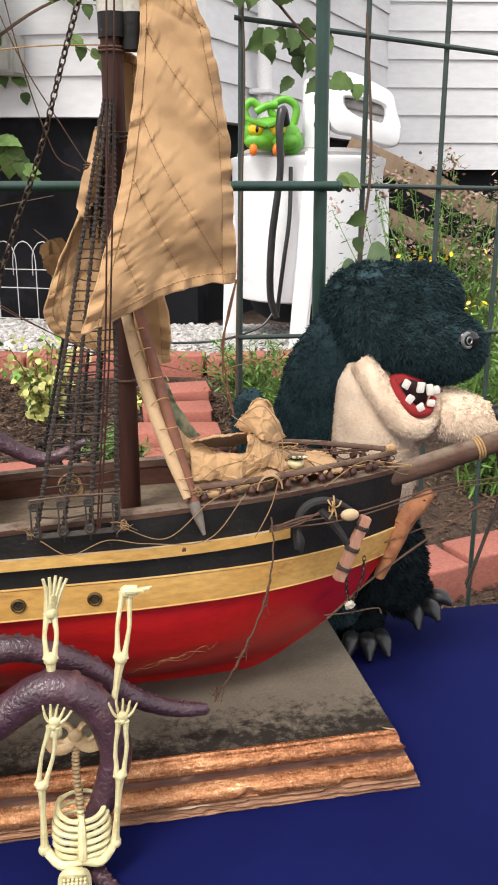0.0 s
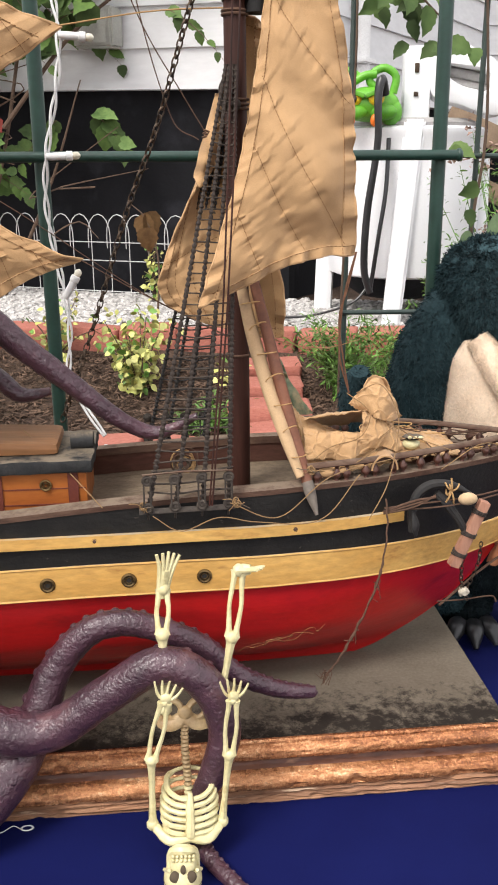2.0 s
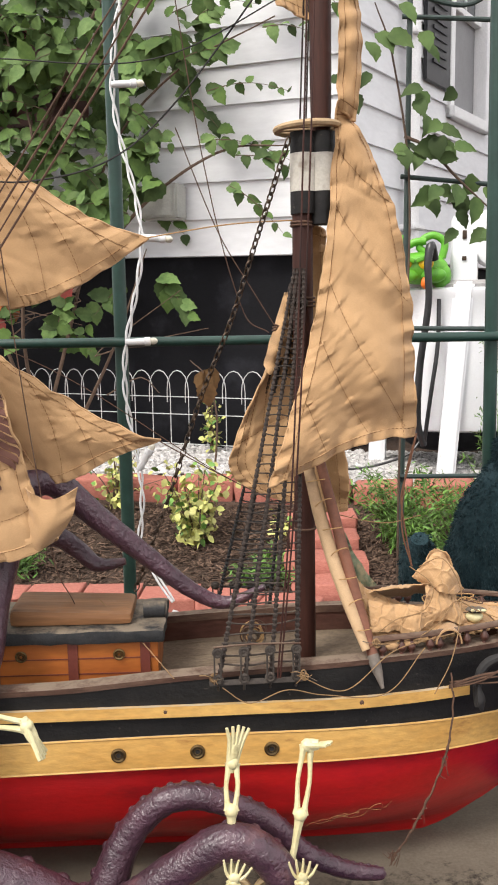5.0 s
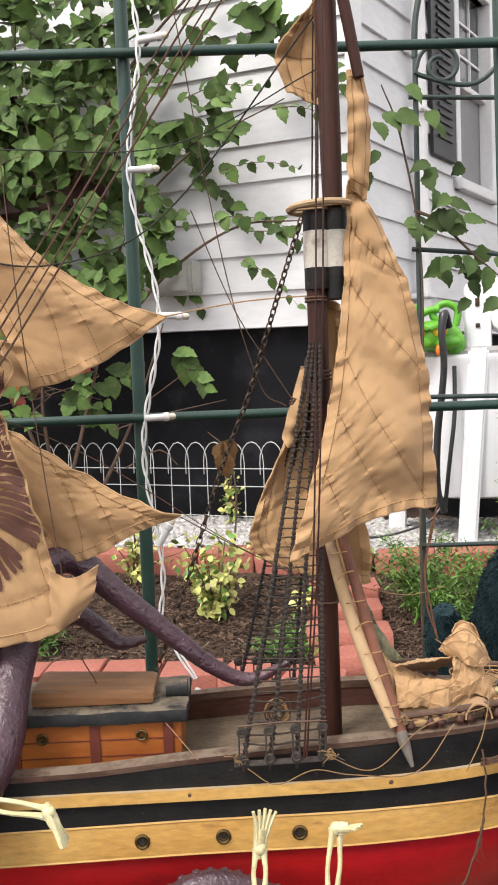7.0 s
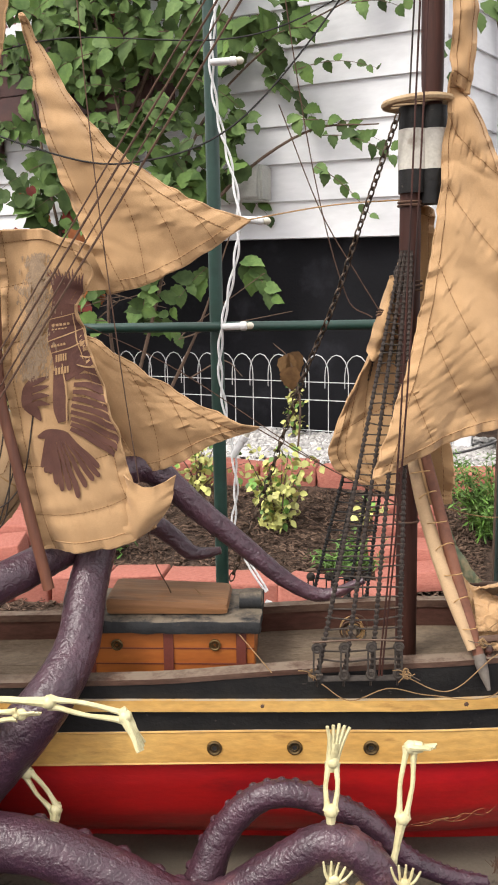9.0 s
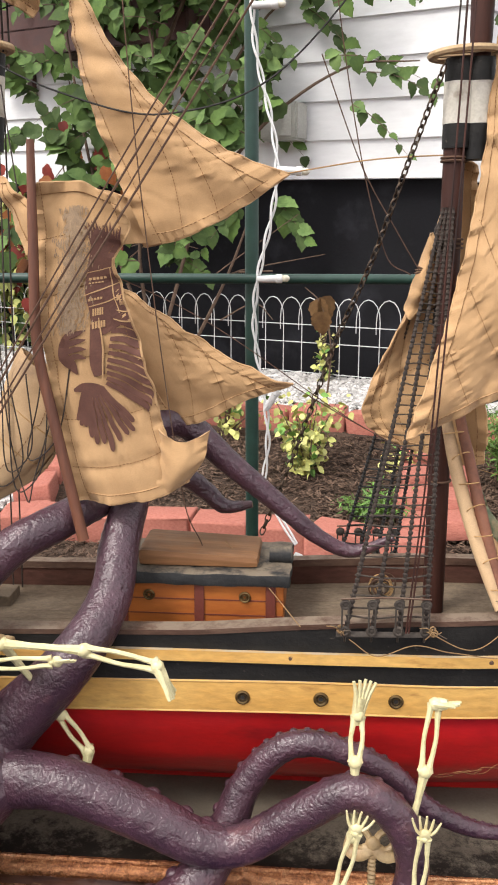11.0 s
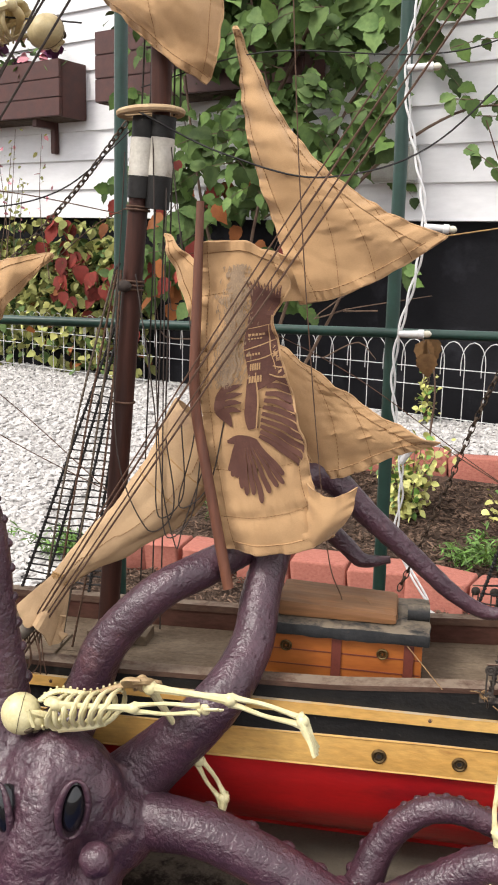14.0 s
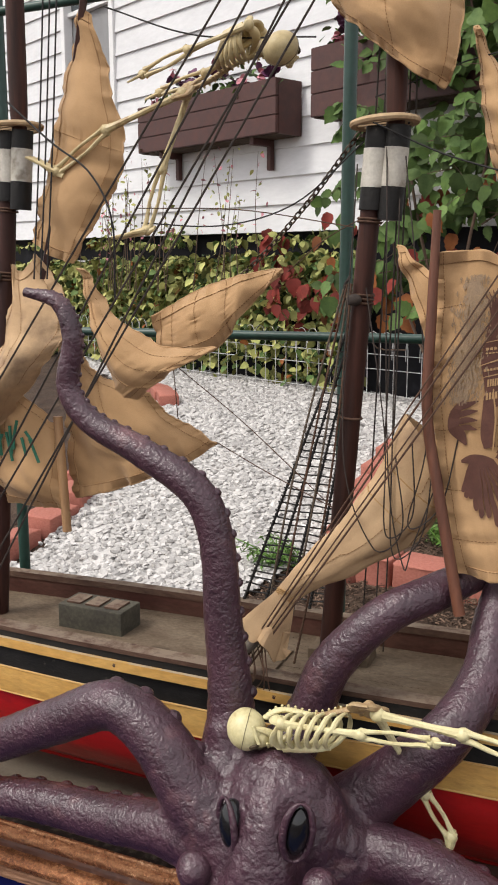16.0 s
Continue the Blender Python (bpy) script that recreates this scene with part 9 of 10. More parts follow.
    for _ in range(16):
        a = wp(rnd.uniform(0.9, 2.4), rnd.uniform(0.9, 1.7), 0.35)
        tube_in(twigs, [a, a + Vector((rnd.uniform(-.2, .25), -0.05, rnd.uniform(-.1, .15))), a + Vector((rnd.uniform(-.4, .4), -0.08, rnd.uniform(-.2, .3)))], [0.005, 0.004, 0.002], 8, 5)
    tagged(part("twig", twigs, TWIG, root, "bare brown twigs"), kind="stuff")


build_wall_shrub()


def build_bush():
    root = thing("autumn_bush", wp(5.0, 0.57, 0.42), "low olive and yellow autumn bush along the foundation", "bush", WORLD)
    rnd = random.Random(5)
    heap = Heap()
    for _ in range(8000):
        s = rnd.uniform(2.9, 8.6)
        top = 1.62 + 0.16 * smooth_noise(s, 0, 0, 2.3) + 0.1 * smooth_noise(s, 3, 0, 6)
        z = 0.62 + (top - 0.62) * rnd.random() ** 0.6
        leaf(heap, wp(s, z, 0.10 + rnd.uniform(-0.06, 0.11)), rnd.uniform(0.045, 0.10), rnd, 0.3, rnd.choices((0, 1, 2), (8, 3.0, 0.4))[0], width=1.15)
    foliage_part("crown", heap, [LEAF_AUT, LEAF, LEAF_ORANGE], root, "olive, green and yellowing leaves")
    heap = Heap()
    for _ in range(46):
        s, z = rnd.choice(((3.35, 1.45), (3.6, 1.3), (3.15, 1.3), (3.75, 1.5)))
        broad_leaf(heap, wp(s + rnd.gauss(0, 0.13), z + rnd.gauss(0, 0.11), 0.20 + rnd.uniform(-.05, .05)), rnd.uniform(0.09, 0.15), rnd, Vector((rnd.gauss(0, .5), -0.2, -0.9)))
    foliage_part("red_leaves", heap, [LEAF_RED], root, "dull red autumn leaves")
    heap = Heap()
    bm = bmesh.new()
    for _ in range(26):
        s = rnd.uniform(3.7, 6.6)
        z1 = 1.7 + rnd.uniform(0.1, 0.65)
        a, b = wp(s, 1.3, 0.3), wp(s + rnd.uniform(-0.2, 0.2), z1, 0.28)
        tube_in(bm, [a, (a + b) / 2 + Vector((rnd.uniform(-.05, .05), 0, 0)), b], [0.004, 0.003, 0.0015], 8, 4)
        for _ in range(12):
            p = a.lerp(b, rnd.uniform(0.45, 1.05))
            leaf(heap, p + Vector((rnd.gauss(0, .04), 0, rnd.gauss(0, .03))), rnd.uniform(0.025, 0.055), rnd, 0.2, rnd.choice((0, 0, 1)))
    tagged(part("stalk", bm, TWIG, root, "thin upright stalks"), kind="stuff")
    foliage_part("stalk_leaves", heap, [LEAF_AUT, PETAL_PINK], root)


build_bush()


def build_arch_vine():
    root = thing("climbing_vine", (0.33, 0.58, ground_local(0.33, 0.58)), "thin climbing vine with green pointed leaves on the garden arch", "vine")
    rnd = random.Random(8)
    main = [(0.325, 0.59, ground_local(0.33, 0.58)), (0.318, 0.585, 0.3), (0.332, 0.588, 0.8), (0.30, 0.58, 1.02), (0.27, 0.575, 1.10)]
    part("stem", tube(main, [0.0022, 0.002, 0.0018, 0.0016, 0.001], 40, 6), TWIG, root)
    side = [(0.322, 0.588, 0.90), (0.36, 0.58, 0.88), (0.41, 0.578, 0.83), (0.465, 0.575, 0.78)]
    part("stem", tube(side, [0.003, 0.0025, 0.002, 0.001], 24, 6), TWIG, root)
    side = [(0.537, 0.59, ground_local(0.53, 0.58)), (0.53, 0.588, 0.4), (0.545, 0.586, 0.62), (0.53, 0.586, 0.85)]
    part("stem", tube(side, [0.0028, 0.0026, 0.0024, 0.002], 30, 6), TWIG, root)
    heap = Heap()
    for (u, z, n, sp) in ((0.300, 1.045, 9, 0.024), (0.252, 1.0, 9, 0.020), (0.335, 0.965, 8, 0.020), (0.322, 0.893, 8, 0.020), (0.376, 0.868, 8, 0.02), (0.397, 0.826, 7, 0.018), (0.356, 0.828, 6, 0.016), (0.325, 0.915, 8, 0.03), (0.378, 0.935, 7, 0.025), (0.44, 0.845, 8, 0.03), (0.40, 0.885, 6, 0.02), (0.345, 1.04, 5, 0.02), (0.36, 0.825, 5, 0.02), (0.47, 0.76, 5, 0.02), (0.50, 0.75, 4, 0.02), (0.42, 0.79, 4, 0.02), (0.395, 0.80, 4, .02), (0.54, 0.52, 5, 0.02), (0.535, 0.45, 6, 0.02), (0.515, 0.60, 4, 0.02)):
        for _ in range(max(2, int(n * 0.45))):
            broad_leaf(heap, (u + rnd.gauss(0, sp), 0.575 + rnd.uniform(-.02, .02), z + rnd.gauss(0, sp * 0.8)), rnd.uniform(0.026, 0.046), rnd, Vector((rnd.gauss(0, .6), -0.2, rnd.gauss(-0.6, 0.3))))
    foliage_part("leaves", heap, [LEAF], root, "green pointed vine leaves")


build_arch_vine()


# ---- white gravel, brick edging, mulch ----
GRAVEL = [(0.55, 4.06), (-2.02, 4.06), (-1.86, 3.2), (-1.98, 2.3), (-2.9, 1.8), (-3.08, 2.6), (-3.3, 3.2), (-4.15, 4.6), (-6.9, 6.4), (-6.9, 7.0), (-4.2, 6.05), (-0.9, 4.98), (0.55, 4.95)]


def inside(x, y, poly):
    c = False
    for (x0, y0), (x1, y1) in zip(poly, poly[1:] + poly[:1]):
        if (y0 > y) != (y1 > y) and x < (x1 - x0) * (y - y0) / (y1 - y0) + x0:
            c = not c
    return c


def stone_shape(rnd):
    t = (1 + 5 ** 0.5) / 2
    vs = [Vector(p).normalized() for p in ((-1, t, 0), (1, t, 0), (-1, -t, 0), (1, -t, 0), (0, -1, t), (0, 1, t), (0, -1, -t), (0, 1, -t), (t, 0, -1), (t, 0, 1), (-t, 0, -1), (-t, 0, 1))]
    return [v * rnd.uniform(0.72, 1.18) for v in vs]


ICO = ((0, 11, 5), (0, 5, 1), (0, 1, 7), (0, 7, 10), (0, 10, 11), (1, 5, 9), (5, 11, 4), (11, 10, 2), (10, 7, 6), (7, 1, 8), (3, 9, 4), (3, 4, 2), (3, 2, 6), (3, 6, 8), (3, 8, 9), (4, 9, 5), (2, 4, 11), (6, 2, 10), (8, 6, 7), (9, 8, 1))


def build_gravel():
    rnd = random.Random(2)
    heap = Heap()
    shapes = [stone_shape(rnd) for _ in range(14)]
    n = 0
    while n < 23000:
        x, y = rnd.uniform(-6.9, 0.55), rnd.uniform(1.8, 7.0)
        if not inside(x, y, GRAVEL):
            continue
        far = math.hypot(x, y)
        if far > 6 and rnd.random() < 0.35:
            continue
        n += 1
        s = rnd.uniform(0.011, 0.021) * (1.25 if far > 5 else 1)
        m = Matrix.LocRotScale((x, y, ground_z(x, y) + 0.012 + rnd.uniform(0, 0.012)), Euler((rnd.uniform(-.5, .5), rnd.uniform(-.5, .5), rnd.uniform(0, 6.3))), (s * rnd.uniform(1, 1.5), s, s * rnd.uniform(0.5, 0.8)))
        heap.add([m @ v for v in rnd.choice(shapes)], ICO)
    # bed of small chips under the stones
    xs = [-6.9 + 0.15 * i for i in range(51)]
    for x in xs:
        for j in range(36):
            y = 1.8 + 0.15 * j
            if inside(x + 0.07, y + 0.07, GRAVEL) and inside(x, y, GRAVEL):
                q = [(x, y), (x + 0.15, y), (x + 0.15, y + 0.15), (x, y + 0.15)]
                heap.add([(a, b, ground_z(a, b) + 0.018) for a, b in q], ((0, 1, 2, 3),))
    me = heap.mesh("gravel", [STONE])
    me.set_sharp_from_angle(angle=radians(25))
    tagged(new("gravel", me), "white and cream garden pebbles spread over the bed", "gravel", kind="stuff")


build_gravel()


def build_edging():
    root = thing("brick_edging", (-0.9, 3.3, ground_z(0, 3.3)), "row of weathered red concrete edging bricks round the garden bed", "edging", WORLD)
    rnd = random.Random(6)
    runs = [([(0.62, 3.93), (-0.3, 3.96), (-1.2, 3.97), (-2.05, 3.96)], 0.27), ([(-2.05, 4.0), (-1.95, 3.5), (-1.80, 3.0), (-1.72, 2.75)], 0.22), ([(-1.72, 2.84), (-1.2, 2.88), (-0.7, 2.88), (-0.2, 2.86)], 0.21),
            ([(-0.24, 2.98), (-0.27, 3.3), (-0.32, 3.72)], 0.19), ([(0.40, 2.30), (0.66, 2.42), (0.9, 2.5)], 0.22), ([(-3.12, 2.3), (-3.2, 2.8), (-3.42, 3.2), (-3.7, 3.75)], 0.26), ([(-3.85, 4.35), (-4.3, 4.75), (-4.7, 5.0)], 0.28)]
    me = None
    for pts, L in runs:
        c = spline([(*p, 0) for p in pts], 200)
        d = np.r_[0, np.cumsum([np.linalg.norm(b - a) for a, b in zip(c, c[1:])])]
        s = 0.0
        while s < d[-1] - L * 0.4:
            x, y = (np.interp(s + L / 2, d, [q[i] for q in c]) for i in (0, 1))
            x2, y2 = (np.interp(min(s + L / 2 + 0.02, d[-1]), d, [q[i] for q in c]) for i in (0, 1))
            a = math.atan2(y2 - y, x2 - x) + rnd.uniform(-0.07, 0.07)
            if me is None or rnd.random() < 0.35:
                bm = bmesh.new()
                block(bm, (-0.5, -0.5, -0.5), (0.5, 0.5, 0.5), 0.06)
                for v in bm.verts:
                    v.co += Vector((rnd.uniform(-1, 1), rnd.uniform(-1, 1), rnd.uniform(-1, 1))) * 0.022
                me = bpy.data.meshes.new("brick")
                bm.to_mesh(me)
                bm.free()
                me.materials.append(BRICK)
                me.shade_smooth()
            ob = new("brick", me)
            ob.parent = root
            base = Vector(root["base"])
            ob.matrix_local = Matrix.LocRotScale(Vector((x, y, ground_z(x, y) + 0.028)) - base, Euler((rnd.uniform(-.09, .09), rnd.uniform(-.07, .07), a)), (L * rnd.uniform(0.9, 0.97), rnd.uniform(0.13, 0.17), rnd.uniform(0.11, 0.14)) if L > 0.195 else (L * 0.93, rnd.uniform(0.24, 0.32), 0.07))
            s += L


build_edging()


def build_mulch():
    rnd = random.Random(3)
    heap = Heap()
    n = 0
    while n < 24000:
        x, y = (rnd.uniform(-2.0, 0.0), rnd.uniform(2.3, 3.85)) if rnd.random() < 0.6 else (rnd.uniform(-0.1, 1.9), rnd.uniform(1.3, 4.3))
        n += 1
        L, w = rnd.uniform(0.004, 0.020), rnd.uniform(0.0012, 0.0045)
        m = Matrix.LocRotScale((x, y, ground_z(x, y) + 0.012), Euler((rnd.uniform(-.4, .4), rnd.uniform(-.5, .5), rnd.uniform(0, 6.3))), (L, w, w * 0.5))
        c = [m @ Vector(p) for p in ((-1, -1, -1), (1, -.7, -1), (1, .7, -1), (-1, 1, -1), (-.9, -.6, 1), (.8, -.5, 1), (.8, .5, 1), (-.9, .6, 1))]
        heap.add(c, ((3, 2, 1, 0), (4, 5, 6, 7), (0, 1, 5, 4), (1, 2, 6, 5), (2, 3, 7, 6), (3, 0, 4, 7)))
    me = heap.mesh("mulch", [CHIP])
    tagged(new("mulch", me), "shredded brown bark mulch on the garden bed", "mulch", kind="stuff")


build_mulch()


# ---- low wire fence ----
def build_fence():
    root = thing("wire_fence", wp(0.3, 0.58, 0.2), "low white wire border fence with looped tops", "fence", WORLD)
    z0, z1 = 0.56, 1.05
    step, w, rise = 0.118, 0.20, 0.115
    hoop = None
    for k in range(58):
        a = 0.25 + k * step
        p = [wp(a, z0, 0.2)] + [wp(a, z1 - rise, 0.2)]
        for q in range(1, 8):
            g = math.pi * q / 8
            p.append(wp(a + w * 0.36 * (1 - math.cos(g)), z1 - rise + rise * math.sin(g), 0.2 - 0.010 * q / 8))
        p += [wp(a + w * 0.72, z1 - rise, 0.189), wp(a + w * 0.72, z1 - rise * 1.6, 0.189)]
        if hoop is None:
            bm = bmesh.new()
            sweep(bm, p, 0.0027, 6)
            hoop = part("hoop", bm, WIRE, root)
            first = a
        else:
            ob = new("hoop", hoop.data)
            ob.parent = root
            d = WALL_A * (a - first)
            ob.location = (d.x, d.y, 0)
    for z in (0.63, 0.80, 0.90):
        part("wire", tube([wp(0.2, z, 0.205), wp(3.5, z, 0.205), wp(7.0, z, 0.205)], 0.0027, 12, 6), WIRE, root)


build_fence()


# ---- dried curled leaves caught on a bare twig before the fence ----
def build_dried_leaf():
    c = Vector((-0.937, 4.235, 0.985))
    root = thing("dried_leaf", (c.x, c.y, ground_z(c.x, c.y)), "brown curled dead leaves hanging on a bare twig", "dead leaf", WORLD)
    g = ground_z(c.x, c.y)
    part("twig", tube([(c.x + 0.05, c.y + 0.02, g), (c.x + 0.07, c.y, g + 0.3), (c.x + 0.02, c.y, c.z + 0.08), (c.x - 0.06, c.y, c.z + 0.16)], [0.006, 0.005, 0.004, 0.002], 20, 6), TWIG, root)
    rnd = random.Random(41)
    heap = Heap()
    for k in range(3):
        broad_leaf(heap, c + Vector((rnd.gauss(0, .02), rnd.gauss(0, .02), 0.08 + rnd.gauss(0, .02))), rnd.uniform(0.10, 0.16), rnd, Vector((rnd.gauss(0, .25), rnd.gauss(0, .3), -1)))
    foliage_part("leaves", heap, [surface("dead_brown_leaf", (0.15, 0.085, 0.035), (0.09, 0.05, 0.022), 0.85, 20, 0.4, fine=90, dist=0.003, spec=0.2)], root, "dry brown leaves")


build_dried_leaf()


# ---- bed plants ----
def build_variegated(x, y, h, w, n, seed):
    z = ground_z(x, y)
    root = thing("variegated_shrub", (x, y, z), "small yellow-green variegated shrub in the mulch", "shrub", WORLD, group="variegated shrubs")
    rnd = random.Random(seed)
    heap = Heap()
    bm = bmesh.new()
    for _ in range(10):
        t = Vector((x + rnd.gauss(0, w * 0.5), y + rnd.gauss(0, w * 0.4), z + h * rnd.uniform(0.5, 1.0)))
        b = Vector((x + rnd.uniform(-.02, .02), y, z))
        tube_in(bm, [b, b.lerp(t, 0.5) + Vector((0, 0, 0.03)), t], [0.004, 0.003, 0.0015], 8, 5)
        for _ in range(n // 10):
            p = b.lerp(t, rnd.uniform(0.15, 1.05)) + Vector((rnd.gauss(0, 0.025), rnd.gauss(0, 0.025), rnd.gauss(0, 0.02)))
            leaf(heap, p, rnd.uniform(0.02, 0.042), rnd, 0.0, rnd.choices((0, 1), (4, 1))[0], width=1.2)
    tagged(part("stem", bm, TWIG, root), kind="stuff")
    foliage_part("leaves", heap, [LEAF_YG, LEAF_LIME], root, "cream and yellow-green leaves")


build_variegated(-0.80, 3.44, 0.34, 0.15, 460, 1)
build_variegated(-1.25, 3.78, 0.30, 0.2, 160, 2)
build_variegated(-1.02, 4.86, 0.36, 0.05, 110, 3)
build_variegated(-0.42, 3.55, 0.12, 0.08, 50, 4)


def build_feathery(x, y, h, w, n, seed, label="bright green feathery garden plant", flowers=None):
    z = ground_z(x, y)
    root = thing("feathery_plant", (x, y, z), label, "plant", WORLD, group="feathery plants")
    rnd = random.Random(seed)
    bm = bmesh.new()
    heap = Heap()
    tips = []
    for _ in range(max(10, int(n / 22))):
        t = Vector((x + rnd.gauss(0, w), y + rnd.gauss(0, w * 0.6), z + h * rnd.uniform(0.45, 1.05)))
        b = Vector((x + rnd.gauss(0, w * 0.4), y + rnd.gauss(0, w * 0.3), z))
        tips.append(t)
        tube_in(bm, [b, b.lerp(t, 0.5) + Vector((rnd.uniform(-.03, .03), 0, 0.02)), t], [0.004, 0.003, 0.0012], 8, 4)
        for _ in range(70):
            p = b.lerp(t, rnd.uniform(0.15, 1.0)) + Vector((rnd.gauss(0, 0.018), rnd.gauss(0, 0.018), rnd.gauss(0, 0.012)))
            leaf(heap, p, rnd.uniform(0.014, 0.040), rnd, -0.4, rnd.choice((0, 0, 1)), width=0.34)
    tagged(part("stem", bm, LEAF_LIME, root), kind="stuff")
    foliage_part("leaves", heap, [LEAF_LIME, LEAF], root, "fine feathery leaves")
    if flowers:
        heap = Heap()
        for t in tips:
            for _ in range(14):
                leaf(heap, t + Vector((rnd.gauss(0, 0.022), rnd.gauss(0, 0.022), rnd.gauss(0.01, 0.016))), rnd.uniform(0.012, 0.024), rnd, -0.6, 0)
        foliage_part("flower_head", heap, [flowers], root)


build_feathery(0.06, 3.45, 0.34, 0.15, 900, 11)
build_feathery(0.30, 3.35, 0.36, 0.14, 800, 12)
build_feathery(0.55, 3.9, 0.5, 0.14, 600, 13)
build_feathery(0.80, 2.9, 0.62, 0.13, 800, 14, "tall feathery garden plant beside the arch")
build_feathery(0.72, 3.6, 0.95, 0.16, 900, 15, "tall flowering weed with pale pink seed heads", surface("faded_pink_seedhead", (0.34, 0.23, 0.19), (0.26, 0.17, 0.13), 0.8, 30, 0.2, island=0.3))
build_feathery(0.98, 3.7, 0.85, 0.14, 700, 16, "tall flowering weed with pale pink seed heads", surface("faded_mauve_seedhead", (0.36, 0.25, 0.22), (0.26, 0.18, 0.15), 0.8, 30, 0.2, island=0.3))
build_feathery(0.78, 3.3, 0.66, 0.10, 240, 17, "garden plant with bright yellow flowers", TOY_YELLOW)
build_feathery(-0.50, 3.15, 0.10, 0.12, 240, 18, "low green seedlings in the mulch")
build_feathery(-1.95, 2.75, 0.12, 0.10, 320, 19, "low green tuft at the gravel's edge")
build_feathery(-1.45, 3.15, 0.16, 0.10, 240, 20, "low green seedlings in the mulch")


# ---- sloping plank beside the foundation ----
bm = bmesh.new()
block(bm, (-0.9, -0.02, -0.06), (0.9, 0.02, 0.06), 0.006, m=Matrix.Translation((1.35, 5.0, 1.18)) @ Matrix.Rotation(radians(24), 4, "Y"))
block(bm, (-0.9, -0.02, -0.05), (0.9, 0.02, 0.05), 0.006, m=Matrix.Translation((1.20, 5.1, 0.98)) @ Matrix.Rotation(radians(24), 4, "Y"))
solid("stair_stringer", bm, PLANK, "weathered brown planks sloping down beside the foundation", "plank")


# ---- wringer washing machine ----
def build_washer():
    cx, cy, gz = 0.29, 4.62, 0.57
    root = thing("wringer_washer", (cx, cy, gz), "old white enamel wringer washing machine standing on gravel", "washing machine", WORLD)
    bm = bmesh.new()
    lathe(bm, [(0.33, 0.79), (0.355, 0.80), (0.362, 0.83), (0.372, 1.30), (0.376, 1.42), (0.385, 1.44), (0.385, 1.465), (0.36, 1.475), (0.34, 1.47), (0.335, 1.2), (0.1, 1.15)], Matrix.Translation((cx, cy, 0)), 48)
    part("tub", bm, ENAMEL, root, "white enamelled round tub")
    bm = bmesh.new()
    lathe(bm, [(0.345, 1.468), (0.35, 1.49), (0.30, 1.51), (0.05, 1.515)], Matrix.Translation((cx, cy, 0)), 40)
    part("lid", bm, GREY_RUBBER, root)
    bm = bmesh.new()
    lathe(bm, [(0.20, 0.68), (0.26, 0.72), (0.30, 0.79)], Matrix.Translation((cx, cy, 0)), 32)
    part("motor_pan", bm, SKIRT, root)
    for a in (-5, 85, 175):
        dx, dy = math.cos(radians(a)), math.sin(radians(a))
        bm = bmesh.new()
        lo, hi = Vector((cx + dx * 0.385 + 0.0, cy + dy * 0.385, gz)), Vector((cx + dx * 0.36, cy + dy * 0.36, 1.35))
        m = axis(lo, hi) @ Matrix.Rotation(radians(a), 4, "Z")
        block(bm, (-0.022, -0.045, 0), (0.022, 0.045, (hi - lo).length), 0.012, m=m)
        part("leg", bm, ENAMEL, root, "white enamelled splayed leg")
    # broad front leg panel
    bm = bmesh.new()
    v = [bm.verts.new(p) for p in ((0.188, 4.20, 0.575), (0.275, 4.20, 0.575), (0.352, 4.235, 1.50), (0.258, 4.235, 1.50), (0.188, 4.25, 0.575), (0.275, 4.25, 0.575), (0.352, 4.30, 1.50), (0.258, 4.30, 1.50))]
    for q in ((0, 1, 2, 3), (7, 6, 5, 4), (0, 4, 5, 1), (1, 5, 6, 2), (2, 6, 7, 3), (3, 7, 4, 0)):
        bm.faces.new([v[i] for i in q])
    bmesh.ops.bevel(bm, geom=list(bm.edges), offset=0.012, segments=2, affect="EDGES")
    part("leg", bm, ENAMEL, root, "white enamelled tapering front leg")
    # wringer column and head
    bm = bmesh.new()
    block(bm, (0.252, 4.36, 1.46), (0.378, 4.50, 1.815), 0.03)
    part("wringer_post", bm, ENAMEL, root, "white enamelled wringer column")
    bm = bmesh.new()
    # a cast frame with a rounded end and a slanting slot for the rollers
    outer = spline([(*q, 0) for q in ((0.340, 1.70), (0.362, 1.80), (0.451, 1.842), (0.589, 1.790), (0.664, 1.742), (0.686, 1.671), (0.708, 1.601), (0.698, 1.525), (0.645, 1.515), (0.498, 1.562), (0.392, 1.590), (0.340, 1.70))], 49)[:-1]
    slot = spline([(*q, 0) for q in ((0.440, 1.706), (0.446, 1.732), (0.520, 1.722), (0.596, 1.708), (0.630, 1.683), (0.624, 1.622), (0.570, 1.630), (0.510, 1.646), (0.456, 1.680), (0.440, 1.706))], 49)[:-1]
    rings = []
    for loop, grow, y in ((slot, 0.0, 4.49), (slot, 0.0, 4.375), (slot, 0.010, 4.362), (outer, -0.022, 4.362), (outer, -0.006, 4.370), (outer, 0.0, 4.39), (outer, 0.0, 4.49)):
        mid = np.mean([q[:2] for q in loop], axis=0)
        row = []
        for q in loop:
            d = np.array(q[:2]) - mid
            q2 = mid + d * (1 + grow / np.linalg.norm(d))
            row.append(bm.verts.new((q2[0], y, q2[1])))
        rings.append(row)
    for a, b in zip(rings, rings[1:]):
        for k in range(48):
            bm.faces.new((a[k], a[(k + 1) % 48], b[(k + 1) % 48], b[k]))
    for k in range(48):
        bm.faces.new((rings[-1][k], rings[-1][(k + 1) % 48], rings[0][(k + 1) % 48], rings[0][k]))
    bmesh.ops.recalc_face_normals(bm, faces=bm.faces)
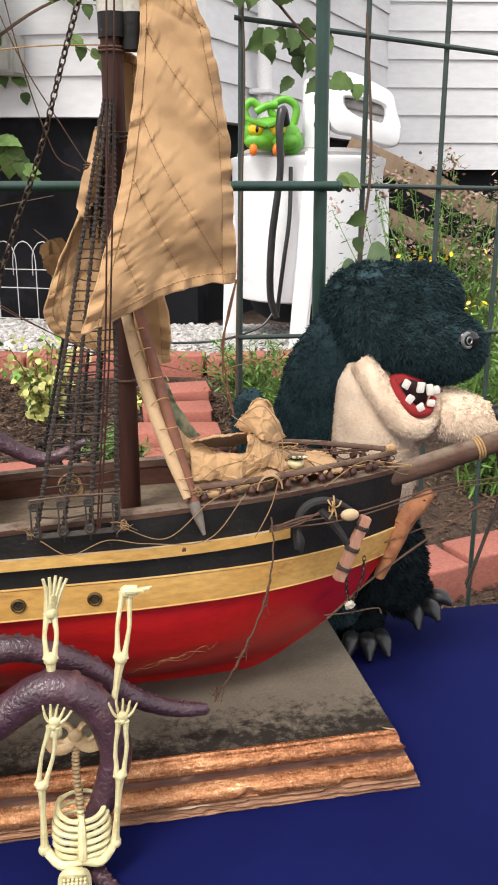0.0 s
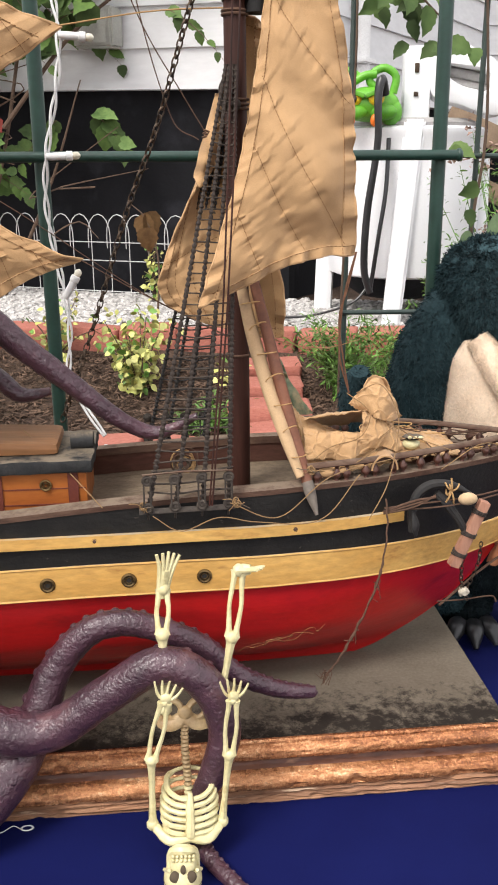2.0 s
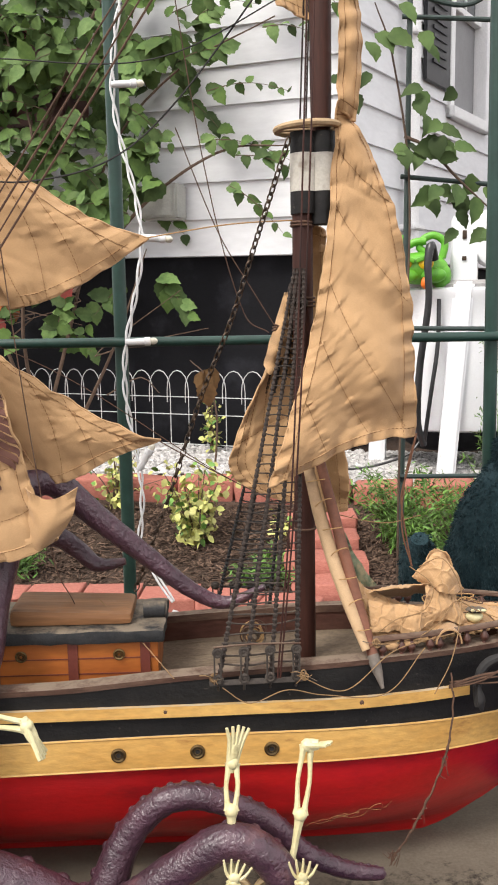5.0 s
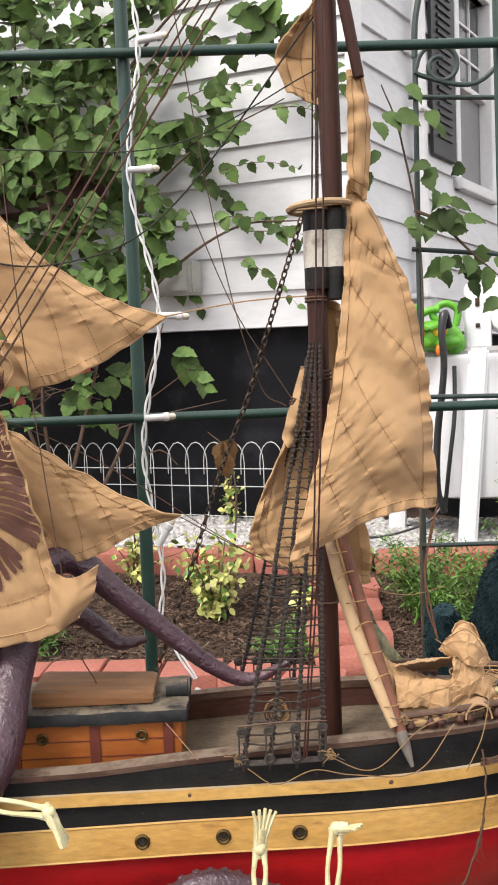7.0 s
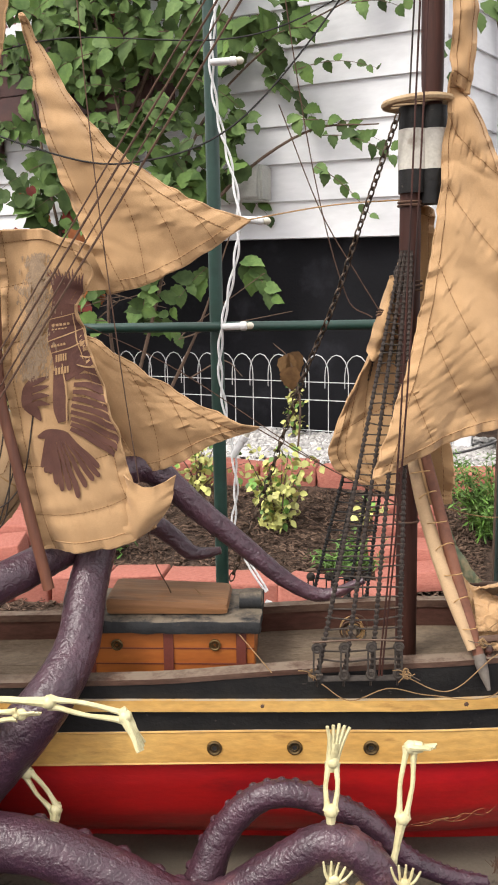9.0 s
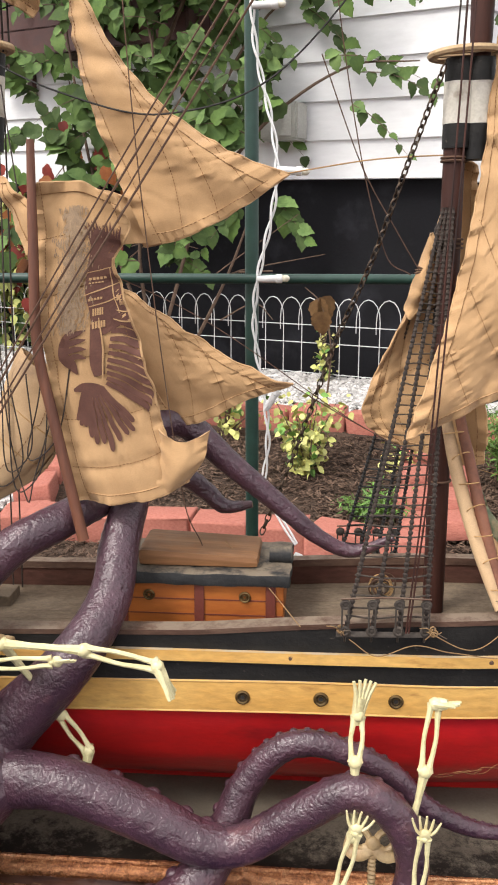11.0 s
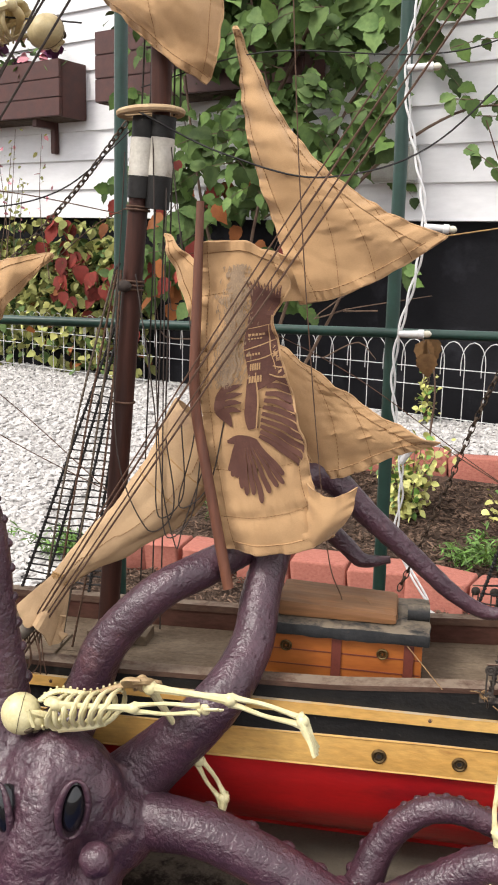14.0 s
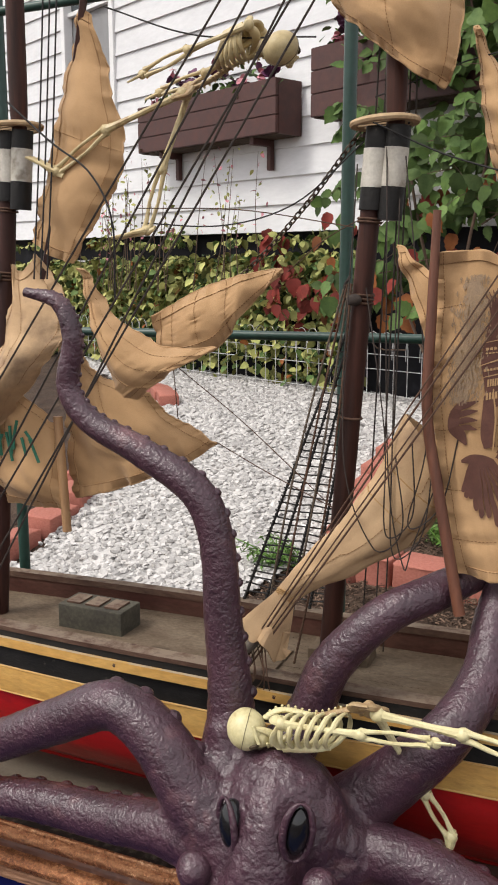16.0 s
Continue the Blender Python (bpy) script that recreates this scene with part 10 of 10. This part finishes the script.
    head = part("wringer_head", bm, ENAMEL, root, "white enamelled wringer frame")
    for z in (1.648, 1.694):
        part("roller", tube([(0.43, 4.44, z + 0.022), (0.65, 4.44, z - 0.022)], 0.024, 4, 14), GREY_RUBBER, head, "grey rubber wringer roller")
    bm = bmesh.new()
    block(bm, (0.300, 4.352, 1.70), (0.320, 4.362, 1.74), 0.002)
    part("catch", bm, IRON, head)
    bm = bmesh.new()
    block(bm, (0.300, 4.352, 1.60), (0.320, 4.362, 1.62), 0.002)
    part("catch", bm, IRON, head)
    part("drain_hose", tube([(0.165, 4.22, 1.60), (0.148, 4.19, 1.66), (0.135, 4.17, 1.58), (0.140, 4.17, 1.40), (0.105, 4.18, 1.10), (0.10, 4.19, 0.85), (0.13, 4.2, 0.74)], [0.022, 0.022, 0.018, 0.016, 0.017, 0.017, 0.016], 40, 12), HOSE, root, "black rubber drain hose hooked over the rim")
    part("drain_hose", tube([(0.19, 4.22, 1.42), (0.185, 4.19, 1.2), (0.16, 4.18, 1.0), (0.13, 4.2, 0.74)], 0.010, 24, 10), HOSE, root)
    part("power_cord", tube([(0.12, 4.25, 0.76), (0.05, 4.22, 0.69), (-0.15, 4.2, 0.63), (-0.4, 4.3, 0.6)], 0.006, 20, 8), HOSE, root)


build_washer()


def build_toy():
    root = thing("green_toy_bucket", (0.10, 4.30, 1.475), "bright green plastic monster toy with yellow eyes on the washer rim", "toy", WORLD)
    bm = bmesh.new()
    ball(bm, (0.10, 4.30, 1.565), (0.135, 0.07, 0.075), 24, 16)
    ball(bm, (0.035, 4.245, 1.53), (0.06, 0.03, 0.035), 14, 10)
    ball(bm, (0.165, 4.245, 1.53), (0.06, 0.03, 0.035), 14, 10)
    ball(bm, (0.20, 4.30, 1.53), (0.05, 0.05, 0.06), 14, 10)
    part("head", bm, TOY_GREEN, root, "bright green moulded plastic head")
    for pts in ([(0.0, 4.30, 1.61), (-0.02, 4.30, 1.67), (0.01, 4.30, 1.705), (0.05, 4.30, 1.68)], [(0.16, 4.30, 1.62), (0.10, 4.30, 1.66), (0.12, 4.30, 1.70), (0.17, 4.30, 1.715), (0.215, 4.30, 1.68), (0.205, 4.30, 1.61)], [(0.03, 4.29, 1.66), (0.08, 4.29, 1.685), (0.13, 4.29, 1.69)]):
        part("tentacle", tube(pts, 0.018, 20, 10), TOY_GREEN, root)
    for x in (0.03, 0.13):
        bm = bmesh.new()
        ball(bm, (x, 4.235, 1.585), (0.036, 0.02, 0.030), 14, 10)
        eye = part("eye", bm, TOY_YELLOW, root, "yellow painted eye")
        bm = bmesh.new()
        ball(bm, (x + 0.006, 4.217, 1.583), (0.008, 0.006, 0.016), 8, 6)
        part("pupil", bm, EYE_BLACK, eye)
        bm = bmesh.new()
        tilt = 20 if x < 0.08 else -20
        block(bm, (-0.05, -0.016, -0.010), (0.05, 0.016, 0.010), 0.006, m=Matrix.Translation((x, 4.225, 1.612)) @ Matrix.Rotation(radians(tilt), 4, "Y"))
        part("brow", bm, TOY_GREEN, root)
    for x in (0.02, 0.125):
        bm = bmesh.new()
        ball(bm, (x, 4.225, 1.495), (0.020, 0.018, 0.028), 10, 8)
        part("tooth", bm, TOY_ORANGE, root, "orange plastic tooth")


build_toy()


# ---- windows, shutters, window boxes, downpipe ----
def wall_box(bm, start, along, sa, sb, za, zb, d0, d1, bevel=0.0):
    c = [wall_point(start, along, s, z, d) for z in (za, zb) for s, d in ((sa, d0), (sb, d0), (sb, d1), (sa, d1))]
    v = [bm.verts.new(p) for p in c]
    fs = [bm.faces.new([v[i] for i in q]) for q in ((3, 2, 1, 0), (4, 5, 6, 7), (0, 1, 5, 4), (1, 2, 6, 5), (2, 3, 7, 6), (3, 0, 4, 7))]
    bmesh.ops.recalc_face_normals(bm, faces=fs)
    if bevel:
        bmesh.ops.bevel(bm, geom=list({e for f in fs for e in f.edges}), offset=bevel, segments=2, affect="EDGES")


def build_window(name, start, along, sa, sb, za, zb, label, screen=True):
    p = wall_point(start, along, (sa + sb) / 2, za, 0)
    root = thing(name, tuple(p), label, "window", WORLD, kind="structure")
    w = 0.07
    for nm, q in (("window_frame", (sa - w, sa + 0.005, za - w, zb + w)), ("window_frame", (sb - 0.005, sb + w, za - w, zb + w)), ("window_frame", (sa, sb, zb, zb + w)), ("window_sill", (sa - w, sb + w, za - w, za))):
        bm = bmesh.new()
        wall_box(bm, start, along, *q, -0.05, 0.045 if nm == "window_frame" else 0.075, 0.004)
        part(nm, bm, TRIM, root, "white painted frame", smooth=False)
    mid = (za + zb) / 2
    for a, b in ((za, mid), (mid, zb)):
        bm = bmesh.new()
        wall_box(bm, start, along, sa, sb, a, b, -0.06, -0.05)
        pane = part("pane", bm, BLIND if (screen and a == za) else PANE, root, "grey insect screen" if (screen and a == za) else "dark reflecting glass", smooth=False)
    bm = bmesh.new()
    wall_box(bm, start, along, sa, sb, mid - 0.02, mid + 0.02, -0.05, 0.0, 0.003)
    part("meeting_rail", bm, TRIM, root, smooth=False)
    for k in (1, 2):
        bm = bmesh.new()
        s = sa + (sb - sa) * k / 3
        wall_box(bm, start, along, s - 0.008, s + 0.008, mid, zb, -0.05, -0.035)
        part("glazing_bar", bm, TRIM, root, smooth=False)
    for k in (1, 2):
        bm = bmesh.new()
        z = mid + (zb - mid) * k / 3
        wall_box(bm, start, along, sa, sb, z - 0.008, z + 0.008, -0.05, -0.036)
        part("glazing_bar", bm, TRIM, root, smooth=False)


build_window("window_1", CORNER, WALL_B, 1.52, 2.14, 2.70, 4.05, "white sash window with grey screen in the side wall")
build_window("window_2", CORNER, WALL_A, *WIN_A, "white sash window in the long wall")


def build_shutter():
    root = thing("window_shutter", tuple(wall_point(CORNER, WALL_B, 1.22, 2.78, 0.03)), "black louvred wooden window shutter", "shutter", WORLD)
    sa, sb, za, zb = 1.03, 1.43, 2.78, 4.1
    bm = bmesh.new()
    wall_box(bm, CORNER, WALL_B, sa, sb, za, zb, 0.028, 0.05, 0.006)
    part("panel", bm, SHUTTER, root, smooth=False)
    z = za + 0.12
    while z < zb - 0.08:
        bm = bmesh.new()
        wall_box(bm, CORNER, WALL_B, sa + 0.09, sb - 0.09, z, z + 0.022, 0.05, 0.062)
        part("slat", bm, SHUTTER, root, smooth=False)
        z += 0.05


build_shutter()
bm = bmesh.new()
pts = [wall_point(CORNER, WALL_B, 0.74, z, 0.09) for z in (1.62, 1.9, 3.0, 5.2)]
sweep(bm, pts, 0.048, 14, 0.8)
pipe = thing("downpipe", tuple(pts[0]), "white rainwater downpipe strapped to the side wall", "downpipe", WORLD)
part("pipe", bm, TRIM, pipe)
for z in (1.85, 2.95, 4.0):
    bm = bmesh.new()
    wall_box(bm, CORNER, WALL_B, 0.66, 0.82, z, z + 0.03, 0.02, 0.145, 0.006)
    part("strap", bm, TRIM, pipe)


def build_window_box(sa, sb, za, zb, seed):
    root = thing("window_box", tuple(wp((sa + sb) / 2, za, 0.15)), "dark brown wooden window box on brackets", "window box", WORLD, group="window boxes")
    for k in range(3):
        bm = bmesh.new()
        h = (zb - za) / 3
        wall_box(bm, CORNER, WALL_A, sa, sb, za + h * k + 0.004, za + h * (k + 1), 0.26, 0.285, 0.004)
        part("board", bm, BOXWOOD, root, smooth=False)
    for s in (sa, sb - 0.025):
        bm = bmesh.new()
        wall_box(bm, CORNER, WALL_A, s, s + 0.025, za, zb, 0.03, 0.26, 0.004)
        part("end_board", bm, BOXWOOD, root, smooth=False)
    bm = bmesh.new()
    wall_box(bm, CORNER, WALL_A, sa + 0.03, sb - 0.03, za, zb - 0.08, 0.03, 0.255)
    part("soil", bm, MULCH, root, smooth=False)
    for s in (sa + 0.3, sb - 0.3):
        bm = bmesh.new()
        wall_box(bm, CORNER, WALL_A, s, s + 0.05, za - 0.22, za, 0.03, 0.07, 0.004)
        wall_box(bm, CORNER, WALL_A, s, s + 0.05, za - 0.05, za, 0.07, 0.24, 0.004)
        part("bracket", bm, BOXWOOD, root, smooth=False)
    plant = thing("window_box_flowers", tuple(wp((sa + sb) / 2, zb - 0.08, 0.15)), "dark purple petunias and trailing green leaves in a window box", "flowers", WORLD, group="window box flowers")
    rnd = random.Random(seed)
    heap, petals = Heap(), Heap()
    k = 0
    while k < 24:
        s = rnd.uniform(sa + 0.08, sb - 0.08)
        h = rnd.uniform(0.0, 0.26)
        k += 1
        for _ in range(7):
            leaf(heap, wp(s + rnd.gauss(0, 0.06), zb - 0.06 + h * rnd.uniform(0.0, 0.9), 0.16 + rnd.uniform(-.08, .1)), rnd.uniform(0.05, 0.09), rnd, 0.0)
        if rnd.random() < 0.75:
            c = wp(s, zb + h, 0.20)
            mt = rnd.choice((0, 0, 1))
            for q in range(10):
                leaf(petals, c + Vector((rnd.gauss(0, .02), rnd.gauss(0, .02), rnd.gauss(0, .02))), rnd.uniform(0.05, 0.08), rnd, 0.0, mt, width=1.6)
    foliage_part("leaves", heap, [LEAF], plant)
    foliage_part("petals", petals, [PETAL, PETAL_PINK], plant, "dark purple and pink petals")


build_window_box(3.58, 5.38, 2.36, 2.74, 1)
build_window_box(1.55, 3.225, 2.42, 2.87, 2)
bm = bmesh.new()
wall_box(bm, CORNER, WALL_A, 0.91, 1.145, 1.88, 2.08, 0.03, 0.16, 0.012)
meter = thing("meter_box", tuple(wp(1.03, 1.88, 0.1)), "grey electric meter box on the white wall", "meter box", WORLD)
part("case", bm, UTIL, meter)
bm = bmesh.new()
wall_box(bm, CORNER, WALL_A, 0.935, 1.12, 1.90, 2.06, 0.16, 0.17, 0.004)
part("cover", bm, UTIL, meter)
# cellar window in the foundation
bm = bmesh.new()
wall_box(bm, CORNER, WALL_A, 6.55, 7.1, 1.2, 1.58, -0.06, -0.045)
cel = thing("window_3", tuple(wp(6.8, 1.2, -0.05)), "small white-framed cellar window in the foundation", "window", WORLD, kind="structure")
part("pane", bm, PANE, cel, smooth=False)
for q in ((6.48, 6.55, 1.16, 1.595), (7.1, 7.17, 1.16, 1.595), (6.55, 7.1, 1.58, 1.595), (6.55, 7.1, 1.16, 1.2)):
    bm = bmesh.new()
    wall_box(bm, CORNER, WALL_A, *q, -0.06, -0.03)
    part("window_frame", bm, TRIM, cel, smooth=False)
